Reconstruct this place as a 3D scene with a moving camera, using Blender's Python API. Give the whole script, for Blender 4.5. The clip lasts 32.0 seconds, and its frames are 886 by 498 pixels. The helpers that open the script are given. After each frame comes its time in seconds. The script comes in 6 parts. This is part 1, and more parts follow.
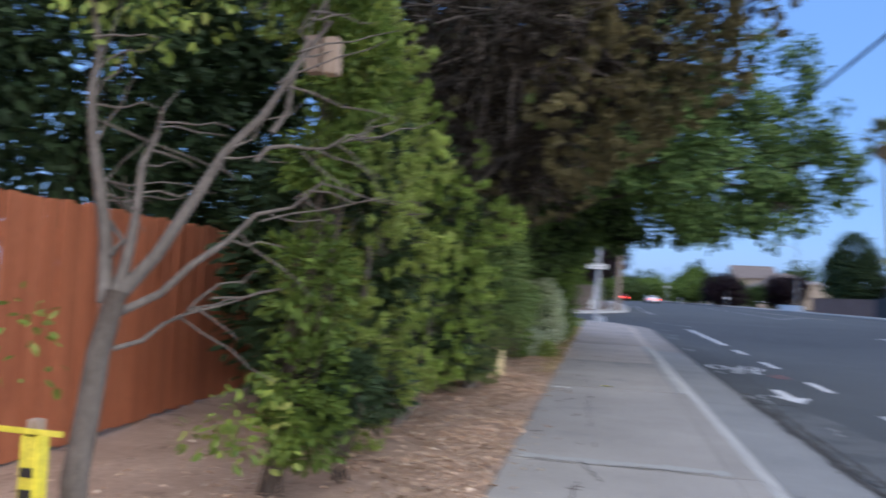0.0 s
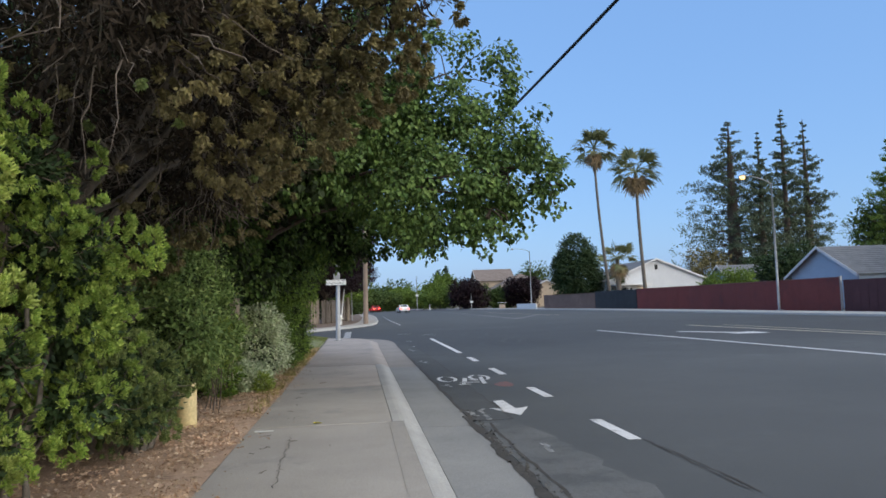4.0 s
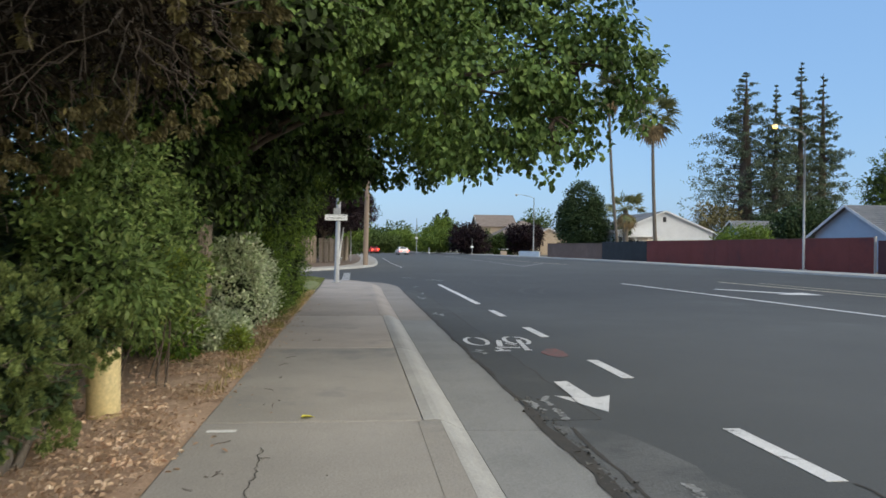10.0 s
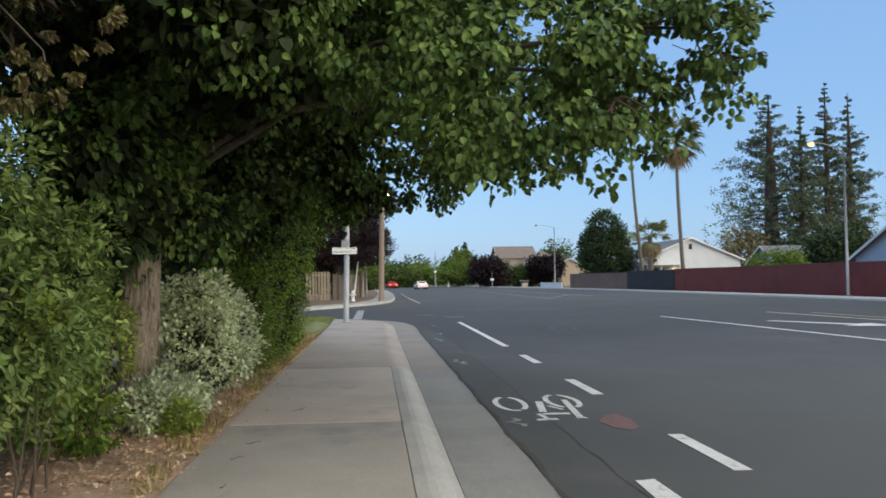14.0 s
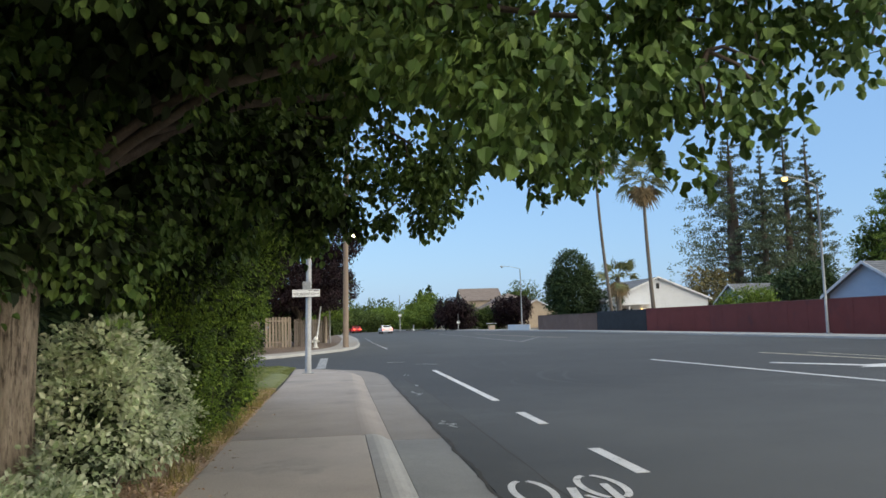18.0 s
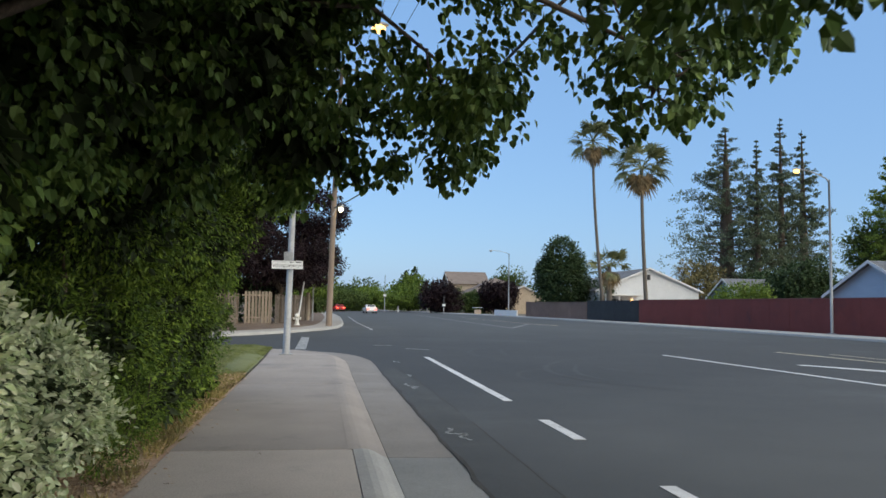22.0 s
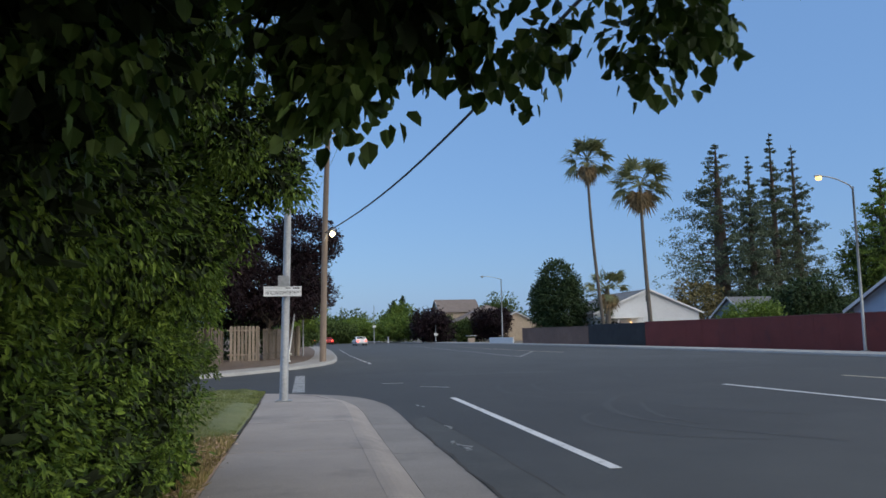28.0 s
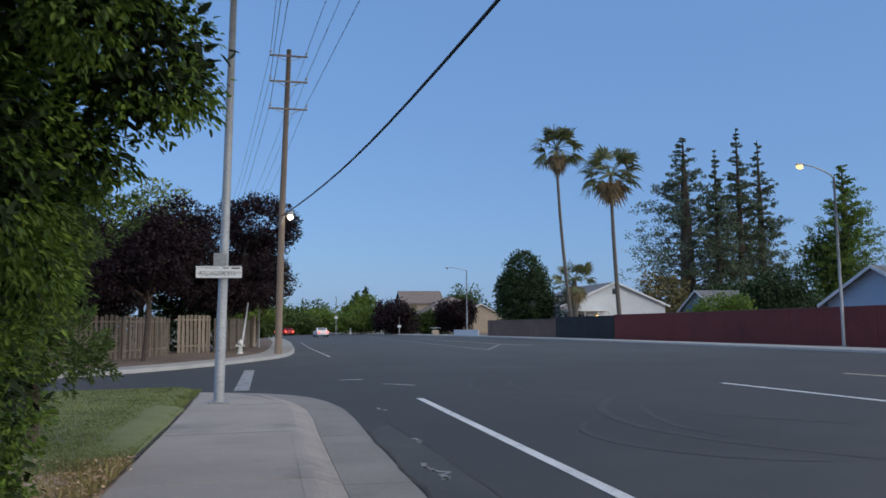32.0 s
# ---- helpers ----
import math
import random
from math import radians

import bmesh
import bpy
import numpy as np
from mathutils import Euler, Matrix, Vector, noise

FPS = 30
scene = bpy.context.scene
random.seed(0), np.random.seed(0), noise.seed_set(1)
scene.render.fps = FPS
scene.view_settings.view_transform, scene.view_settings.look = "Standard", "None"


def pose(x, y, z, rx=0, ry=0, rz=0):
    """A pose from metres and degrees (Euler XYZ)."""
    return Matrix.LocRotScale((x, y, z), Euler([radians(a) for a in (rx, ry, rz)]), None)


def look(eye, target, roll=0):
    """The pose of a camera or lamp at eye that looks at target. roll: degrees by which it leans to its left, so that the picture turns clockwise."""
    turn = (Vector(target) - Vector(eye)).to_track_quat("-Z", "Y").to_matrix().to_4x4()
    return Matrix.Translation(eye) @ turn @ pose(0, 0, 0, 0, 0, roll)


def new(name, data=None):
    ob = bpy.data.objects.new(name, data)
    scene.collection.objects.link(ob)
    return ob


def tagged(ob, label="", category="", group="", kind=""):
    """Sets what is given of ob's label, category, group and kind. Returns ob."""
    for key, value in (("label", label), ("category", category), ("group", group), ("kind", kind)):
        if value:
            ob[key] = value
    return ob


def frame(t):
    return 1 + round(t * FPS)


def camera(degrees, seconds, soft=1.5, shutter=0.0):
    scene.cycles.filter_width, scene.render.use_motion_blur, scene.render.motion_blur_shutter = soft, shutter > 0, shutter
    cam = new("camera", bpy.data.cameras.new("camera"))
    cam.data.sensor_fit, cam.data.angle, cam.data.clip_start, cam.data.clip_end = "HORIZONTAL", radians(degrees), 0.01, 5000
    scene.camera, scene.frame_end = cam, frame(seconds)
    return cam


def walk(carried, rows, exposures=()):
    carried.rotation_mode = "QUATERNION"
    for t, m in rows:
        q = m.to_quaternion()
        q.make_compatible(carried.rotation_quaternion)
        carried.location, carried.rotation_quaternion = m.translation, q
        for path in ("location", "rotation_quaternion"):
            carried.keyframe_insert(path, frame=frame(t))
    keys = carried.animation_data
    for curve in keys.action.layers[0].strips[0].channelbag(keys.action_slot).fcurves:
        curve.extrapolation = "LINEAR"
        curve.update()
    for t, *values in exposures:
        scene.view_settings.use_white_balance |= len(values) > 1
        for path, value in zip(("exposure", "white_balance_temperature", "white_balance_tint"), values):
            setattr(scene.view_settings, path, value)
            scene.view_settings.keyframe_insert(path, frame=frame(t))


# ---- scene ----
PATH = [
    (0, (0.209, 0.463, 1.448), (-0.226, 2.413, 1.543), 2.8),
    (0.5, (0.179, 0.076, 1.499), (0.324, 2.069, 1.592), 1.0),
    (1, (0.258, 0.164, 1.512), (0.626, 2.127, 1.607), -0.4),
    (1.5, (0.436, 0.357, 1.548), (0.78, 2.325, 1.643), 0.8),
    (2, (0.527, 0.59, 1.524), (0.851, 2.562, 1.598), 0.2),
    (2.5, (0.619, 0.898, 1.549), (0.915, 2.874, 1.623), -1.0),
    (4.5, (0.927, 2.049, 1.585), (1.098, 4.036, 1.739), -1.2),
    (5, (0.954, 2.299, 1.577), (1.1, 4.289, 1.721), -0.3),
    (5.5, (0.881, 2.56, 1.587), (1.048, 4.55, 1.704), -0.5),
    (6, (0.937, 2.913, 1.536), (1.067, 4.907, 1.612), -0.9),
    (6.5, (0.967, 3.28, 1.529), (0.968, 5.279, 1.579), -0.7),
    (7, (0.821, 3.532, 1.548), (0.868, 5.531, 1.589), -2.2),
    (7.5, (0.805, 3.866, 1.52), (0.975, 5.859, 1.532), 0.1),
    (8, (0.776, 4.159, 1.548), (0.845, 6.157, 1.55), 1.1),
    (8.5, (0.663, 4.455, 1.543), (0.827, 6.449, 1.52), 0.2),
    (9, (0.68, 4.784, 1.524), (0.964, 6.763, 1.48), 0.6),
    (9.5, (0.705, 5.065, 1.544), (0.909, 7.054, 1.516), 1.4),
    (10, (0.661, 5.351, 1.528), (0.87, 7.34, 1.522), 0.6),
    (10.5, (0.669, 5.702, 1.54), (0.926, 7.685, 1.566), -0.8),
    (11, (0.747, 5.956, 1.564), (0.968, 7.943, 1.615), 0.2),
    (11.5, (0.744, 6.29, 1.539), (0.969, 8.276, 1.589), 0.1),
    (12, (0.758, 6.612, 1.571), (1.107, 8.581, 1.624), -0.2),
    (12.5, (0.911, 7.023, 1.537), (1.181, 9.004, 1.598), 1.5),
    (13, (0.948, 7.358, 1.515), (1.172, 9.345, 1.575), 0.9),
    (13.5, (0.945, 7.708, 1.546), (1.156, 9.696, 1.611), -0.3),
    (15.5, (0.894, 9.181, 1.543), (0.873, 11.176, 1.681), -0.2),
    (16, (0.873, 9.434, 1.545), (0.971, 11.426, 1.685), -0.8),
    (16.5, (0.833, 9.762, 1.566), (1.137, 11.734, 1.702), -2.4),
    (17, (0.869, 10.013, 1.565), (1.187, 11.982, 1.717), -1.4),
    (17.5, (0.904, 10.31, 1.541), (1.149, 12.287, 1.72), -1.2),
    (18, (0.829, 10.568, 1.559), (1.087, 12.541, 1.753), -1.7),
    (18.5, (0.861, 10.873, 1.536), (1.074, 12.853, 1.727), -0.4),
    (19, (0.879, 11.117, 1.54), (1.037, 13.102, 1.724), 0.6),
    (19.5, (0.787, 11.394, 1.559), (1.004, 13.375, 1.731), -0.5),
    (20, (0.805, 11.808, 1.519), (1.085, 13.782, 1.675), -0.8),
    (20.5, (0.817, 12.166, 1.53), (1.013, 14.151, 1.672), 0.1),
    (21, (0.67, 12.445, 1.571), (0.909, 14.424, 1.74), -1.6),
    (21.5, (0.748, 12.846, 1.541), (1.136, 14.8, 1.714), -0.5),
    (22, (0.789, 13.173, 1.555), (1.083, 15.146, 1.703), 0.9),
    (22.5, (0.725, 13.487, 1.544), (1.148, 15.437, 1.678), -0.0),
    (23, (0.737, 13.712, 1.558), (1.231, 15.644, 1.712), 0.2),
    (23.5, (0.729, 14.234, 1.518), (1.001, 16.209, 1.677), 0.3),
    (24, (0.627, 14.569, 1.517), (0.947, 16.538, 1.661), -0.7),
    (24.5, (0.618, 14.895, 1.502), (1.018, 16.848, 1.66), -0.5),
    (25, (0.593, 15.24, 1.542), (0.864, 17.211, 1.75), 0.1),
    (25.5, (0.533, 15.594, 1.535), (0.916, 17.543, 1.767), -0.8),
    (26, (0.4, 15.808, 1.552), (0.854, 17.744, 1.768), -0.2),
    (26.5, (0.436, 16.141, 1.567), (0.794, 18.098, 1.768), 0.5),
    (28.5, (0.304, 17.331, 1.565), (0.659, 19.285, 1.801), -1.7),
    (29, (0.402, 17.733, 1.559), (0.857, 19.665, 1.801), -2.0),
    (29.5, (0.518, 18.028, 1.566), (0.839, 19.987, 1.811), -0.7),
    (30, (0.538, 18.348, 1.558), (0.809, 20.315, 1.789), -1.7),
    (30.5, (0.605, 18.673, 1.557), (0.919, 20.636, 1.772), -1.3),
    (31, (0.723, 18.946, 1.564), (1.057, 20.906, 1.783), 0.1),
    (31.5, (0.667, 19.276, 1.544), (1.05, 21.227, 1.76), -0.1),
    (32, (0.698, 19.628, 1.535), (1.126, 21.571, 1.737), -0.6),
]
cam = camera(60.7, 32.0, soft=1.6, shutter=0.5)
walk(cam, [(t, look(e, g, r)) for t, e, g, r in PATH], [(0, 0.08, 5750, 13), (1.5, 0.08, 6600, 6), (5, 0.08, 6550, 7), (6, 0.08, 6850, 5), (13, 0.16, 7150, 4), (19, 0.2, 7250, 4), (22, 0.08, 7050, 4), (24, -0.04, 6850, 5), (26, -0.2, 6650, 6), (29, -0.34, 6450, 7), (32, -0.42, 6300, 8)])

# ---- sky and light: clear dusk, the sun just gone ----
world = bpy.data.worlds.new("dusk_sky")
scene.world = world
world.use_nodes = True
wn = world.node_tree.nodes
sky = wn.new("ShaderNodeTexSky")
sky.sky_type = "NISHITA"
sky.sun_disc = False
sky.sun_elevation = radians(20)
sky.sun_rotation = radians(135)
sky.air_density = 1.0
sky.dust_density = 1.1
sky.ozone_density = 3.0
wn["Background"].inputs[1].default_value = 0.15
even = wn.new("ShaderNodeMix")          # after sunset the blue is more even than by day
even.data_type = "RGBA"
even.inputs[0].default_value = 0.55
even.inputs[7].default_value = (1.85, 3.6, 7.4, 1)
world.node_tree.links.new(sky.outputs[0], even.inputs[6])
world.node_tree.links.new(even.outputs[2], wn["Background"].inputs[0])

sun_data = bpy.data.lights.new("sun", "SUN")
sun_data.energy = 3.7
sun_data.angle = radians(110)
sun_data.color = (1.0, 0.86, 0.64)
sun = new("sun", sun_data)
sun.matrix_world = look((30, -28, 37), (0, 0, 0))

# ---- materials ----
def material(name):
    m = bpy.data.materials.new(name)
    m.use_nodes = True
    nt = m.node_tree
    return m, nt, nt.nodes["Principled BSDF"]


def node(nt, kind, **values):
    n = nt.nodes.new(kind)
    for key, v in values.items():
        n.inputs[key.replace("_", " ")].default_value = v
    return n


def ramp(nt, src, stops):
    r = nt.nodes.new("ShaderNodeValToRGB")
    els = r.color_ramp.elements
    while len(els) < len(stops):
        els.new(0.5)
    for e, (p, c) in zip(els, stops):
        e.position = p
        e.color = (*c, 1) if len(c) == 3 else c
    nt.links.new(src, r.inputs[0])
    return r.outputs[0]


def mixed(nt, fac, a, b, how="MIX"):
    mx = nt.nodes.new("ShaderNodeMix")
    mx.data_type = "RGBA"
    mx.blend_type = how
    for socket, v in ((mx.inputs[0], fac), (mx.inputs[6], a), (mx.inputs[7], b)):
        if isinstance(v, bpy.types.NodeSocket):
            nt.links.new(v, socket)
        elif isinstance(v, (int, float)):
            socket.default_value = v
        else:
            socket.default_value = (*v, 1)
    return mx.outputs[2]


def coords(nt, scale=(1, 1, 1), world_space=True):
    src = nt.nodes.new("ShaderNodeNewGeometry").outputs["Position"] if world_space else nt.nodes.new("ShaderNodeTexCoord").outputs["Object"]
    mp = nt.nodes.new("ShaderNodeMapping")
    mp.inputs["Scale"].default_value = scale
    nt.links.new(src, mp.inputs[0])
    return mp.outputs[0]


def noise_tex(nt, vec, scale, detail=4.0, rough=0.6):
    n = node(nt, "ShaderNodeTexNoise", Scale=scale, Detail=detail, Roughness=rough)
    nt.links.new(vec, n.inputs["Vector"])
    return n.outputs[0]


def bump(nt, bsdf, height, strength=0.3, distance=0.01):
    b = node(nt, "ShaderNodeBump", Strength=strength, Distance=distance)
    nt.links.new(height, b.inputs["Height"])
    nt.links.new(b.outputs[0], bsdf.inputs["Normal"])


def surface(name, dark, light, big=0.6, fine=40.0, rough=0.85, strength=0.3, distance=0.004, stains=None, stain_scale=0.35, stretch=(1, 1, 1), metal=0.0, random_tint=0.0, stain_at=(0.56, 0.7)):
    """A plain surface with variation at two scales, stains and fine relief."""
    m, nt, bs = material(name)
    vec = coords(nt, stretch)
    a = noise_tex(nt, vec, big, 5.0, 0.65)
    f = noise_tex(nt, vec, fine, 3.0, 0.7)
    col = ramp(nt, a, [(0.3, dark), (0.7, light)])
    g = ramp(nt, f, [(0.25, (0.72, 0.72, 0.72)), (0.75, (1.2, 1.2, 1.2))])
    col = mixed(nt, 1.0, col, g, "MULTIPLY")
    if stains:
        s = ramp(nt, noise_tex(nt, vec, stain_scale, 6.0, 0.7), [(stain_at[0], (0, 0, 0)), (stain_at[1], (1, 1, 1))])
        col = mixed(nt, s, col, stains)
    if random_tint:
        info = nt.nodes.new("ShaderNodeObjectInfo")
        t = ramp(nt, info.outputs["Random"], [(0, (1 - random_tint,) * 3), (1, (1 + random_tint,) * 3)])
        col = mixed(nt, 1.0, col, t, "MULTIPLY")
    nt.links.new(col, bs.inputs["Base Color"])
    bs.inputs["Roughness"].default_value = rough
    bs.inputs["Metallic"].default_value = metal
    bump(nt, bs, f, strength, distance)
    return m


def leaf_material(name, tones, rough=0.5, through_light=0.3, edge=None):
    """Leaves that differ one from the next, and let some light through."""
    m, nt, bs = material(name)
    geo = nt.nodes.new("ShaderNodeNewGeometry")
    steps = [(i / max(1, len(tones) - 1), c) for i, c in enumerate(tones)]
    col = ramp(nt, geo.outputs["Random Per Island"], steps)
    big = ramp(nt, noise_tex(nt, coords(nt), 0.9, 2.0), [(0.3, (0.7, 0.72, 0.7)), (0.7, (1.25, 1.2, 1.15))])
    col = mixed(nt, 1.0, col, big, "MULTIPLY")
    tuft = ramp(nt, noise_tex(nt, coords(nt), 5.5, 2.0), [(0.35, (0.72, 0.70, 0.68)), (0.65, (1.25, 1.24, 1.2))])
    col = mixed(nt, 1.0, col, tuft, "MULTIPLY")
    nt.links.new(col, bs.inputs["Base Color"])
    bs.inputs["Roughness"].default_value = rough
    bs.inputs["Specular IOR Level"].default_value = 0.22
    tr = nt.nodes.new("ShaderNodeBsdfTranslucent")
    nt.links.new(col, tr.inputs[0])
    ms = nt.nodes.new("ShaderNodeMixShader")
    ms.inputs[0].default_value = through_light
    out = nt.nodes["Material Output"]
    nt.links.new(bs.outputs[0], ms.inputs[1])
    nt.links.new(tr.outputs[0], ms.inputs[2])
    nt.links.new(ms.outputs[0], out.inputs[0])
    return m


def glowing(name, colour, strength):
    m, nt, bs = material(name)
    bs.inputs["Base Color"].default_value = (*colour, 1)
    bs.inputs["Emission Color"].default_value = (*colour, 1)
    bs.inputs["Emission Strength"].default_value = strength
    return m


M = {}
M["asphalt"] = surface("asphalt", (0.052, 0.057, 0.060), (0.072, 0.077, 0.080), 0.25, 55, 0.85, 0.5, 0.006, (0.094, 0.101, 0.105), 0.12)
nt = M["asphalt"].node_tree               # brightness painted in: road darkened over the crossing to make up for exposure
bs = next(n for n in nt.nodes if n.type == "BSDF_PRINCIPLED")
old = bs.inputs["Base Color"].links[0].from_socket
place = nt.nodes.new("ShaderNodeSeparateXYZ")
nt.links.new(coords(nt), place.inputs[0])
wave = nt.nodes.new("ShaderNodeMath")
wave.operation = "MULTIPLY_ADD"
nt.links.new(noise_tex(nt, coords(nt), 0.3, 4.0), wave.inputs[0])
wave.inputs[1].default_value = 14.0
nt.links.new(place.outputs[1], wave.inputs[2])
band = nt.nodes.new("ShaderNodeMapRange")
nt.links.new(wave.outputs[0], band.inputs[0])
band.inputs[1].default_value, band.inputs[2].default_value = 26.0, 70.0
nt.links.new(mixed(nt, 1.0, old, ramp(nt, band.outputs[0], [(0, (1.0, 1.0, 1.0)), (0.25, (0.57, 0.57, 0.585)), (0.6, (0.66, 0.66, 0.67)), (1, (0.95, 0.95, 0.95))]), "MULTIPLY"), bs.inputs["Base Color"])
M["asphalt_new"] = surface("dark_asphalt_patch", (0.047, 0.051, 0.053), (0.064, 0.068, 0.07), 0.8, 60, 0.88, 0.5, 0.006, (0.072, 0.075, 0.075), 0.8)
M["asphalt_old"] = surface("worn_grey_asphalt", (0.085, 0.09, 0.094), (0.15, 0.155, 0.158), 2.2, 38, 0.92, 0.8, 0.01, (0.066, 0.072, 0.076), 1.1, stain_at=(0.44, 0.58))
M["concrete"] = surface("walk_concrete", (0.285, 0.27, 0.248), (0.375, 0.355, 0.328), 0.7, 60, 0.85, 0.25, 0.003, (0.20, 0.205, 0.205), 0.5, random_tint=0.05)
M["concrete_warm"] = surface("warm_walk_concrete", (0.355, 0.318, 0.285), (0.465, 0.42, 0.376), 0.7, 60, 0.85, 0.25, 0.003, (0.25, 0.235, 0.22), 0.5, random_tint=0.04)
M["concrete_corner"] = surface("corner_concrete", (0.265, 0.238, 0.216), (0.345, 0.31, 0.283), 0.7, 60, 0.85, 0.25, 0.003, (0.20, 0.185, 0.172), 0.5, random_tint=0.04)
M["curb"] = surface("curb_concrete", (0.32, 0.32, 0.31), (0.42, 0.42, 0.405), 1.0, 50, 0.85, 0.25, 0.003, (0.30, 0.30, 0.29), 1.2, random_tint=0.04)
M["gutter"] = surface("gutter_concrete", (0.19, 0.195, 0.195), (0.262, 0.265, 0.262), 0.6, 60, 0.85, 0.3, 0.003, (0.17, 0.172, 0.17), 0.8, random_tint=0.06)
M["gutter_corner"] = surface("warm_gutter_concrete", (0.185, 0.172, 0.16), (0.25, 0.232, 0.215), 0.6, 60, 0.85, 0.3, 0.003, (0.155, 0.145, 0.136), 0.8, random_tint=0.06)
M["joint"] = surface("dirt_in_joint", (0.03, 0.03, 0.028), (0.06, 0.055, 0.05), 3, 60, 0.95)
M["crumb"] = surface("crumbled_edge", (0.03, 0.03, 0.03), (0.16, 0.16, 0.155), 6, 50, 0.95, 0.8, 0.01)
M["paint"] = surface("road_paint", (0.50, 0.51, 0.52), (0.64, 0.65, 0.66), 2.0, 70, 0.7, 0.3, 0.002, (0.2, 0.205, 0.21), 6.0, stain_at=(0.57, 0.68))
M["paint_worn"] = surface("worn_road_paint", (0.24, 0.25, 0.25), (0.40, 0.41, 0.41), 3.0, 70, 0.75, 0.3, 0.002, (0.1, 0.105, 0.11), 3.0, stain_at=(0.48, 0.6))
M["paint_yellow"] = surface("worn_yellow_paint", (0.36, 0.32, 0.23), (0.46, 0.42, 0.31), 3.0, 70, 0.75, 0.3, 0.002, (0.2, 0.18, 0.13), 3.0)
M["paint_red"] = surface("red_spray_paint", (0.15, 0.07, 0.07), (0.20, 0.09, 0.085), 6.0, 70, 0.9, 0.4, 0.004, (0.09, 0.085, 0.088), 9.0, stain_at=(0.5, 0.56))
M["skid"] = surface("tyre_rubber_marks", (0.036, 0.039, 0.043), (0.055, 0.06, 0.064), 2.0, 60, 0.85, 0.4, 0.005)
M["soil"] = surface("dry_soil", (0.36, 0.25, 0.18), (0.52, 0.375, 0.275), 1.6, 35, 0.95, 0.7, 0.02, (0.14, 0.09, 0.065), 2.2)
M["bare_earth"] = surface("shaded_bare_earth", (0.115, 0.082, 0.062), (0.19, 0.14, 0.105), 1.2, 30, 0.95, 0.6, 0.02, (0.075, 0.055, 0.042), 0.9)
M["ground"] = surface("dry_ground", (0.14, 0.12, 0.09), (0.22, 0.19, 0.15), 0.2, 8, 0.95)
M["lawn_soil"] = surface("lawn_thatch", (0.125, 0.15, 0.058), (0.175, 0.19, 0.082), 1.2, 30, 0.95, 0.6, 0.02, (0.2, 0.175, 0.10), 0.9, stain_at=(0.58, 0.76))
M["litter"] = leaf_material("fallen_leaves", [(0.30, 0.20, 0.145), (0.50, 0.365, 0.27), (0.62, 0.48, 0.37), (0.37, 0.25, 0.18), (0.70, 0.60, 0.50)], 0.8, 0.1)
M["straw"] = leaf_material("dry_grass_blades", [(0.34, 0.26, 0.13), (0.24, 0.22, 0.09), (0.44, 0.35, 0.19), (0.16, 0.18, 0.06)], 0.7, 0.25)
M["grass"] = leaf_material("grass_blades", [(0.135, 0.18, 0.06), (0.175, 0.21, 0.078), (0.22, 0.235, 0.105)], 0.7, 0.2)
M["bark"] = surface("furrowed_bark", (0.21, 0.17, 0.135), (0.42, 0.35, 0.285), 7.0, 30, 0.95, 0.9, 0.02, (0.07, 0.055, 0.045), 9.0, stretch=(3, 3, 0.45), stain_at=(0.5, 0.62))
M["bark_grey"] = surface("grey_bark", (0.10, 0.085, 0.07), (0.19, 0.165, 0.14), 6.0, 30, 0.95, 0.7, 0.01, stretch=(2, 2, 1))
M["bark_dark"] = surface("dark_bark", (0.06, 0.045, 0.035), (0.13, 0.10, 0.08), 6.0, 30, 0.95, 0.7, 0.01, stretch=(2, 2, 0.7))
M["twig"] = surface("dead_twig_bark", (0.10, 0.08, 0.066), (0.18, 0.148, 0.122), 6.0, 30, 0.95, 0.5, 0.004)
M["fence_red"] = surface("red_cedar_boards", (0.42, 0.13, 0.055), (0.56, 0.20, 0.095), 1.5, 20, 0.8, 0.4, 0.006, (0.32, 0.10, 0.05), 2.0, (6, 6, 0.6), random_tint=0.14)
M["fence_grey"] = surface("weathered_boards", (0.12, 0.10, 0.082), (0.25, 0.205, 0.165), 1.5, 20, 0.9, 0.5, 0.006, (0.11, 0.085, 0.065), 2.0, (6, 6, 0.6), random_tint=0.25)
M["fence_pale"] = surface("pale_weathered_boards", (0.22, 0.185, 0.145), (0.36, 0.30, 0.24), 1.5, 20, 0.9, 0.5, 0.006, (0.14, 0.11, 0.085), 2.0, (6, 6, 0.6), random_tint=0.22)
M["fence_tan"] = surface("tan_weathered_boards", (0.34, 0.25, 0.18), (0.46, 0.35, 0.26), 1.5, 20, 0.9, 0.5, 0.006, (0.2, 0.165, 0.14), 2.0, (6, 6, 0.6), random_tint=0.18)
M["wall_red"] = surface("dark_red_painted_wall", (0.175, 0.033, 0.028), (0.215, 0.045, 0.038), 0.5, 18, 0.8, 0.3, 0.006, (0.125, 0.032, 0.034), 0.6, random_tint=0.06)
M["wall_cap"] = surface("wall_cap", (0.22, 0.08, 0.075), (0.28, 0.11, 0.10), 1, 20, 0.8)
M["wall_brown"] = surface("brown_block_wall", (0.18, 0.11, 0.085), (0.235, 0.15, 0.12), 0.8, 15, 0.9, 0.4, 0.01, random_tint=0.06)
M["gate_dark"] = surface("dark_maroon_gate", (0.075, 0.022, 0.026), (0.10, 0.032, 0.036), 1, 20, 0.8)
M["slate"] = surface("dark_slate_fence", (0.022, 0.023, 0.026), (0.036, 0.037, 0.041), 1, 20, 0.8)
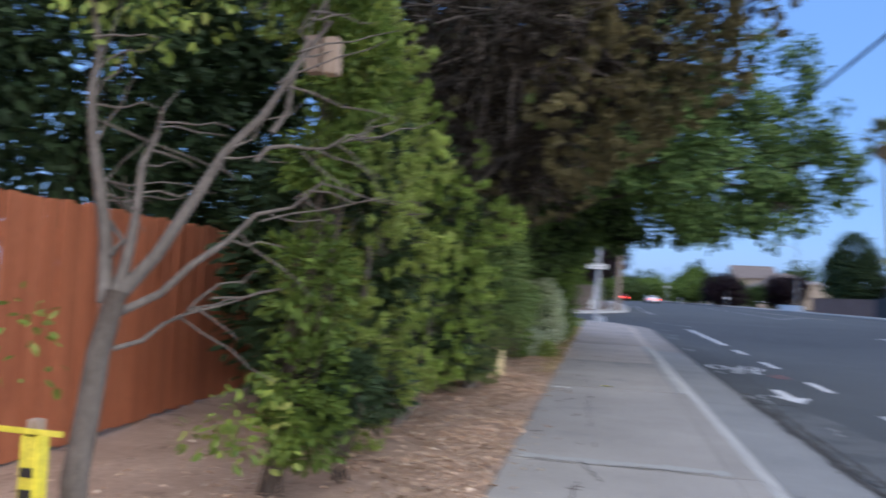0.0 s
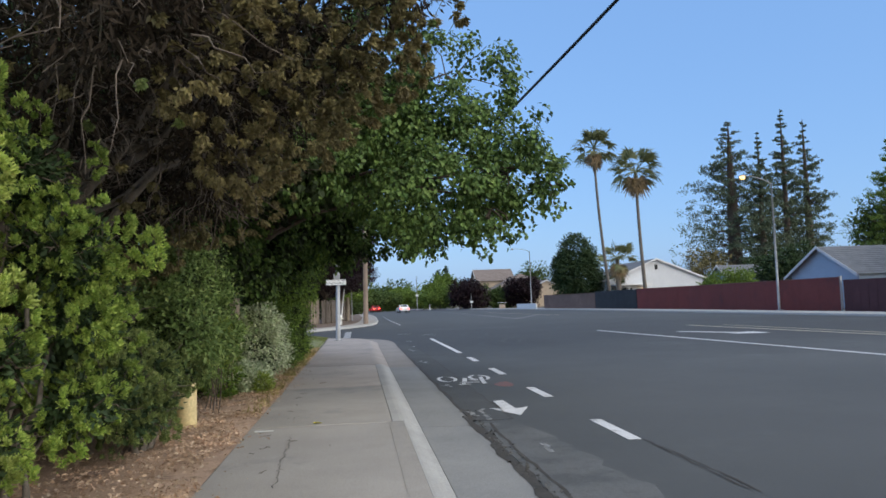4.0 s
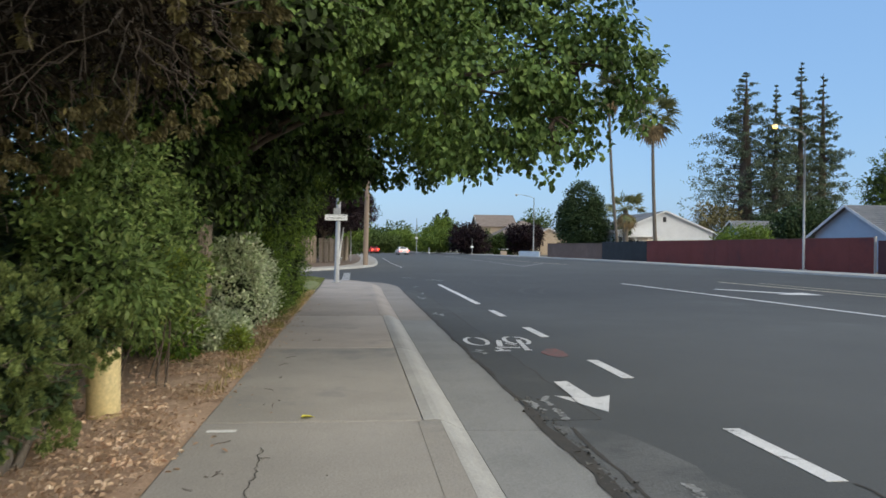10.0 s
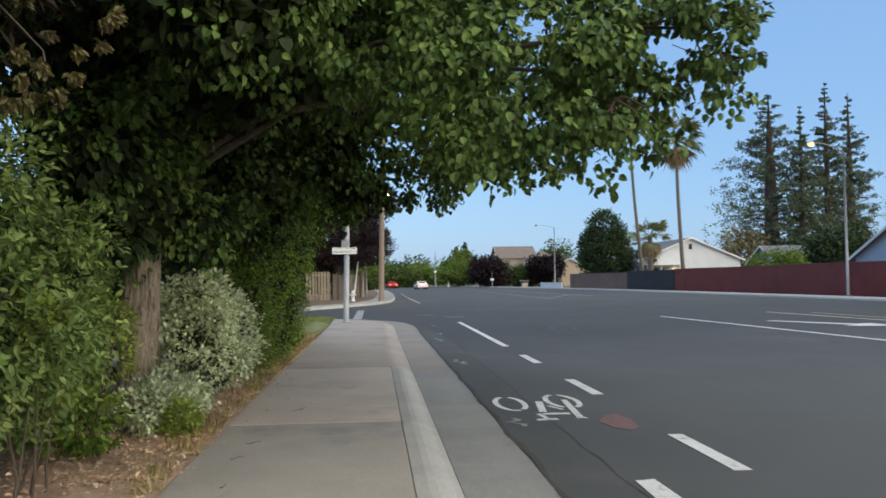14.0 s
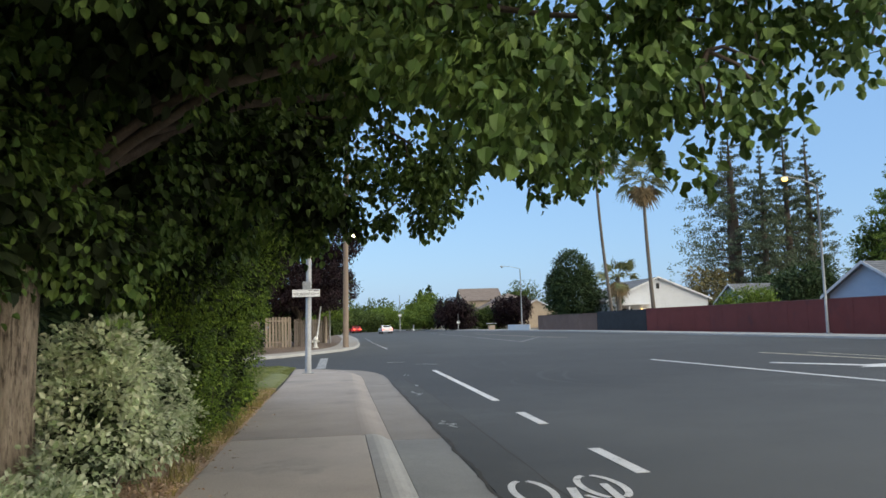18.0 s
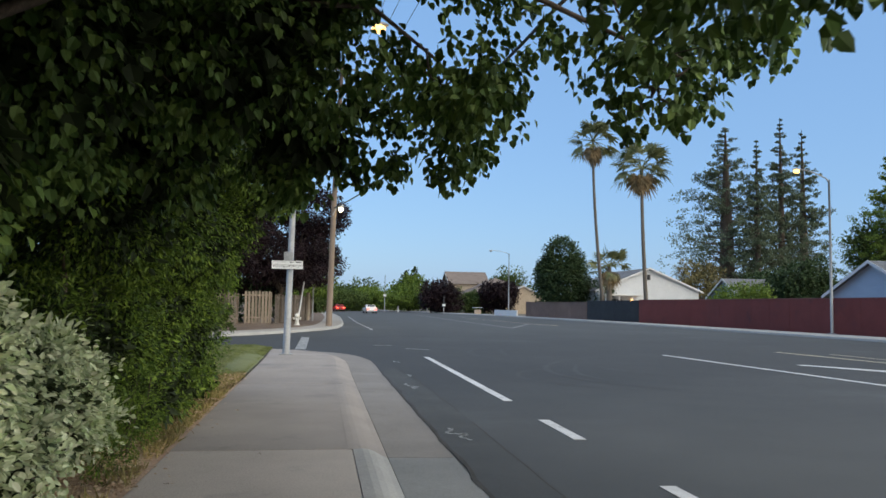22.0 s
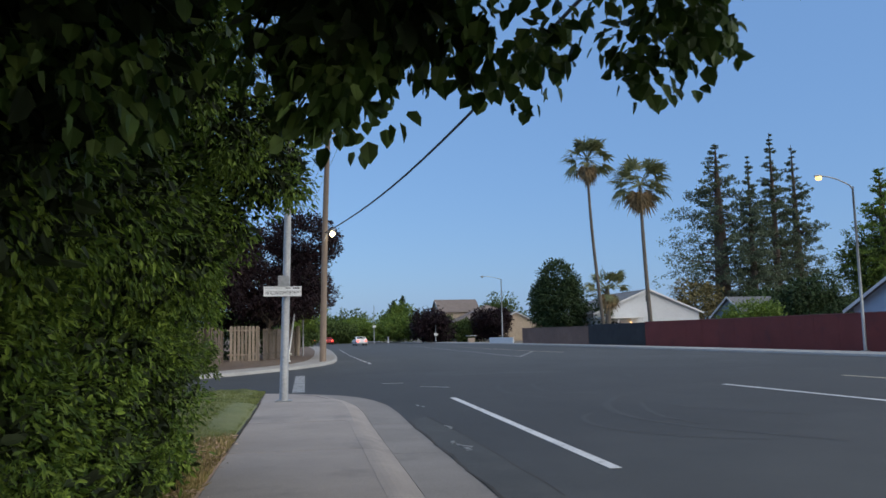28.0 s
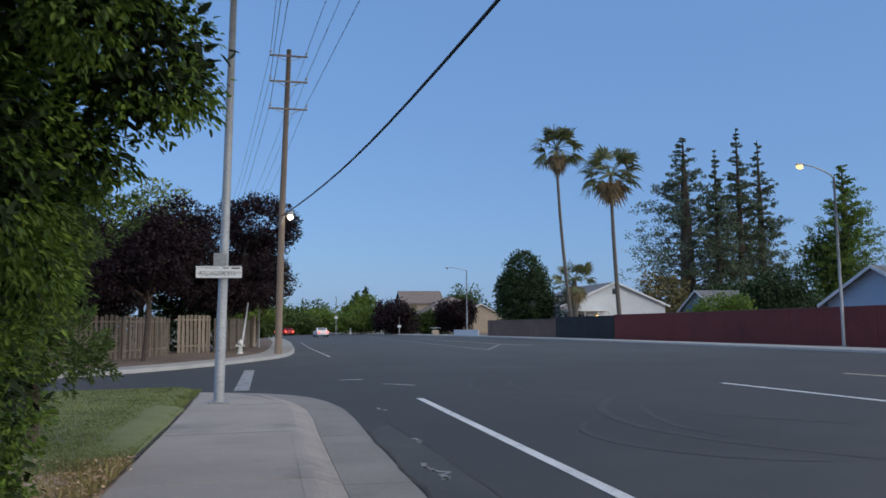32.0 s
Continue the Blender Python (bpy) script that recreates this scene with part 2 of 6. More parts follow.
M["galv"] = surface("galvanised_steel", (0.28, 0.29, 0.30), (0.37, 0.38, 0.39), 2, 25, 0.5, 0.1, 0.001, (0.30, 0.31, 0.32), 3, metal=0.4)
M["steel_dark"] = surface("dark_steel", (0.06, 0.06, 0.065), (0.10, 0.10, 0.105), 2, 30, 0.5, metal=0.5)
M["sign_white"] = surface("sign_face", (0.72, 0.73, 0.73), (0.80, 0.80, 0.80), 2, 40, 0.5, 0.05, 0.001)
M["sign_black"] = surface("sign_ink", (0.02, 0.02, 0.02), (0.035, 0.035, 0.035), 2, 40, 0.6)
M["sign_red"] = surface("sign_red_ink", (0.45, 0.12, 0.10), (0.5, 0.15, 0.13), 2, 40, 0.6)
M["pole_wood"] = surface("pole_timber", (0.165, 0.127, 0.10), (0.25, 0.195, 0.155), 1.2, 30, 0.9, 0.5, 0.01, (0.17, 0.12, 0.09), 1.0, (4, 4, 0.3))
M["cable"] = surface("black_cable", (0.012, 0.013, 0.015), (0.02, 0.021, 0.024), 2, 30, 0.6)
M["cable_far"] = surface("aluminium_line", (0.07, 0.08, 0.10), (0.10, 0.11, 0.13), 2, 30, 0.6)
M["hydrant"] = surface("hydrant_paint", (0.68, 0.68, 0.64), (0.78, 0.77, 0.73), 3, 40, 0.5)
M["pipe"] = surface("yellow_pipe", (0.62, 0.50, 0.24), (0.72, 0.60, 0.33), 4, 30, 0.6, 0.15, 0.002, (0.5, 0.36, 0.17), 4)
M["tape"] = surface("yellow_tape", (0.75, 0.66, 0.05), (0.85, 0.75, 0.1), 4, 30, 0.45)
M["stucco_blue"] = surface("pale_blue_siding", (0.40, 0.50, 0.62), (0.45, 0.55, 0.66), 1, 20, 0.85, stretch=(1, 1, 4))
M["stucco_blue_deep"] = surface("blue_siding", (0.22, 0.33, 0.48), (0.27, 0.38, 0.53), 1, 20, 0.85, stretch=(1, 1, 4))
M["stucco_white"] = surface("white_stucco", (0.60, 0.62, 0.65), (0.68, 0.70, 0.73), 1, 20, 0.9)
M["stucco_tan"] = surface("tan_stucco", (0.48, 0.38, 0.28), (0.56, 0.45, 0.34), 1, 20, 0.9)
M["trim"] = surface("white_trim", (0.68, 0.69, 0.70), (0.76, 0.77, 0.78), 2, 30, 0.6)
M["shingle"] = surface("grey_shingles", (0.13, 0.14, 0.155), (0.19, 0.20, 0.215), 1.2, 10, 0.9, 0.6, 0.02, random_tint=0.05)
M["shingle_brown"] = surface("brown_tiles", (0.165, 0.135, 0.12), (0.23, 0.19, 0.17), 1.2, 6, 0.9, 0.6, 0.02)
M["window_glass"] = surface("dark_glass", (0.02, 0.025, 0.03), (0.03, 0.035, 0.04), 1, 10, 0.08)
M["car_white"] = surface("white_car_paint", (0.70, 0.71, 0.72), (0.75, 0.76, 0.77), 1, 20, 0.25)
M["car_red"] = surface("red_car_paint", (0.35, 0.03, 0.03), (0.40, 0.04, 0.04), 1, 20, 0.25)
M["tyre"] = surface("tyre", (0.015, 0.015, 0.015), (0.03, 0.03, 0.03), 5, 40, 0.9)
M["rim"] = surface("rim", (0.4, 0.4, 0.4), (0.5, 0.5, 0.5), 5, 40, 0.4, metal=0.8)
M["lamp_warm"] = glowing("sodium_lamp", (1.0, 0.60, 0.20), 3.0)
M["lamp_white"] = glowing("pale_lamp", (1.0, 0.80, 0.48), 12)
M["tail"] = glowing("tail_light", (1.0, 0.06, 0.03), 8)
M["head"] = glowing("signal_amber", (1.0, 0.35, 0.08), 8)
M["porch"] = glowing("porch_lamp", (1.0, 0.55, 0.18), 6)
# foliage
M["l_tree"] = leaf_material("broad_leaf", [(0.036, 0.075, 0.02), (0.075, 0.14, 0.036), (0.145, 0.225, 0.062), (0.05, 0.10, 0.028)], 0.55, 0.06)
M["l_privet"] = leaf_material("hedge_leaf", [(0.042, 0.086, 0.018), (0.10, 0.175, 0.032), (0.225, 0.335, 0.058), (0.056, 0.108, 0.022)], 0.55, 0.25)
M["l_silver"] = leaf_material("variegated_leaf", [(0.58, 0.66, 0.48), (0.38, 0.48, 0.29), (0.76, 0.82, 0.66), (0.25, 0.35, 0.18)], 0.55, 0.25)
M["l_lime"] = leaf_material("yellow_green_leaf", [(0.18, 0.26, 0.05), (0.28, 0.36, 0.07), (0.14, 0.22, 0.05), (0.36, 0.40, 0.11)], 0.5, 0.35)
M["l_lance"] = leaf_material("long_dark_leaf", [(0.11, 0.185, 0.06), (0.19, 0.285, 0.09), (0.085, 0.145, 0.052), (0.29, 0.385, 0.14)], 0.55, 0.3)
M["l_juniper"] = leaf_material("juniper_spray", [(0.15, 0.25, 0.06), (0.27, 0.40, 0.09), (0.44, 0.56, 0.15), (0.19, 0.30, 0.07)], 0.65, 0.35)
# dead twigs, toned near black for the shade inside the old juniper
M["l_dead"] = leaf_material("shade_dark_dead_twigs", [(0.028, 0.022, 0.016), (0.045, 0.035, 0.026), (0.02, 0.016, 0.012)], 0.9, 0.0)
# shaded copy of the leaf colours, for the insides of crown, hedge and shrubs
M["l_shade"] = leaf_material("shade_toned_leaf", [(0.022, 0.036, 0.014), (0.032, 0.05, 0.02), (0.018, 0.028, 0.012)], 0.7, 0.05)
M["l_lemon"] = leaf_material("fresh_conifer_spray", [(0.22, 0.31, 0.075), (0.34, 0.45, 0.11), (0.46, 0.55, 0.17), (0.17, 0.24, 0.065)], 0.6, 0.3)
M["l_bluejuniper"] = leaf_material("grey_green_spray", [(0.12, 0.175, 0.065), (0.19, 0.255, 0.095), (0.26, 0.32, 0.12)], 0.65, 0.25)
M["l_cedar"] = leaf_material("olive_brown_spray", [(0.13, 0.12, 0.058), (0.20, 0.18, 0.085), (0.14, 0.12, 0.07), (0.27, 0.245, 0.11)], 0.7, 0.12)
M["l_plum"] = leaf_material("purple_leaf", [(0.019, 0.011, 0.015), (0.030, 0.015, 0.021), (0.014, 0.009, 0.012)], 0.5, 0.2)
M["l_pine"] = leaf_material("pine_needles", [(0.075, 0.105, 0.075), (0.13, 0.17, 0.115), (0.095, 0.13, 0.09)], 0.7, 0.2)
M["l_far"] = leaf_material("distant_leaves", [(0.06, 0.10, 0.03), (0.10, 0.15, 0.04), (0.045, 0.08, 0.03)], 0.6, 0.25)
M["l_bright"] = leaf_material("bright_leaves", [(0.12, 0.19, 0.04), (0.17, 0.25, 0.05), (0.09, 0.15, 0.035)], 0.6, 0.3)
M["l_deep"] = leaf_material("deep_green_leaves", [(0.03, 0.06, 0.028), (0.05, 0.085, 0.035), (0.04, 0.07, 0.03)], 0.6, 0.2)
M["l_palm"] = leaf_material("palm_frond", [(0.13, 0.16, 0.08), (0.21, 0.23, 0.12), (0.10, 0.125, 0.065)], 0.5, 0.25)
M["l_palm_dry"] = leaf_material("dry_palm_skirt", [(0.24, 0.18, 0.11), (0.31, 0.24, 0.15), (0.18, 0.135, 0.085)], 0.8, 0.15)

# ---- building tools ----
rng = np.random.default_rng(7)


def mesh_np(name, verts, faces, mats, smooth=False):
    """A mesh from arrays; faces is one array with 3 or 4 corners a row, or a list of rows."""
    me = bpy.data.meshes.new(name)
    me.from_pydata(np.asarray(verts, dtype=float).tolist() if not isinstance(verts, list) else verts, [], faces if isinstance(faces, list) else faces.tolist())
    for m in (mats if isinstance(mats, (list, tuple)) else [mats]):
        me.materials.append(m)
    if smooth:
        me.polygons.foreach_set("use_smooth", [True] * len(me.polygons))
    me.update()
    return me


def thing(name, label, category, at=(0, 0, 0), rz=0.0, group="", kind=""):
    ob = new(name)
    ob.empty_display_size = 0.2
    ob.matrix_world = pose(*at, 0, 0, rz)
    return tagged(ob, label, category, group, kind)


def attach(name, me, parent, label="", m=None):
    ob = new(name, me)
    ob.parent = parent
    if m is not None:
        ob.matrix_basis = m
    return tagged(ob, label)


def part(name, bm, mat, parent, label="", smooth=False):
    """Links a bmesh as one mesh object under a thing or a part."""
    me = bpy.data.meshes.new(name)
    bm.to_mesh(me)
    bm.free()
    me.materials.append(mat)
    if smooth:
        me.polygons.foreach_set("use_smooth", [True] * len(me.polygons))
    return attach(name, me, parent, label)


def box(sx, sy, sz, at=(0, 0, 0), bevel=0.0, bm=None):
    """A box standing on at, with rounded edges."""
    own = bmesh.new()
    bmesh.ops.create_cube(own, size=1)
    bmesh.ops.scale(own, vec=(sx, sy, sz), verts=own.verts)
    if bevel:
        bmesh.ops.bevel(own, geom=own.edges[:], offset=bevel, segments=2, affect="EDGES")
    bmesh.ops.translate(own, vec=(at[0], at[1], at[2] + sz / 2), verts=own.verts)
    if bm is None:
        return own
    tmp = bpy.data.meshes.new("tmp")
    own.to_mesh(tmp)
    own.free()
    bm.from_mesh(tmp)
    bpy.data.meshes.remove(tmp)
    return bm


def tube_arrays(path, radii, sides=8, caps=True, base=0):
    path = np.asarray(path, float)
    n = len(path)
    tang = np.gradient(path, axis=0)
    tang /= np.linalg.norm(tang, axis=1)[:, None] + 1e-9
    up = np.array([0, 0, 1.0]) if abs(tang[0][2]) < 0.9 else np.array([1.0, 0, 0])
    verts, faces = [], []
    for i in range(n):
        a = np.cross(tang[i], up)
        a /= np.linalg.norm(a) + 1e-9
        b = np.cross(tang[i], a)
        for k in range(sides):
            w = 2 * math.pi * k / sides
            verts.append(path[i] + radii[i] * (math.cos(w) * a + math.sin(w) * b))
    for i in range(n - 1):
        for k in range(sides):
            k2 = (k + 1) % sides
            faces.append([base + i * sides + k, base + i * sides + k2, base + (i + 1) * sides + k2, base + (i + 1) * sides + k])
    if caps:
        faces.append([base + k for k in range(sides)])
        faces.append([base + (n - 1) * sides + k for k in reversed(range(sides))])
    return verts, faces


def tubes(name, runs, mat, sides=8):
    """One mesh of several tapered tubes: runs of (points, radii)."""
    V, F = [], []
    for pts, rad in runs:
        v, f = tube_arrays(pts, rad, sides, True, len(V))
        V += v
        F += f
    return mesh_np(name, [tuple(map(float, v)) for v in V], F, mat, True)


def bend(a, b, n=6, wobble=0.1, lift=0.0):
    """A crooked line from a to b."""
    a, b = np.asarray(a, float), np.asarray(b, float)
    t = np.linspace(0, 1, n)[:, None]
    p = a + (b - a) * t
    p[1:-1] += rng.normal(0, wobble, (n - 2, 3))
    p[:, 2] += lift * np.sin(np.pi * t[:, 0])
    return p


# leaf outlines: along, across, up
HEART = np.array([(0, 0, 0), (0.22, 0.40, 0.10), (0.62, 0.33, 0.05), (1, 0, -0.10), (0.62, -0.33, 0.05), (0.22, -0.40, 0.10)])
OVAL = np.array([(0, 0, 0), (0.3, 0.24, 0.05), (0.7, 0.21, 0.03), (1, 0, -0.06), (0.7, -0.21, 0.03), (0.3, -0.24, 0.05)])
LANCE = np.array([(0, 0, 0), (0.3, 0.11, 0.03), (0.65, 0.10, 0.0), (1, 0, -0.10), (0.65, -0.10, 0.0), (0.3, -0.11, 0.03)])
FOLD = np.array([(0, 1, 2, 3), (0, 3, 4, 5)])
BLADE = np.array([(0, 0, 0), (0.45, 0.14, 0.02), (1, 0, 0), (0.45, -0.14, 0.02)])
DIAMOND = np.array([(0, 0, 0), (0.5, 0.42, 0.08), (1, 0, 0), (0.5, -0.42, 0.08)])
FLAT = np.array([(0, 1, 2, 3)])


def unit(v):
    return v / (np.linalg.norm(v, axis=1)[:, None] + 1e-9)


def leaf_mesh(name, P, D, N, size, shape, mat, faces=None):
    """Leaves at P that grow along D with their faces towards N."""
    faces = (FOLD if len(shape) == 6 else FLAT) if faces is None else faces
    D = unit(D)
    S = unit(np.cross(D, N))
    U = np.cross(S, D)
    s = np.asarray(size)[:, None, None]
    V = P[:, None, :] + s * (shape[None, :, 0:1] * D[:, None, :] + shape[None, :, 1:2] * S[:, None, :] + shape[None, :, 2:3] * U[:, None, :])
    k = len(shape)
    F = (np.arange(len(P)) * k)[:, None, None] + faces[None]
    return mesh_np(name, V.reshape(-1, 3), F.reshape(-1, faces.shape[1]), mat)


def in_lobes(lobes, n, shell=0.55, low=-1.0):
    """Points in the outer shell of a heap of ellipsoids, and the way out of it at each."""
    L = np.array([(*c, *r) for c, r in lobes], float)
    w = (L[:, 3] * L[:, 4] + L[:, 4] * L[:, 5] + L[:, 3] * L[:, 5])
    P, O = [], []
    got = 0
    while got < n:
        i = rng.choice(len(L), n, p=w / w.sum())
        d = unit(rng.normal(size=(n, 3)))
        r = shell + (1 - shell) * rng.random(n) ** 0.6
        p = L[i, :3] + d * L[i, 3:] * r[:, None]
        deep = np.zeros(n, bool)
        for c in L:
            q = (p - c[:3]) / c[3:]
            deep |= (q * q).sum(1) < (shell * 0.8) ** 2
        keep = ~deep & (d[:, 2] > low)
        P.append(p[keep])
        O.append(unit(d[keep] / L[i[keep], 3:]))
        got += int(keep.sum())
    return np.concatenate(P)[:n], np.concatenate(O)[:n]


def ragged(lobes, k=5, core=0.84, small=(0.26, 0.46), out=0.86):
    """The lobes with smaller uneven ones growing out of their sides."""
    made = []
    for c, r in lobes:
        c, r = np.array(c, float), np.array(r, float)
        made.append((tuple(c), tuple(r * core)))
        for d in unit(rng.normal(size=(k, 3)) + (0, 0, 0.25)):
            made.append((tuple(c + d * r * out * rng.uniform(0.85, 1.1)), tuple(r.mean() * rng.uniform(small[0], small[1]) * rng.uniform(0.8, 1.25, 3))))
    return made


def leafy(name, lobes, clumps, per, spread, size, shape, mat, droop=0.3, shell=0.55, out=0.5, low=-1.0, floor=0.12):
    """A crown: clumps of leaves in the shell of the lobes."""
    C, O = in_lobes(lobes, clumps, shell, low)
    O = np.repeat(O, per, 0)
    n = len(O)
    ball = unit(rng.normal(size=(n, 3))) * (rng.random(n) ** 0.4 * np.repeat(rng.uniform(0.9, 2.1, clumps), per))[:, None]
    P = np.repeat(C, per, 0) + ball * spread * np.array([1.1, 1.1, 0.85])
    D = O * out + ball * 0.3 + rng.normal(0, 0.4, (n, 3)) + np.array([0, 0, -droop])
    N = O * 0.5 + ball * 0.35 + rng.normal(0, 0.33, (n, 3)) + np.array([0, 0, 0.55])
    P[:, 2] = np.maximum(P[:, 2], floor)
    return leaf_mesh(name, P, D, N, rng.uniform(size[0], size[1], n), shape, mat)


def tufted(name, lobes, tufts, per, length, width, blade, mat, up=0.5, shell=0.6, low=-1.0, floor=0.12, tufty=0.5, fat=1.0):
    """A conifer's crown: plume-like tufts of short blades along a bent axis."""
    C, O = in_lobes(lobes, tufts, shell, low)
    A = unit(O + rng.normal(0, tufty, (tufts, 3)) + np.array([0, 0, up]))
    L = rng.uniform(length[0], length[1], tufts)
    t = rng.random((tufts, per))
    P = C[:, None, :] + A[:, None, :] * (t * L[:, None])[:, :, None]
    side = unit(rng.normal(size=(tufts * per, 3))).reshape(tufts, per, 3)
    P = P + side * (width * (1.05 - t) * rng.random((tufts, per)) ** 0.5 * L[:, None])[:, :, None]
    D = A[:, None, :] * 0.8 + side * 0.8
    P, D = P.reshape(-1, 3), D.reshape(-1, 3)
    n = len(P)
    P[:, 2] = np.maximum(P[:, 2], floor)
    N = rng.normal(size=(n, 3)) + np.array([0, 0, 0.5])
    return leaf_mesh(name, P, D, N, rng.uniform(blade[0], blade[1], n), BLADE * (1, fat, 1), mat)


def billowy(name, lobes, count, radius, per, blade, mat, tall=1.2, lift=0.5, droop=0.0, shell=0.82, fat=1.7, low=-1.0, floor=0.05, shape=BLADE, keep=None):
    """A conifer's outside: rounded billows of fine sprays on the lobes, with dark clefts between them."""
    C, O = in_lobes(lobes, count, shell, low)
    if keep is not None:
        held = keep(C, O)
        C, O = C[held], O[held]
        count = len(C)
    R = rng.uniform(radius[0], radius[1], count)
    A = unit(O + np.array([0, 0, lift]) + rng.normal(0, 0.25, (count, 3)))
    d = unit(rng.normal(size=(count, per, 3)) + A[:, None, :] * 0.75)
    r = 0.5 + 0.5 * rng.random((count, per)) ** 0.45
    knob = 1 + 0.28 * np.sin(d[..., 0] * 7 + R[:, None] * 90) * np.sin(d[..., 1] * 7 + R[:, None] * 50) + 0.2 * np.sin(d[..., 2] * 9 + R[:, None] * 70)
    P = C[:, None, :] + d * (R[:, None] * r * knob)[:, :, None] * np.array([1, 1, tall])
    D = d * 0.75 + A[:, None, :] * 0.45 + rng.normal(0, 0.3, d.shape) + np.array([0, 0, -droop])
    N = d * 0.7 + rng.normal(0, 0.5, d.shape) + np.array([0, 0, 0.4])
    P, D, N = P.reshape(-1, 3), D.reshape(-1, 3), N.reshape(-1, 3)
    P[:, 2] = np.maximum(P[:, 2], floor)
    return leaf_mesh(name, P, D, N, rng.uniform(blade[0], blade[1], len(P)), shape * (1, fat, 1), mat)


def ribbon(name, pts, half, z, mat):
    """A flat strip along a line on the road."""
    pts = np.asarray(pts, float)
    t = np.gradient(pts, axis=0)
    t /= np.linalg.norm(t, axis=1)[:, None]
    nrm = np.stack([-t[:, 1], t[:, 0]], 1)
    half = np.broadcast_to(half, len(pts))[:, None]
    a, b = pts + nrm * half, pts - nrm * half
    V = [(x, y, z) for x, y in a] + [(x, y, z) for x, y in b]
    n = len(pts)
    F = [[i + 1, i, n + i, n + i + 1] for i in range(n - 1)]
    return mesh_np(name, V, F, mat)


def sweep(name, path, profile, mat):
    """A profile (across to the inner side, up) swept along a level line, closed below."""
    path = np.asarray(path, float)
    t = np.gradient(path, axis=0)
    t /= np.linalg.norm(t, axis=1)[:, None]
    nrm = np.stack([-t[:, 1], t[:, 0]], 1)
    V, F = [], []
    k = len(profile)
    for p, q in zip(path, nrm):
        V += [(p[0] + q[0] * u, p[1] + q[1] * u, z) for u, z in profile]
    for i in range(len(path) - 1):
        for j in range(k):
            j2 = (j + 1) % k
            F.append([i * k + j, i * k + j2, (i + 1) * k + j2, (i + 1) * k + j])
    F.append(list(range(k))[::-1])
    F.append([(len(path) - 1) * k + j for j in range(k)])
    return mesh_np(name, V, F, mat)


def slab(name, outline, z0, z1, mat):
    """A flat slab with the given outline, counter-clockwise."""
    n = len(outline)
    V = [(x, y, z1) for x, y in outline] + [(x, y, z0) for x, y in outline]
    F = [list(range(n)), list(range(2 * n - 1, n - 1, -1))] + [[i, n + i, n + (i + 1) % n, (i + 1) % n] for i in range(n)]
    return mesh_np(name, V, F, mat)


def words(text, size, mat, name="lettering"):
    c = bpy.data.curves.new(name, "FONT")
    c.body, c.size, c.align_x, c.align_y, c.extrude = text, size, "CENTER", "CENTER", 0.0008
    ob = new(name, c)
    me = bpy.data.meshes.new_from_object(ob)
    bpy.data.objects.remove(ob)
    me.materials.clear()
    me.materials.append(mat)
    return me

# ---- ground, road, walk ----
def lean(y):
    """The kerb line drifts a little towards the left as it runs on."""
    return -0.011 * y


tagged(new("ground", slab("ground", [(-2500, -2500), (2500, -2500), (2500, 2500), (-2500, 2500)], -0.6, -0.03, M["ground"])), "dry bare earth reaching to the horizon", "ground", kind="structure")

NEAR_KERB = [(2.33 + lean(y), y) for y in (-70, -30, -10, 0, 4, 8, 12, 16, 20, 24, 28, 31)] + [(2.0, 32.6), (1.95, 34.2), (1.76, 35.6), (1.42, 36.8), (0.95, 37.6), (0.3, 38.2), (-0.5, 38.6), (-1.4, 38.8), (-4.2, 38.6), (-10, 37.4), (-30, 35)]
FAR_KERB = [(-30, 40.5), (-16, 42.0), (-9, 44.0), (-6.3, 45.7), (-4.45, 47.5), (-2.9, 49.7), (-1.4, 52.7), (-0.3, 55.3), (0.65, 57.8), (1.35, 61.0), (1.75, 66), (2.0, 75), (2.1, 95), (1.6, 120), (-1.5, 160), (-8, 210), (-24, 290)]
ACROSS_KERB = [(-4, 290), (10, 215), (20, 165), (26, 130), (27.9, 108), (28.5, 90), (28.9, 75), (29.1, 60), (29.1, 20), (29.1, -30), (29.1, -70)]

road_outline = NEAR_KERB + FAR_KERB + ACROSS_KERB
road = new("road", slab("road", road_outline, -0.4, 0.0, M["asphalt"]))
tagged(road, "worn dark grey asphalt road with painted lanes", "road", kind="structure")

# patched and worn strips of the cycle lane
patch = [(2.36 + lean(y), y) for y in (11.9, 16, 20, 24.0, 28.0, 31.0)] + [(2.42, 31.6), (2.62, 29.0), (2.72, 24.0), (2.76, 20), (2.74, 16), (2.78, 11.9)]
tagged(new("road_patch", slab("road_patch", patch[::-1], -0.02, 0.004, M["asphalt_new"])), "strip of darker newer asphalt along the gutter", "road patch", kind="structure")
worn = [(2.42 + lean(y), y) for y in np.linspace(11.7, -12, 40)] + [(3.35 + 0.3 * noise.noise((y * 0.9, 0, 0)) + 0.12 * noise.noise((y * 5, 2, 0)) - 0.09 * max(0, y - 6), y) for y in np.linspace(-12, 11.5, 90)]
tagged(new("road_patch", slab("road_patch", worn, -0.02, 0.004, M["asphalt_old"])), "pale worn asphalt with scoured aggregate", "road patch", kind="structure")
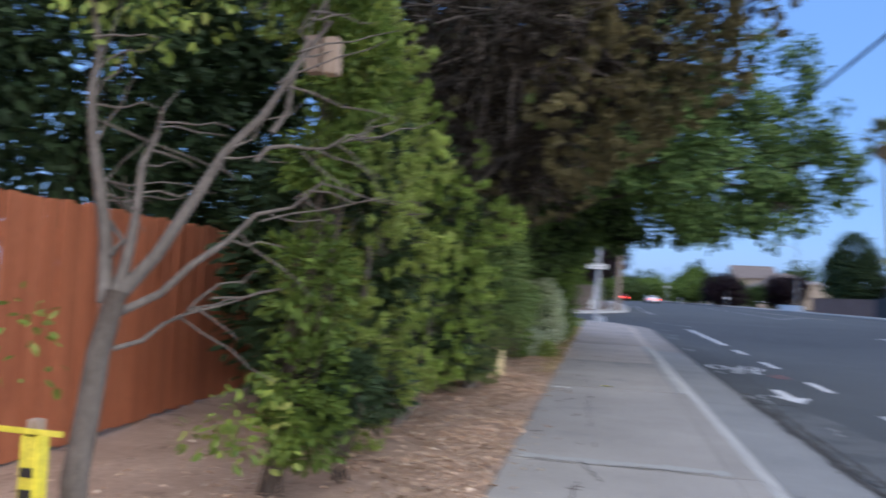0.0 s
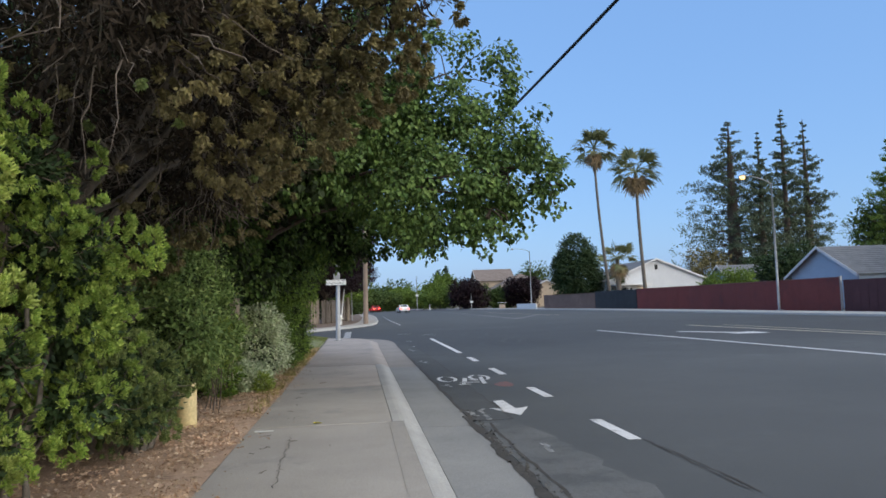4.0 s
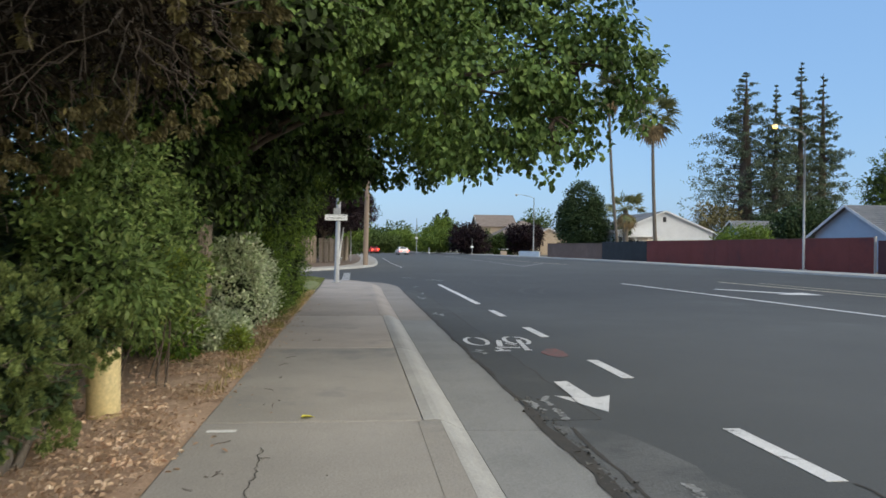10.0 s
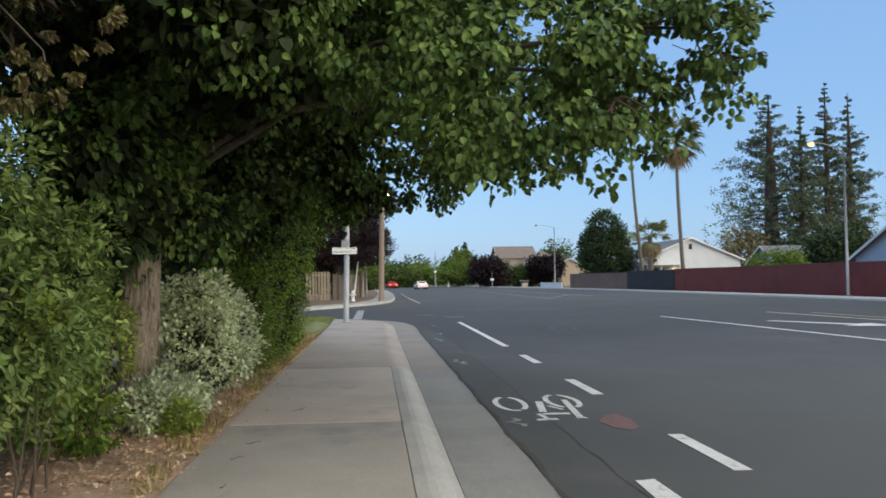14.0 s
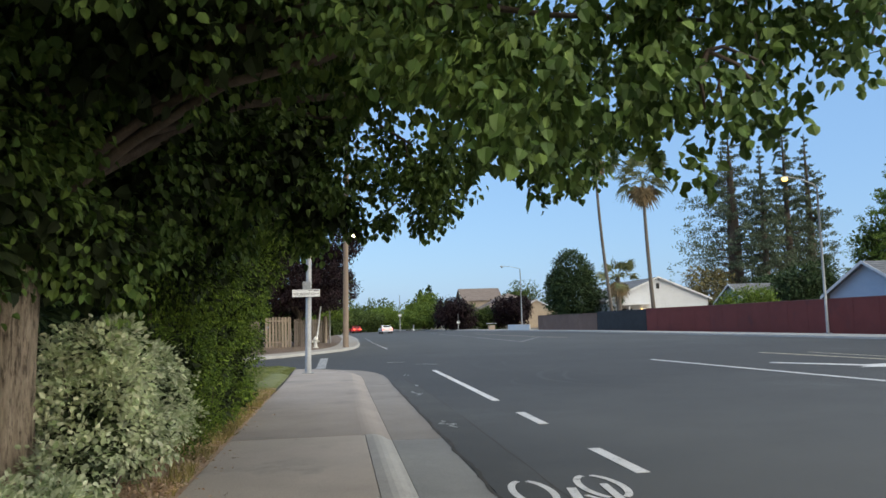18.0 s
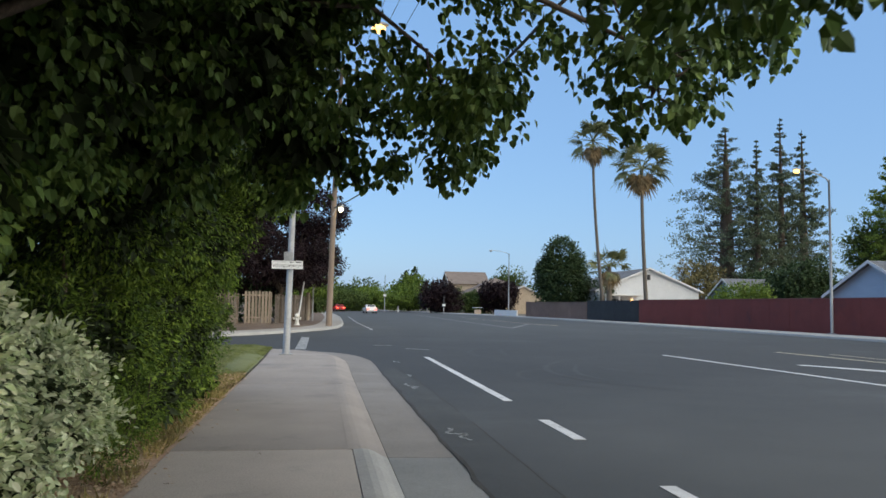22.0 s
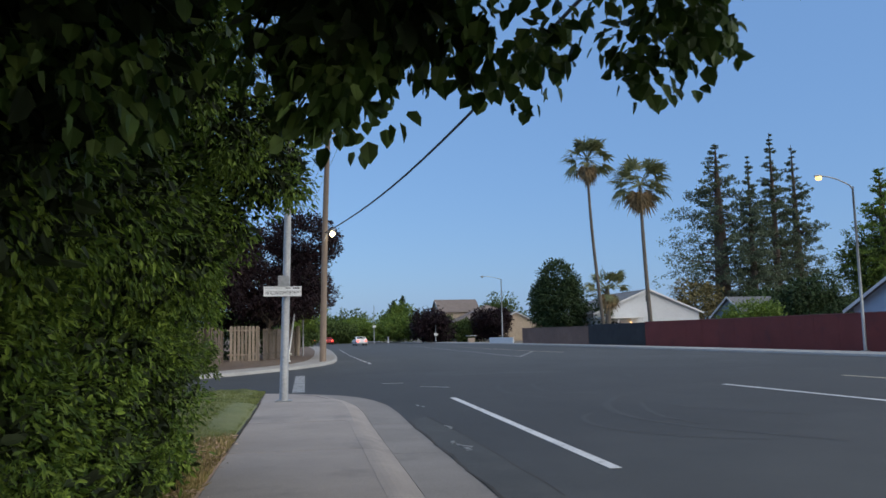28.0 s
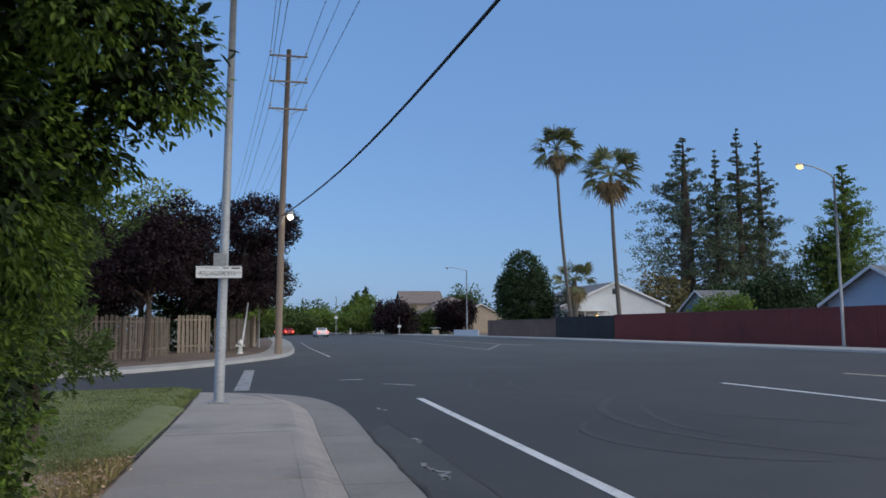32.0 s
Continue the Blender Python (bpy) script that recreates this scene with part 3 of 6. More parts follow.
# dark crumbled seam between gutter and asphalt
seam_y = np.linspace(-12, 31, 180)
seam = [(2.36 + lean(y) + 0.02 * math.sin(y * 3.1) + rng.normal(0, 0.008), y) for y in seam_y]
seam_w = np.where(seam_y < 12.5, 0.055, 0.022) * (0.6 + 0.8 * rng.random(180))
tagged(new("road_seam", ribbon("road_seam", seam, seam_w, 0.007, M["joint"])), "dark open seam along the gutter edge", "road seam", kind="structure")
crumbs = np.stack([2.43 + rng.normal(0, 0.05, 700), rng.uniform(-6, 13, 700), np.full(700, 0.006)], 1)
crumbs[:, 0] += lean(crumbs[:, 1])
tagged(new("gravel", leaf_mesh("gravel", crumbs, rng.normal(size=(700, 3)) * (1, 1, 0.1), rng.normal(size=(700, 3)) * 0.3 + (0, 0, 1), rng.uniform(0.012, 0.06, 700), DIAMOND * (1, 1, 2), M["crumb"])), "loose grit of broken asphalt along the gutter", "gravel", kind="stuff")


def crack(pts, half=0.008, z=0.006, name="road_crack", mat="joint"):
    fine = []
    for (x0, y0), (x1, y1) in zip(pts, pts[1:]):
        for i in range(10):
            fine.append((x0 + (x1 - x0) * i / 10 + rng.normal(0, 0.012), y0 + (y1 - y0) * i / 10 + rng.normal(0, 0.008)))
    return new(name, ribbon(name, fine, half * (0.5 + rng.random(len(fine))), z, M[mat]))


for pts in ([(3.9, 10.0), (3.94, 8.6), (3.96, 7.5)], [(3.9, 5.8), (4.0, 2.0), (4.05, -2.0)], [(2.77, 11.9), (2.74, 17), (2.72, 24)], [(3.88, 9.6), (3.9, 7.5)], [(2.72, 24.2), (2.62, 29), (2.42, 32.5)]):
    tagged(crack(pts), "thin dark crack in the asphalt", "crack", kind="structure")
tagged(new("road_stain", slab("road_stain", [(3.24 + 0.0, 16.15), (3.3, 15.8), (3.42, 15.66), (3.56, 15.8), (3.62, 16.2), (3.56, 16.6), (3.4, 16.5)], -0.01, 0.0045, M["paint_red"])), "faded red spray paint mark on the asphalt", "paint mark", kind="structure")
tagged(crack([(2.53 + lean(y) + 0.03 * math.sin(y * 1.7), y) for y in (11.6, 9.5, 8.0, 6.5, 5.0, 3.5, 2.0, 0.0, -3.0)], 0.016, 0.0072), "second dark broken seam beside the gutter", "crack", kind="structure")
# pale scuffs beside the gutter
for y, x in ((9.6, 2.75), (11.9, 2.49), (12.3, 2.3), (12.5, 2.48), (16.0, 2.33), (21.9, 2.42), (22.3, 2.34), (27.2, 2.42), (27.7, 2.33), (29.6, 2.55), (33.6, 2.6)):
    pts = [(x + rng.normal(0, 0.05), y + d * 0.12) for d in range(5)]
    tagged(crack(pts, 0.028, 0.0075, "road_stain", "paint_worn"), "pale scuffed residue on the asphalt", "stain", kind="structure")


def skid(cx, cy, r, a0, a1, half=0.09):
    pts = [(cx + r * math.cos(radians(a)), cy + r * math.sin(radians(a))) for a in np.linspace(a0, a1, 40)]
    w = half * np.sin(np.linspace(0.15, math.pi - 0.15, 40)) ** 0.5
    tagged(new("skid_mark", ribbon("skid_mark", pts, w, 0.004, M["skid"])), "curved dark tyre skid mark on the asphalt", "skid mark", kind="structure")


for pts, half in (([(9.45, 36.52), (7.56, 34.66), (6.5, 32.76), (6.1, 31.25), (6.06, 30.0), (6.4, 28.6), (7.6, 26.6)], 0.085), ([(7.9, 32.5), (7.86, 31.9), (8.05, 31.3), (9.2, 29.6)], 0.08),
                  ([(7.5, 33.2), (6.85, 31.4), (6.6, 30.2), (6.75, 29.0)], 0.06), ([(6.18, 40.78), (5.45, 38.34), (5.35, 36.39), (6.0, 34.4)], 0.08), ([(7.5, 40.76), (6.8, 39.47), (6.4, 36.96), (6.9, 36.0)], 0.07), ([(13.0, 45.0), (11.6, 43.6), (11.2, 42.2), (12.2, 41.0)], 0.1)):
    p = np.array(pts)
    u = np.linspace(0, len(p) - 1, 40)
    k = np.minimum(u.astype(int), len(p) - 2)
    q = p[k] + (p[k + 1] - p[k]) * (u - k)[:, None]
    for _ in range(3):
        q[1:-1] = (q[:-2] + q[1:-1] * 2 + q[2:]) / 4
    tagged(new("skid_mark", ribbon("skid_mark", q, half * np.sin(np.linspace(0.2, math.pi - 0.2, 40)) ** 0.6, 0.004, M["skid"])), "curved dark tyre skid mark on the asphalt", "skid mark", kind="structure")
skid(7.6, 29.5, 2.6, 120, 250, 0.05)


# ---- markings ----
def marking(name, outline, label, mat="paint", z=0.006):
    return tagged(new(name, slab(name, outline, 0.001, z, M[mat])), label, "road marking", kind="structure")


def bar(x0, y0, x1, y1, w, label, mat="paint", z=0.006):
    dx, dy = x1 - x0, y1 - y0
    n = math.hypot(dx, dy)
    ox, oy = -dy / n * w / 2, dx / n * w / 2
    return marking("lane_line", [(x0 - ox, y0 - oy), (x1 - ox, y1 - oy), (x1 + ox, y1 + oy), (x0 + ox, y0 + oy)], label, mat, z)


for y0, y1 in ((-10.4, -9.0), (-6.4, -4.9), (-2.2, -0.8), (1.9, 3.3), (5.97, 7.35), (10.05, 11.5), (13.99, 15.4), (18.04, 19.57), (21.87, 23.4), (25.45, 35.73)):
    bar(3.83 - 0.0035 * y0, y0, 3.83 - 0.0035 * y1, y1, 0.15, "white dashed cycle lane line, slightly worn" if y1 - y0 < 5 else "long solid white line of the cycle lane")
for y0 in (59.6, 62.6, 65.6, 68.6, 71.8):
    bar(3.4 - 0.017 * (y0 - 60), y0, 3.4 - 0.017 * (y0 - 58), y0 + 1.9, 0.13, "white dash of the cycle lane beyond the crossing")
for y0 in np.arange(76, 104, 4.0):
    bar(3.15, y0, 3.1, y0 + 1.5, 0.13, "white dash of the cycle lane beyond the crossing")
bar(11.9, 37.3, 13.2, 16.0, 0.17, "long white line of the turning lane")
bar(13.2, 16.0, 13.9, -40.0, 0.17, "long white line of the turning lane")
bar(17.3, 39.4, 18.6, 21.0, 0.2, "faint yellowish line at the middle of the road", "paint_yellow")
bar(18.6, 21.0, 19.4, -40.0, 0.22, "faint yellowish line at the middle of the road", "paint_yellow")
bar(18.7, 38.3, 21.0, -40.0, 0.12, "faint yellowish line at the middle of the road", "paint_yellow")
bar(13.7, 65.5, 13.9, 128, 0.14, "pale line edging the far turning lane", "paint_worn")
bar(18.6, 79.5, 17.6, 108, 0.14, "worn yellow line of the far turning lane", "paint_yellow")
bar(13.75, 66.0, 18.6, 79.5, 0.16, "pale line edging the far turning lane", "paint_worn")
bar(18.5, 79.3, 19.6, 74.5, 0.3, "worn yellow nose of the painted median", "paint_yellow")
for y0, y1 in ((39.15, 41.1), (41.15, 43.2), (43.28, 45.8), (45.85, 48.3)):
    bar(-0.12 - 0.012 * (y0 - 39), y0, -0.12 - 0.012 * (y1 - 39), y1, 0.36, "pale block of the stop line across the side street", "paint_worn")
bar(3.52, 40.08, 4.25, 39.37, 0.12, "worn remnant of a white crossing line", "paint_worn")
bar(2.5, 41.98, 3.2, 42.02, 0.12, "worn remnant of a white crossing line", "paint_worn")
# turning arrow across the road
marking("arrow_marking", [(14.05, 33.2), (14.3, 33.35), (15.75, 30.9), (16.35, 31.05), (16.3, 29.7), (14.9, 30.1), (15.45, 30.4)], "white turning arrow painted on the road")
# cycle lane arrow: shaft and barbed head, pointing back along the lane
marking("arrow_marking", [(2.83, 13.78), (2.81, 12.885), (3.01, 12.90), (2.99, 13.81)], "white shaft of the cycle lane arrow")
marking("arrow_marking", [(2.64, 12.98), (2.81, 12.51), (2.95, 12.2), (3.07, 12.55), (3.22, 12.98), (3.08, 12.89), (2.86, 12.87)], "white barbed head of the cycle lane arrow")


def ring(cx, cy, rx, ry, w, a0=0, a1=360):
    a = np.radians(np.linspace(a0, a1, 36))
    return [(cx + rx * math.cos(t), cy + ry * math.sin(t)) for t in a], w


cycle = thing("cycle_symbol", "white bicycle symbol painted in the cycle lane", "road marking", kind="structure")
for pts, w in ((ring(2.49, 17.46, 0.17, 0.5, 0.035, 100, 285)), (ring(2.49, 17.46, 0.17, 0.5, 0.035, -60, 72)), (ring(3.165, 17.55, 0.185, 0.5, 0.035, 100, 245)), (ring(3.165, 17.55, 0.185, 0.5, 0.035, -70, 76)),
               ([(2.87, 17.55), (2.82, 17.2), (2.77, 16.81)], 0.045), ([(2.74, 16.69), (3.05, 16.67)], 0.055), ([(3.21, 17.64), (3.1, 16.38)], 0.04), ([(3.05, 16.38), (3.17, 16.39)], 0.035),
               ([(2.91, 17.23), (3.04, 16.93)], 0.025), ([(2.69, 16.7), (2.72, 16.5), (2.73, 16.34)], 0.03), ([(2.6, 16.34), (2.84, 16.36)], 0.05)):
    attach("stroke", ribbon("stroke", pts, w, 0.007, M["paint"]), cycle)

# ---- pavement of cast slabs, kerb and gutter ----
pavement = tagged(new("pavement", slab("pavement", [(-0.47 + lean(y), y) for y in (-70, 36.4)] + [(1.32 + lean(33), 33), (1.32 + lean(-70), -70)], -0.3, 0.082, M["joint"])), "grey concrete footpath cast in long slabs", "footpath", kind="structure")
JOINTS = [-40, -30, -20, -10, -4, 1.4, 6.6, 11.55, 16.0, 20.95, 27.2, 30.6]


def slab_piece(name, x0, x1, ya, yb, z, mat):
    g = 0.011
    c = 0.014
    pts = [(x0 + lean(ya), ya + g), (x1 + lean(ya), ya + g), (x1 + lean(yb), yb - g), (x0 + lean(yb), yb - g)]
    ins = [(x0 + c + lean(ya), ya + g + c), (x1 - c + lean(ya), ya + g + c), (x1 - c + lean(yb), yb - g - c), (x0 + c + lean(yb), yb - g - c)]
    V = [(x, y, z - 0.1) for x, y in pts] + [(x, y, z - c * 0.6) for x, y in pts] + [(x, y, z) for x, y in ins]
    F = [[8, 9, 10, 11]] + [[i, (i + 1) % 4, 4 + (i + 1) % 4, 4 + i] for i in range(4)] + [[4 + i, 4 + (i + 1) % 4, 8 + (i + 1) % 4, 8 + i] for i in range(4)]
    return attach(name, mesh_np(name, V, F, mat), pavement)


for ya, yb in zip(JOINTS, JOINTS[1:]):
    slab_piece("slab", -0.48, 1.29, ya, yb, 0.1 + rng.normal(0, 0.0004), M["concrete" if ya < 15 else "concrete_warm" if ya < 20 else "concrete_corner"])
# the fan of concrete at the corner
fan = [(-0.80, 30.61), (0.95, 30.61), (0.93, 32.6), (0.88, 34.0), (0.72, 35.1), (0.42, 36.1), (0.05, 36.8), (-0.45, 37.35), (-0.98, 37.55), (-0.97, 36.7), (-0.86, 34.5)]
attach("slab", slab("slab", fan, -0.05, 0.10, M["concrete_corner"]), pavement)

GUTTER_PROFILE = [(0.0, -0.25), (0.0, 0.004), (0.10, 0.0), (0.66, 0.012), (0.68, 0.012), (0.68, -0.25)]


def along(path, steps):
    path = np.asarray(path, float)
    seg = np.r_[0, np.cumsum(np.linalg.norm(np.diff(path, axis=0), axis=1))]
    s = np.linspace(0, seg[-1], steps)
    return np.stack([np.interp(s, seg, path[:, 0]), np.interp(s, seg, path[:, 1])], 1)


kerb = tagged(new("kerb", sweep("kerb", [(x - 0.03, y) for x, y in NEAR_KERB[:12]], [(0.05, -0.3), (0.05, -0.03), (0.95, -0.03), (0.95, -0.3)], M["joint"])), "rolled concrete kerb with a wide gutter", "kerb", kind="structure")
for ya, yb in zip(JOINTS, JOINTS[1:]):
    line = [(2.33 + lean(y), y) for y in np.linspace(ya + 0.006, yb - 0.006, 4)]
    attach("gutter_slab", sweep("gutter_slab", line, GUTTER_PROFILE, M["gutter" if ya < 20 else "gutter_corner"]), kerb)
    if 11 < ya < 20:
        profile, top_from = [(0.685, -0.25), (0.685, 0.012), (0.74, 0.03), (0.82, 0.078), (0.88, 0.1), (0.94, 0.108), (1.036, 0.103), (1.036, -0.25)], None
    elif ya < 20:
        profile, top_from = [(0.685, -0.25), (0.685, 0.012), (0.74, 0.03), (0.82, 0.078), (0.87, 0.097), (0.90, 0.102), (0.90, -0.25)], 0.902
    else:
        profile, top_from = [(0.685, -0.25), (0.685, 0.012), (0.76, 0.03), (0.87, 0.07), (0.95, 0.092), (1.01, 0.1), (1.085, 0.1025), (1.085, -0.25)], None
    attach("kerb_stone", sweep("kerb_stone", line, profile, M["curb" if ya < 20 else "concrete_corner"]), kerb)
    if top_from:
        attach("kerb_top", sweep("kerb_top", line, [(top_from, -0.25), (top_from, 0.1025), (1.036, 0.1025), (1.085, 0.1025), (1.085, -0.25)], M["concrete"]), kerb)
corner = along([(2.33 + lean(30.6), 30.606)] + NEAR_KERB[12:20], 26)
attach("gutter_slab", sweep("gutter_slab", corner, GUTTER_PROFILE, M["gutter_corner"]), kerb)
attach("kerb_stone", sweep("kerb_stone", corner, [(0.685, -0.25), (0.685, 0.012), (0.78, 0.03), (0.9, 0.07), (1.0, 0.098), (1.12, 0.1), (1.12, -0.25)], M["concrete_corner"]), kerb)
attach("kerb_stone", sweep("kerb_stone", along(NEAR_KERB[19:], 20), [(0.0, -0.25), (0.0, 0.01), (0.05, 0.11), (0.08, 0.13), (0.3, 0.13), (0.3, -0.25)], M["curb"]), kerb)

far_kerb = tagged(new("kerb_far", sweep("kerb_far", along(FAR_KERB, 70), [(0.0, -0.25), (0.0, 0.01), (0.05, 0.11), (0.08, 0.13), (0.2, 0.135), (0.2, -0.25)], M["curb"])), "pale concrete kerb round the far corner", "kerb", kind="structure")
tagged(new("pavement_far", sweep("pavement_far", along(FAR_KERB[3:], 70), [(0.205, -0.25), (0.205, 0.13), (1.7, 0.14), (1.7, -0.25)], M["concrete"])), "pale concrete footpath of the far corner", "footpath", kind="structure")
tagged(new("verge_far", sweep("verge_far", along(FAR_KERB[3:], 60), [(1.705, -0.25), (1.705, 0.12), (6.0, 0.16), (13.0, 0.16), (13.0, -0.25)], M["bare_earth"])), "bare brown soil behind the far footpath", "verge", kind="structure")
tagged(new("kerb_across", sweep("kerb_across", along(ACROSS_KERB, 60), [(0.0, -0.25), (0.0, 0.01), (0.05, 0.11), (0.08, 0.13), (0.2, 0.135), (0.2, -0.25)], M["curb"])), "pale concrete kerb across the road", "kerb", kind="structure")
tagged(new("pavement_across", sweep("pavement_across", along(ACROSS_KERB, 60), [(0.205, -0.25), (0.205, 0.13), (2.7, 0.14), (2.7, -0.25)], M["curb"])), "pale concrete footpath along the red wall", "footpath", kind="structure")

# planted strip beside the walk, uneven soil
gy = np.linspace(-70, 28.6, 224)
gx = np.array([-0.486, -0.8, -1.2, -1.7, -2.3, -3.0, -4.0, -6.0, -9.0, -14.0, -30.0])
V, F = [], []
for y in gy:
    for j, x in enumerate(gx):
        h = 0.085 if j == 0 else 0.12 + 0.05 * noise.noise((x * 1.3, y * 1.3, 0)) + 0.02 * noise.noise((x * 5, y * 5, 3))
        V.append((x + lean(y), y, h))
n = len(gx)
for i in range(len(gy) - 1):
    for j in range(n - 1):
        F.append([i * n + j + 1, i * n + j, (i + 1) * n + j, (i + 1) * n + j + 1])
tagged(new("planting_bed", mesh_np("planting_bed", V, F, M["soil"], True)), "dry brown soil strewn with leaf litter", "soil", kind="structure")

# lawn at the corner, slightly mounded
V, F = [], []
lx = np.linspace(0, 1, 24)
ly = np.linspace(27.7, 38.2, 50)
for y in ly:
    x1 = -0.49 + lean(y) - (0.16 if y > 34 else 0)
    for u in lx:
        x = x1 - u * u * 26
        h = 0.095 + 0.11 * min(1.0, u * 8) + 0.015 * noise.noise((x * 2, y * 2, 1))
        h = 0.07 + (h - 0.07) * min(1.0, (y - 27.7) / 2.0)
        lim = 38.55 - 0.13 * abs(x)
        V.append((x, min(y, lim), h if y < lim - 0.4 else 0.125))
for i in range(len(ly) - 1):
    for j in range(len(lx) - 1):
        a = i * len(lx) + j
        F.append([a + 1, a, a + len(lx), a + len(lx) + 1])
tagged(new("lawn", mesh_np("lawn", V, F, M["lawn_soil"], True)), "patchy mown lawn at the street corner", "lawn", kind="structure")
n = 70000
gxs = -0.55 - rng.random(n) ** 1.7 * 9
gys = rng.uniform(27.6, 38.2, n)
thin = np.array([noise.noise((a * 1.4, b * 1.4, 4.0)) for a, b in zip(gxs, gys)])
kept = gys - 28.4 > thin * 1.6
gxs, gys = gxs[kept], gys[kept]
P = np.stack([gxs + lean(gys), gys, 0.1 + 0.1 * np.minimum(1, (-0.5 - gxs) / 0.6) * np.clip((gys - 27.7) / 2.0, 0.15, 1)], 1)
P = P[P[:, 1] < 38.2 + 0.13 * P[:, 0]]
n = len(P)
tagged(new("grass", leaf_mesh("grass", P, rng.normal(0, 0.5, (n, 3)) + (0, 0, 1), rng.normal(size=(n, 3)), rng.uniform(0.025, 0.05, n), BLADE * (1, 0.9, 1), M["grass"])), "short dry-tipped grass of the corner lawn", "grass", kind="stuff")

edge_y = np.linspace(27.0, 37.2, 90)
tagged(new("lawn_edge", ribbon("lawn_edge", [(-0.515 + lean(y) - (0.03 if y > 34 else 0) + rng.normal(0, 0.008), y) for y in edge_y], 0.035 * (0.6 + 0.8 * rng.random(90)), 0.112, M["joint"])), "dark cut edge of soil between lawn and walk", "soil", kind="structure")

# leaf litter
n = 50000
y = rng.uniform(-1, 28.6, n)
x = -0.47 - np.abs(rng.normal(0, 1.0, n)) * 0.95
edge = rng.random(n) < 0.012
x[edge] = -0.5 + np.abs(rng.normal(0, 0.16, edge.sum()))
P = np.stack([x + lean(y), y, np.where(x > -0.48, 0.103, 0.15)], 1)
P[:, 2] += np.where(x > -0.48, 0.0, 0.05 * np.array([noise.noise((a * 1.3, b * 1.3, 0)) for a, b in zip(x, y)]) + 0.005)
bare = np.array([noise.noise((a * 1.1, b * 1.1, 9.0)) for a, b in zip(x, y)])
P = P[((bare > -0.22) | (rng.random(n) < 0.2)) & ((y < 21) | (rng.random(n) < 0.35))]
n = len(P)
tagged(new("leaf_litter", leaf_mesh("leaf_litter", P, rng.normal(size=(n, 3)) * (1, 1, 0.25), rng.normal(0, 0.35, (n, 3)) + (0, 0, 1), 0.012 + 0.046 * rng.random(n) ** 2.2, OVAL * (1, 1.2, 2.2), M["litter"])), "dry brown fallen leaves on the soil", "leaf litter", kind="stuff")
# dry grass along the edge of the walk
n = 5200
y = 12.5 + 16.0 * rng.random(n) ** 0.8
tuft = np.array([noise.noise((0.0, b * 1.7, 5.0)) for b in y])
y = y[tuft > -0.12]
n = len(y)
x = -0.5 - np.abs(rng.normal(0, 0.16, n)) + lean(y)
tagged(new("dry_grass", leaf_mesh("dry_grass", np.stack([x, y, np.full(n, 0.1)], 1), rng.normal(0, 0.45, (n, 3)) + (0.1, 0, 1), rng.normal(size=(n, 3)), 0.04 + 0.12 * rng.random(n) ** 2, BLADE * (1, 0.5, 1), M["straw"])), "dry straw-coloured grass along the walk's edge", "grass", kind="stuff")
n = 9000
y = 21.0 + 7.6 * rng.random(n)
x = -0.5 - np.abs(rng.normal(0, 0.42, n)) + lean(y)
tagged(new("dry_grass", leaf_mesh("dry_grass", np.stack([x, y, np.full(n, 0.115)], 1), rng.normal(0, 0.5, (n, 3)) + (0, 0, 1), rng.normal(size=(n, 3)), 0.03 + 0.05 * rng.random(n), BLADE * (1, 0.7, 1), M["straw"])), "thin yellow-green grass at the foot of the hedge", "grass", kind="stuff")
# a few cracks, and litter on the walk
for pts in ([(0.0, 6.7), (0.12, 6.3), (0.22, 6.05)], [(0.02, 6.0), (0.0, 4.0)], [(0.07, 8.3), (0.04, 8.97), (0.0, 9.34), (0.01, 9.68), (-0.01, 10.19), (-0.04, 10.82)], [(-0.42, 6.55), (0.5, 6.62), (1.25, 6.55)]):
    tagged(crack(pts, 0.004, 0.1035, "walk_crack"), "thin dark crack across the concrete walk", "crack", kind="structure")

# ---- trees and shrubs beside the walk ----
def plant(name, label, category, at, group=""):
    return thing(name, label, category, at, 0, group)


def shift(lobes, at):
    return [((c[0] - at[0], c[1] - at[1], c[2] - at[2]), r) for c, r in lobes]


# big broad-leaved tree whose crown arches over walk and road
at = (-1.80, 16.85, 0.1)
tree = plant("broadleaf_tree", "broad-leaved tree with furrowed trunk arching over the walk", "tree", at)
trunk_line = [(0, 0, -0.1), (0.0, 0.0, 0.12), (0.0, 0.02, 0.5), (0.0, 0.03, 1.1), (0.02, 0.06, 1.7), (0.1, 0.1, 2.6)]
zs = np.linspace(-0.1, 2.6, 70)
tl = np.array(trunk_line)
line = np.stack([np.interp(zs, tl[:, 2], tl[:, 0]), np.interp(zs, tl[:, 2], tl[:, 1]), zs], 1)
v, f = tube_arrays(line, np.interp(zs, tl[:, 2], [0.32, 0.255, 0.225, 0.215, 0.20, 0.14]), 72)
v = np.array(v)
for i, p in enumerate(v):                # long crooked furrows between plates of bark
    c = line[i // 72]
    a = (i % 72) / 72 * 2 * math.pi
    w = a * 9 + 1.6 * noise.noise((p[0] * 5, p[1] * 5, p[2] * 2.2)) + 0.5 * p[2]
    ridge = abs(math.sin(w)) ** 0.45
    cut = 0.5 + 0.5 * noise.noise((p[0] * 9, p[1] * 9, p[2] * 13))
    v[i] = c + (p - c) * (0.90 + 0.14 * ridge * (0.6 + 0.4 * cut))
attach("trunk", mesh_np("trunk", v, np.array(f[:-2]), M["bark"], True), tree)
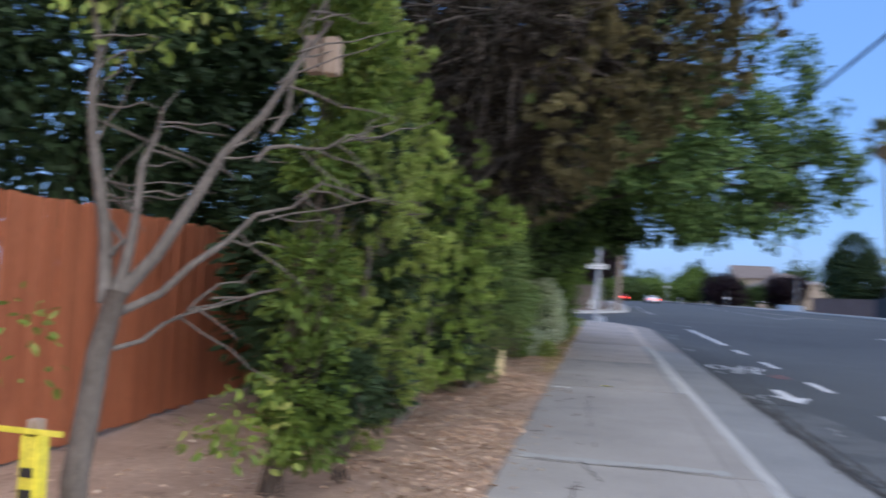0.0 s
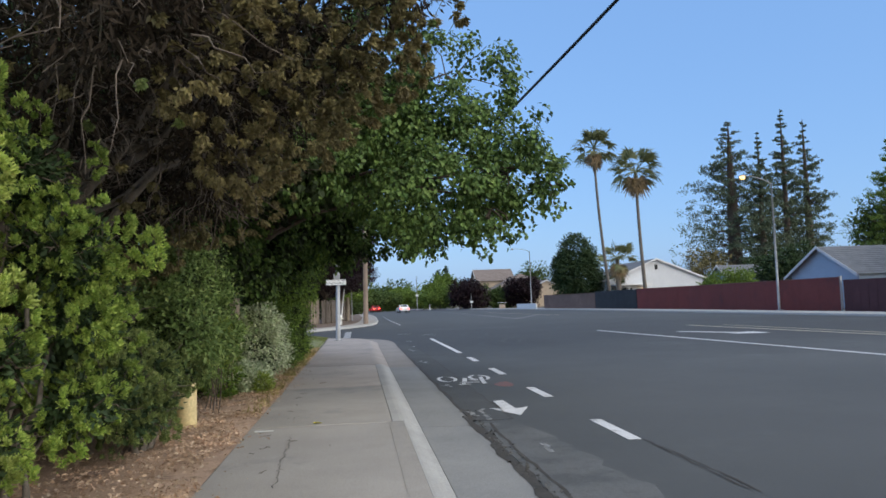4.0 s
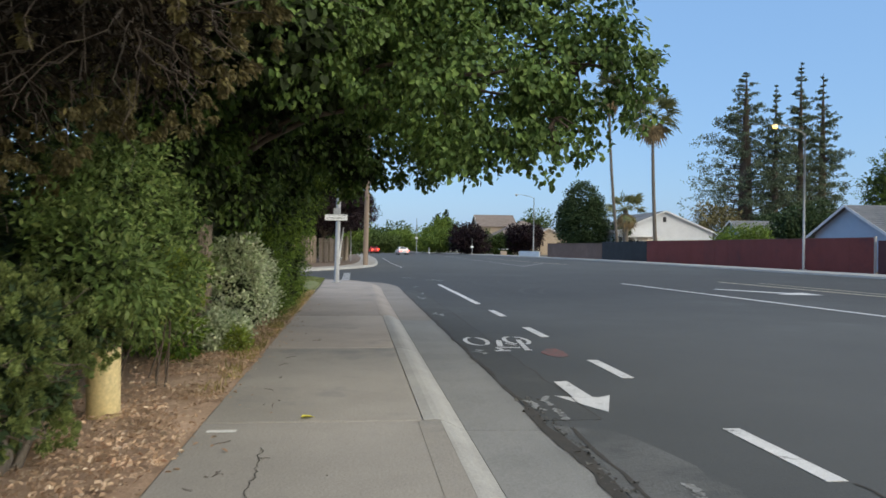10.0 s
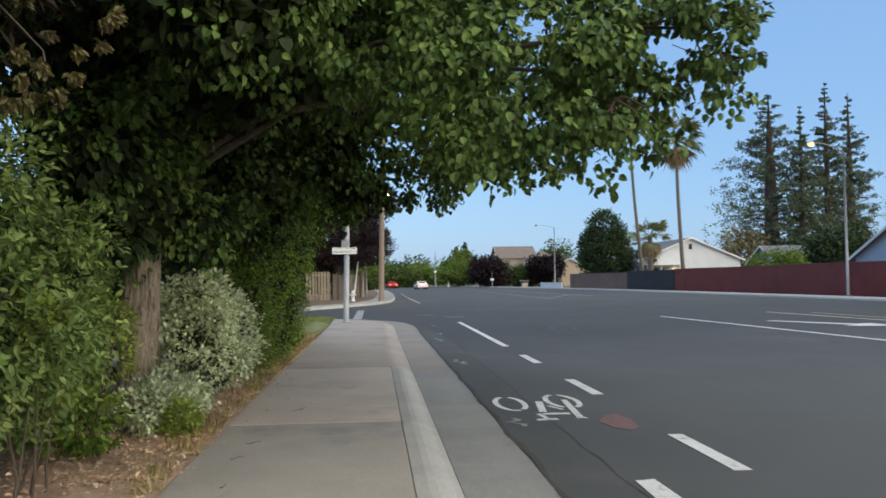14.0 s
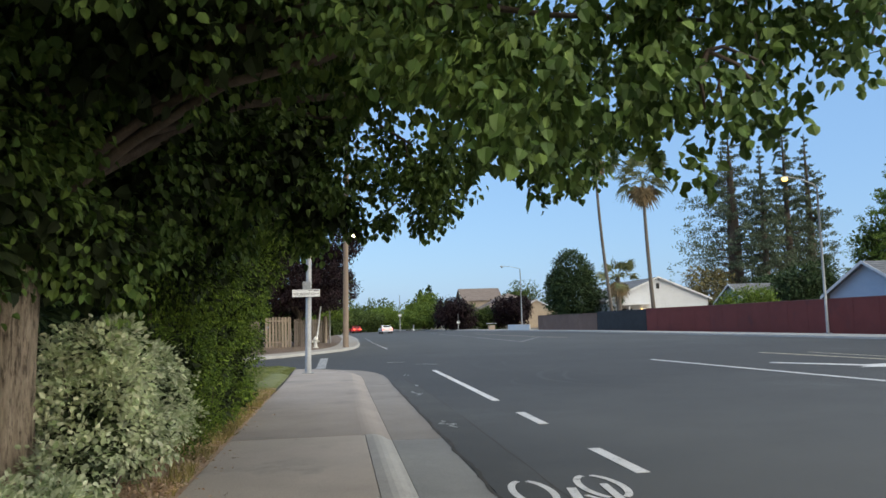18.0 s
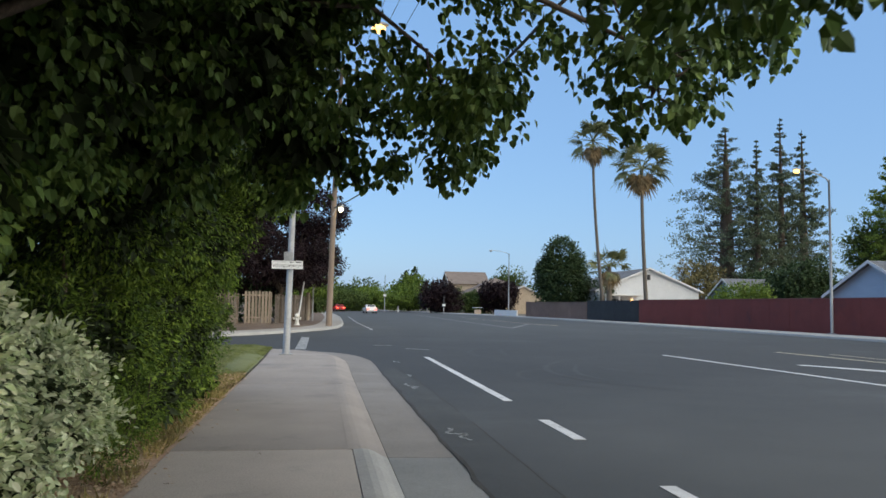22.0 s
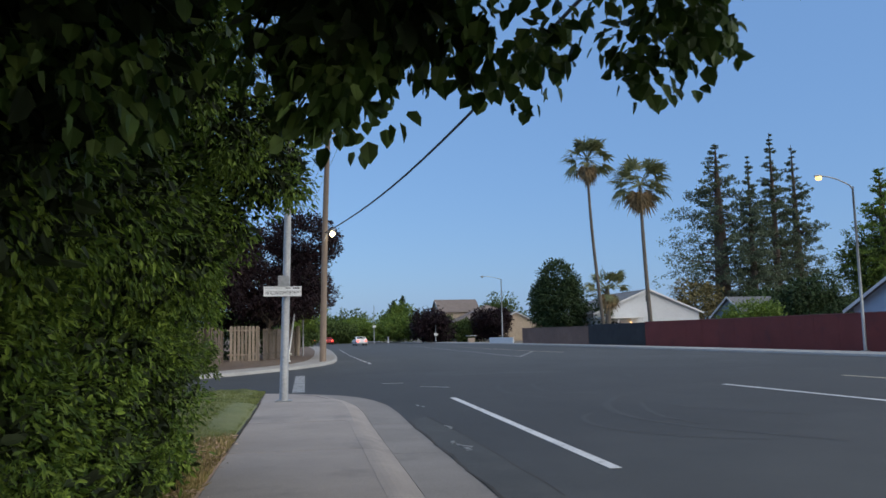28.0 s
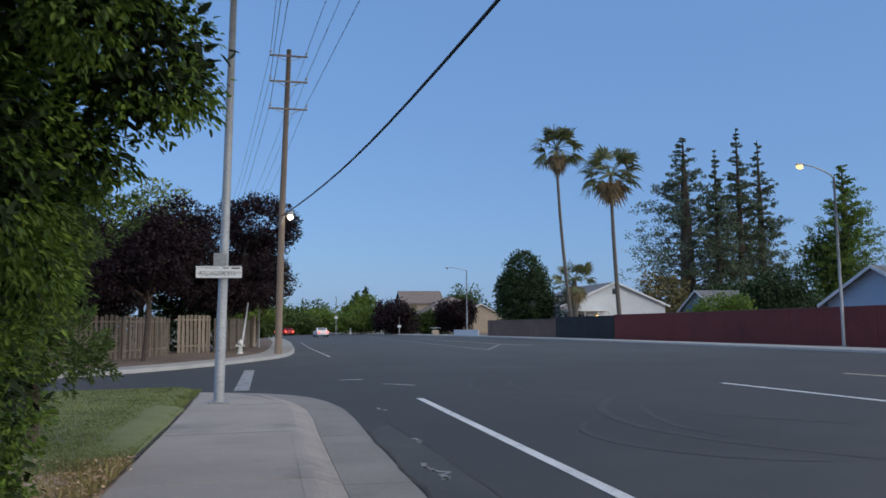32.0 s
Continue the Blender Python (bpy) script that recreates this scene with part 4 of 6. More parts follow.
TREE = [((-0.6, 16.3, 4.5), (1.8, 1.7, 1.7)), ((1.0, 16.2, 4.6), (1.7, 1.6, 1.6)), ((2.4, 15.8, 4.2), (1.5, 1.4, 1.4)), ((3.5, 15.3, 3.9), (0.9, 1.0, 0.9)), ((2.0, 14.9, 3.5), (1.1, 0.9, 1.0)), ((0.8, 14.6, 3.85), (1.1, 0.9, 0.9)),
        ((3.1, 14.9, 3.2), (0.6, 0.6, 0.7)), ((-0.4, 14.3, 4.0), (1.0, 0.9, 0.9)), ((1.5, 19.6, 4.1), (1.15, 1.0, 1.1)), ((3.0, 19.2, 4.35), (0.95, 0.9, 0.85)), ((3.9, 18.9, 4.2), (0.7, 0.7, 0.7)), ((1.3, 19.3, 4.7), (0.9, 0.8, 0.6)), ((1.7, 19.9, 3.6), (0.5, 0.5, 0.4)), ((0.4, 19.8, 4.4), (0.8, 0.7, 0.7)), ((1.25, 20.35, 3.0), (0.5, 0.4, 0.52)),
        ((0.5, 20.2, 3.1), (0.5, 0.4, 0.5)), ((0.9, 20.0, 3.95), (0.75, 0.6, 0.6)), ((2.0, 20.1, 3.12), (0.5, 0.45, 0.45)), ((3.25, 18.6, 3.32), (0.46, 0.46, 0.42)), ((4.0, 18.6, 3.85), (0.4, 0.4, 0.34)), ((-0.1, 19.2, 3.7), (1.0, 0.9, 1.0)), ((-1.2, 18.5, 3.6), (1.2, 1.3, 1.3)), ((0.8, 16.5, 6.0), (1.6, 1.6, 1.0)), ((2.2, 16.4, 5.3), (1.1, 1.2, 0.9)), ((-1.8, 15.6, 2.9), (0.6, 0.6, 0.7)), ((-1.9, 16.6, 2.6), (0.8, 0.8, 0.8)),
        ((-1.0, 20.5, 3.4), (1.1, 1.1, 1.2)), ((2.6, 15.6, 5.7), (1.2, 1.2, 1.0)), ((1.2, 15.6, 6.3), (1.4, 1.3, 1.0)), ((3.5, 15.6, 4.9), (0.9, 0.9, 0.9)), ((4.15, 15.0, 3.7), (0.55, 0.6, 0.6)), ((-1.9, 16.0, 2.05), (0.5, 0.4, 0.5)), ((-1.5, 17.3, 2.3), (0.7, 0.8, 0.55))]
# unseen leaf masses added high over the walk to block light from above
SHADE_ROOF = [((-1.6, 14.4, 6.0), (1.9, 2.0, 1.1)), ((-2.2, 17.6, 6.3), (2.2, 2.4, 1.2)), ((-0.2, 17.4, 6.1), (1.7, 2.0, 0.9)), ((-0.9, 20.2, 5.6), (1.8, 1.7, 1.0)), ((-2.6, 21.5, 5.9), (1.8, 2.0, 1.1)), ((-3.6, 15.5, 5.2), (1.5, 2.4, 1.6)), ((-3.4, 19.0, 5.4), (1.5, 2.4, 1.6)), ((0.2, 21.2, 6.0), (1.5, 1.3, 0.8)), ((1.1, 19.5, 6.1), (1.5, 1.5, 0.8)), ((-1.2, 22.8, 6.7), (1.8, 1.6, 0.8))]
limbs = []
for c, r in shift(TREE[::3], at):
    start = np.array(trunk_line[5]) - (0, 0, rng.uniform(0, 0.3))
    limbs.append((bend(start, np.array(c) + (0, 0, 0.2), 7, 0.07, 0.7), np.linspace(0.05, 0.014, 7)))
    for _ in range(6):
        q = np.array(c) + unit(rng.normal(size=(1, 3)))[0] * np.array(r) * 0.85
        limbs.append((bend(c, q, 5, 0.06), np.linspace(0.016, 0.004, 5)))
tagged(attach("limb", tubes("limb", limbs, M["bark_dark"], 6), tree), kind="stuff")
INNER = [l for l in TREE if l[0][0] < 0.6]
OUTER = [l for l in TREE if l[0][0] >= 0.6]
attach("crown", leafy("crown", ragged(shift(INNER, at), 4, 0.88, (0.22, 0.38), 0.9), 720, 46, 0.16, (0.06, 0.105), HEART, M["l_tree"], 0.75, 0.55, 0.35), tree)
attach("outer_crown", leafy("outer_crown", ragged(shift(OUTER, at), 4, 0.88, (0.22, 0.38), 0.9), 820, 44, 0.155, (0.06, 0.105), HEART, M["l_tree"], 0.75, 0.6, 0.35), tree)
# the crown's inner shade is put into the colour of these leaves
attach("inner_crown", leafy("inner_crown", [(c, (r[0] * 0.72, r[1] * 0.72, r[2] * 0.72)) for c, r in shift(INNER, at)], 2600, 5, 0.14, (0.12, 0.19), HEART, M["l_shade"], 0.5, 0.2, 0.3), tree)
# added light block of big dark leaves, out of view above the crown
attach("light_block_crown", leafy("light_block_crown", shift(SHADE_ROOF, at), 5200, 5, 0.2, (0.15, 0.24), HEART, M["l_shade"], 0.4, 0.2, 0.3), tree)
# drooping twig ends along the underside
C, O = in_lobes(shift(TREE[2:20], at), 1000, 0.88, -1.0)
C = C[(O[:, 2] < -0.2) & (C[:, 1] + C[:, 0] > 0.6) & (C[:, 1] + at[1] < 19.7)]
k = 9
P = np.repeat(C, k, 0)
hang = np.tile(np.linspace(0, 0.22, k), len(C))
P = P + np.stack([rng.normal(0, 0.03, len(P)), rng.normal(0, 0.03, len(P)), -hang * np.repeat(rng.uniform(0.3, 1.2, len(C)), k)], 1)
attach("hanging_twig", leaf_mesh("hanging_twig", P, rng.normal(0, 0.5, P.shape) + (0, 0, -0.8), rng.normal(0, 0.6, P.shape) + (0, 0, 0.3), rng.uniform(0.06, 0.105, len(P)), HEART, M["l_tree"]), tree)

# dark old juniper overhanging the walk
at = (-2.5, 9.2, 0.1)
cedar = plant("overhanging_juniper", "old juniper with olive-brown sprays overhanging the walk", "tree", at)
# the last three lobes are added high up, mostly unseen, to block light
CEDAR = [((-0.6, 8.6, 3.7), (1.2, 1.4, 1.2)), ((0.4, 8.4, 4.1), (1.0, 1.2, 1.0)), ((1.2, 8.4, 4.7), (0.8, 1.0, 0.9)), ((-0.8, 7.0, 3.9), (1.0, 1.1, 1.0)), ((-1.8, 8.5, 3.7), (1.2, 1.6, 1.5)), ((0.1, 9.7, 3.8), (0.9, 0.9, 0.8)),
         ((-0.9, 10.3, 3.3), (1.1, 1.0, 1.0)), ((-1.9, 10.6, 3.2), (1.2, 1.2, 1.3)), ((-0.4, 7.6, 5.0), (1.3, 1.2, 0.8)), ((-2.2, 7.0, 4.6), (1.2, 1.4, 1.2)), ((0.8, 7.3, 5.0), (0.9, 0.9, 0.7)), ((-2.6, 12.0, 3.2), (1.2, 1.4, 1.5)), ((-1.2, 11.9, 3.3), (0.9, 1.0, 0.9)), ((-1.4, 9.2, 5.3), (1.8, 2.0, 1.0)), ((-1.6, 11.8, 4.9), (1.6, 1.6, 1.1)), ((-2.6, 13.0, 4.4), (1.2, 1.4, 1.2))]
runs = [(bend((0, 0, -0.1), (0.2, 0, 2.6), 6, 0.05), np.linspace(0.2, 0.12, 6))]
attach("trunk", tubes("trunk", runs, M["bark_dark"], 12), cedar)
runs = []
for c, r in shift(CEDAR, at):
    runs.append((bend((0.1, 0, rng.uniform(1.5, 2.6)), c, 7, 0.08, 0.15), np.linspace(0.055, 0.016, 7)))
    for _ in range(16):
        q = np.array(c) + unit(rng.normal(size=(1, 3)))[0] * np.array(r) * rng.uniform(0.7, 1.02)
        runs.append((bend(c, q, 6, 0.06), np.linspace(0.011, 0.003, 6)))
tagged(attach("branch", tubes("branch", runs, M["bark_grey"], 5), cedar), kind="stuff")
def bare_side(C, O):
    """The side towards the fence has lost its leaves; only the fringe over the walk is green."""
    bare = (C[:, 0] + at[0] < -0.45) & (C[:, 1] + at[1] < 10.5) & (O[:, 1] < 0.5) & (C[:, 2] + at[2] < 5.0)
    return ~bare | (rng.random(len(C)) < 0.10)


attach("crown", billowy("crown", shift(CEDAR, at), 2500, (0.12, 0.26), 130, (0.035, 0.065), M["l_cedar"], 0.95, -0.1, 0.25, 0.86, keep=bare_side), cedar)
# dense dead-twig filler; its dark tone also paints the crown's inner shade
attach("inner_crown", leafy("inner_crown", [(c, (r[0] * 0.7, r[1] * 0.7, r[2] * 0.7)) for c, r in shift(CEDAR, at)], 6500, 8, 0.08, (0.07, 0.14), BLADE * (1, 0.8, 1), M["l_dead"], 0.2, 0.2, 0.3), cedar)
runs = []
for c, r in shift([CEDAR[k] for k in (0, 3, 4, 6, 7, 8, 9)], at):
    for _ in range(110):
        way = unit(rng.normal(size=(1, 3)) + (0.3, -0.5, -0.1))[0]
        p = np.array(c) + way * np.array(r) * rng.uniform(0.55, 0.8)
        runs.append((bend(p, p + way * rng.uniform(0.25, 0.6) + rng.normal(0, 0.14, 3), 6, 0.03), np.linspace(rng.uniform(0.004, 0.009), 0.002, 6)))
tagged(attach("dead_twig", tubes("dead_twig", runs, M["twig"], 4), cedar, "bare grey-brown dead twigs"), kind="stuff")
FRINGE = [((-0.1, 8.2, 2.85), (0.4, 0.5, 0.3)), ((0.35, 8.0, 3.05), (0.42, 0.5, 0.32)), ((0.75, 8.2, 3.35), (0.42, 0.5, 0.35)), ((1.15, 8.3, 3.75), (0.4, 0.5, 0.4)), ((-0.35, 7.6, 3.3), (0.35, 0.35, 0.3)), ((0.3, 7.5, 3.6), (0.4, 0.35, 0.35)), ((0.9, 7.6, 4.1), (0.4, 0.35, 0.4))]
attach("fringe", billowy("fringe", shift(FRINGE, at), 240, (0.13, 0.24), 190, (0.035, 0.06), M["l_cedar"], 1.0, 0.0, 0.2, 0.8), cedar)
attach("green_tip", billowy("green_tip", shift(CEDAR[:8], at), 30, (0.1, 0.2), 300, (0.03, 0.055), M["l_bluejuniper"], 1.0, -0.1, 0.2, 0.92), cedar)


# upright yellow-green junipers
def juniper(at, lobes, tufts, label, mat="l_juniper"):
    ob = plant("juniper_bush", label, "bush", at)
    L = shift(lobes, at)
    outer = ragged(L, 6, 0.8, (0.25, 0.5), 0.9)
    runs = [(bend((0, 0, -0.1), (c[0] * 0.8, c[1] * 0.8, c[2]), 6, 0.05), np.linspace(0.04, 0.01, 6)) for c, r in L]
    attach("stem", tubes("stem", runs, M["bark_grey"], 6), ob)
    attach("foliage", billowy("foliage", outer, int(tufts * 1.7), (0.05, 0.14), 90, (0.02, 0.042), M[mat], 1.4, 0.6, -0.1, 0.82, 1.5, floor=0.03, keep=lambda C, O: np.array([noise.noise((p[0] * 2.6, p[1] * 2.6, p[2] * 2.2)) for p in C]) > -0.27), ob)
    # shade in the gaps between sprays, painted as darker green inner leaves
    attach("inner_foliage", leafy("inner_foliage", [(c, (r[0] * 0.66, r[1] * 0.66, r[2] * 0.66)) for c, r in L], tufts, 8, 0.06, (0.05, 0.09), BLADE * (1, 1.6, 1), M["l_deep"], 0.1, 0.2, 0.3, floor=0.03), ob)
    runs = []
    for c, r in L:
        for _ in range(16):
            way = unit(rng.normal(size=(1, 3)) + (0.5, -0.3, 0.0))[0]
            p = np.array(c) + way * np.array(r) * 0.45
            runs.append((bend(p, p + way * np.array(r) * rng.uniform(0.35, 0.6) + rng.normal(0, 0.06, 3), 5, 0.02), np.linspace(rng.uniform(0.004, 0.008), 0.002, 5)))
    tagged(attach("dead_twig", tubes("dead_twig", runs, M["twig"], 4), ob, "bare grey-brown dead twigs"), kind="stuff")
    return ob


juniper((-1.75, 7.2, 0.1), [((-1.3, 7.5, 2.05), (0.52, 0.65, 0.38)), ((-1.55, 7.3, 2.6), (0.48, 0.65, 0.42)), ((-1.95, 7.0, 3.15), (0.5, 0.6, 0.45)), ((-1.28, 7.7, 1.5), (0.42, 0.55, 0.3)), ((-1.3, 7.8, 0.92), (0.45, 0.6, 0.32)), ((-1.45, 6.8, 1.3), (0.3, 0.35, 0.3)), ((-1.6, 6.9, 0.75), (0.38, 0.45, 0.35)), ((-1.4, 8.5, 1.7), (0.35, 0.4, 0.4)), ((-1.75, 6.5, 2.3), (0.4, 0.4, 0.45))], 1250, "yellow-green juniper bush, dense and upright, beside the walk")
juniper((-1.8, 6.0, 0.1), [((-1.5, 6.0, 1.55), (0.5, 0.55, 0.7)), ((-1.55, 5.7, 2.4), (0.5, 0.5, 0.55)), ((-1.7, 5.5, 3.2), (0.5, 0.5, 0.5)), ((-1.6, 5.7, 0.98), (0.36, 0.38, 0.38)), ((-1.35, 5.2, 2.0), (0.3, 0.35, 0.35)), ((-1.55, 6.1, 0.65), (0.4, 0.55, 0.42))], 1050, "tall yellow-green juniper bush by the fence", "l_lemon")
juniper((-1.55, 10.2, 0.1), [((-1.4, 9.9, 0.95), (0.42, 0.6, 0.36)), ((-1.6, 10.6, 1.0), (0.42, 0.5, 0.38)), ((-1.45, 9.2, 0.9), (0.38, 0.45, 0.38)), ((-1.75, 11.1, 0.85), (0.28, 0.4, 0.35)), ((-1.4, 11.3, 0.86), (0.3, 0.3, 0.2)), ((-1.45, 9.6, 0.55), (0.35, 0.6, 0.33)), ((-1.5, 10.5, 0.58), (0.34, 0.5, 0.32))], 820, "grey-green juniper bush hanging over a pipe stub", "l_bluejuniper")


def shrub(name, label, at, lobes, clumps, per, size, shape, mat, spread=0.05, droop=0.1, stems=True, out=0.8, shell=0.4, dark=""):
    ob = plant(name, label, "shrub", at)
    L = shift(lobes, at)
    if stems:
        runs = []
        for c, r in L:
            for _ in range(3):
                q = np.array(c) + rng.normal(0, 0.4, 3) * np.array(r)
                runs.append((bend((rng.normal(0, 0.05), rng.normal(0, 0.05), -0.05), q, 5, 0.03), np.linspace(0.012, 0.004, 5)))
        attach("stem", tubes("stem", runs, M["bark_dark"], 5), ob)
    attach("foliage", leafy("foliage", ragged(L, 6) if dark else L, clumps, per, spread, size, shape, M[mat], droop, shell, out, floor=0.03), ob)
    # darker inner leaves paint in the shade behind the outer ones
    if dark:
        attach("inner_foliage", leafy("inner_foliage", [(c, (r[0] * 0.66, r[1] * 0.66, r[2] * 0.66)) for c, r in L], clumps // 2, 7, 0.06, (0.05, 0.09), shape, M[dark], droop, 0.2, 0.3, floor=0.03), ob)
    return ob


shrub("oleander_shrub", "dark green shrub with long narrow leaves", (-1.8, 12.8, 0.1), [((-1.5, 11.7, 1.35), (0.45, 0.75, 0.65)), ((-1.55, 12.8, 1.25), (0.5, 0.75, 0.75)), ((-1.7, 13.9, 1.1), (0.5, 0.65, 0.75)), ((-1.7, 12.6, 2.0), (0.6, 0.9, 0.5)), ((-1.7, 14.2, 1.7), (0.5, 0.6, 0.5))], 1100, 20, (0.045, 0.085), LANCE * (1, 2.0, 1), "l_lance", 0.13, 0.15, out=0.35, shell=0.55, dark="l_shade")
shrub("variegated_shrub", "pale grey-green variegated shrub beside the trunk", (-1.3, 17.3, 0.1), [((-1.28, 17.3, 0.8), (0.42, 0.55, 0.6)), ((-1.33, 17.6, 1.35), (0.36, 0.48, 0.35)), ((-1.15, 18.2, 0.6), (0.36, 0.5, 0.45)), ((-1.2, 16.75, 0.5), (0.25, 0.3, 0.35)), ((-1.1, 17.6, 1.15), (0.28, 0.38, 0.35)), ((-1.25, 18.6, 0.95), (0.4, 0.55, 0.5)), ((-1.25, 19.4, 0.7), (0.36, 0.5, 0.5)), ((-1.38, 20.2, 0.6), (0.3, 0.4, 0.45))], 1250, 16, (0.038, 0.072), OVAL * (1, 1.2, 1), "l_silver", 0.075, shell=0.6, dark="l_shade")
shrub("variegated_shrub", "small pale variegated shrub in front of the trunk", (-1.3, 15.6, 0.1), [((-1.3, 15.6, 0.38), (0.27, 0.35, 0.25)), ((-1.15, 16.1, 0.35), (0.22, 0.28, 0.25))], 230, 16, (0.036, 0.062), OVAL * (1, 1.2, 1), "l_silver", 0.06)
shrub("lime_shrub", "low yellow-green shrub at the edge of the walk", (-0.95, 15.4, 0.1), [((-0.95, 15.4, 0.26), (0.15, 0.22, 0.2))], 90, 9, (0.035, 0.06), OVAL, "l_lime", 0.035)
shrub("lime_shrub", "yellow-green shrub among darker bushes", (-1.75, 15.3, 0.1), [((-1.62, 15.3, 0.95), (0.27, 0.35, 0.4)), ((-1.75, 14.8, 0.7), (0.3, 0.35, 0.35))], 190, 10, (0.035, 0.065), OVAL, "l_lime", 0.04)
for x, y, z in ((-1.35, 13.6, 0.85), (-1.2, 13.0, 1.35), (-1.3, 14.6, 1.25)):
    shrub("lime_shrub", "sprig of yellow-green leaves among dark bushes", (x - 0.15, y, 0.1), [((x, y, z), (0.14, 0.18, 0.14))], 26, 12, (0.03, 0.055), OVAL, "l_lime", 0.05)
shrub("dark_shrub", "dark green bush under the trees", (-2.2, 15.2, 0.1), [((-2.2, 15.2, 0.8), (0.5, 0.7, 0.7)), ((-2.3, 15.6, 1.6), (0.6, 0.8, 0.8)), ((-1.5, 14.5, 0.45), (0.3, 0.5, 0.35))], 700, 9, (0.05, 0.085), OVAL, "l_privet")
shrub("leafy_shrub", "bright green leafy shrub in front of the fence", (-1.8, 4.8, 0.1), [((-1.3, 4.6, 2.7), (0.27, 0.3, 0.36)), ((-1.45, 4.6, 2.15), (0.22, 0.25, 0.22)), ((-1.45, 4.4, 3.2), (0.35, 0.4, 0.35)), ((-1.55, 4.7, 1.4), (0.28, 0.3, 0.4)), ((-1.55, 4.75, 0.75), (0.27, 0.32, 0.42))], 390, 18, (0.045, 0.08), OVAL, "l_bright", 0.05)
shrub("dark_shrub", "low dark green shrub under the juniper", (-1.5, 5.3, 0.1), [((-1.4, 4.95, 0.8), (0.24, 0.3, 0.22)), ((-1.65, 5.4, 0.55), (0.22, 0.25, 0.18))], 190, 10, (0.04, 0.07), OVAL, "l_deep")
shrub("dark_shrub", "small green bush between variegated shrub and hedge", (-1.1, 20.6, 0.1), [((-1.0, 20.4, 0.42), (0.27, 0.45, 0.36)), ((-1.08, 21.0, 0.55), (0.28, 0.4, 0.45)), ((-0.98, 19.7, 0.3), (0.2, 0.35, 0.22))], 420, 9, (0.03, 0.055), LANCE, "l_privet")

# the tall privet hedge up to the lawn
at = (-1.8, 23.0, 0.1)
hedge = plant("privet_hedge", "tall dense privet hedge with glossy green leaves", "hedge", at)
HEDGE = [((-1.65, 20.2, 0.95), (0.62, 0.8, 0.9)), ((-1.6, 21.5, 1.0), (0.65, 0.95, 1.0)), ((-1.58, 23.0, 1.0), (0.65, 1.0, 1.05)), ((-1.5, 24.4, 1.05), (0.68, 1.0, 1.1)), ((-1.48, 25.5, 1.1), (0.68, 0.85, 1.1)),
         ((-1.4, 21.0, 2.5), (0.8, 1.1, 0.9)), ((-1.25, 22.6, 2.6), (0.85, 1.1, 0.95)), ((-1.2, 24.2, 2.5), (0.85, 1.1, 0.95)), ((-1.25, 25.3, 2.4), (0.7, 0.75, 0.9)), ((-0.85, 22.3, 3.6), (0.8, 1.0, 0.7)), ((-0.6, 24.3, 3.7), (0.8, 0.8, 0.65)), ((-1.3, 25.1, 3.5), (0.8, 0.8, 0.8)), ((-1.9, 23.0, 4.6), (1.3, 1.6, 1.0)), ((-1.4, 24.4, 4.5), (0.85, 1.0, 0.6)),
         ((-2.6, 25.2, 2.8), (1.0, 0.9, 1.5)), ((-0.25, 24.9, 3.35), (0.66, 0.6, 0.55)), ((-0.75, 25.0, 2.75), (0.5, 0.55, 0.4)), ((-1.5, 22.6, 5.1), (1.1, 1.2, 0.7)), ((-1.24, 22.0, 0.45), (0.38, 0.8, 0.42)), ((-1.22, 23.4, 0.45), (0.38, 0.8, 0.45)), ((-1.26, 24.9, 0.42), (0.36, 0.7, 0.42))]
L = shift(HEDGE, at)
runs = []
for y in (20.4, 21.6, 23.0, 24.4, 25.6):
    runs.append((bend((0, y - at[1], -0.15), (0.2, y - at[1] + 0.2, 2.8), 6, 0.06), np.linspace(0.05, 0.02, 6)))
attach("stem", tubes("stem", runs, M["bark_dark"], 7), hedge)
attach("foliage", leafy("foliage", ragged(L, 5, 0.86, (0.2, 0.36), 0.9), 3200, 34, 0.095, (0.038, 0.075), OVAL * (1, 0.8, 1), M["l_privet"], 0.45, 0.72, 0.6, floor=0.02), hedge)
# shade within the hedge, given as dark-coloured inner leaves
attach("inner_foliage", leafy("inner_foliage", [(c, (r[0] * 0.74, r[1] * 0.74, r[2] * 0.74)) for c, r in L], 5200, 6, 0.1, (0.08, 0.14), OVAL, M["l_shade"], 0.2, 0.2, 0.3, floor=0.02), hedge)

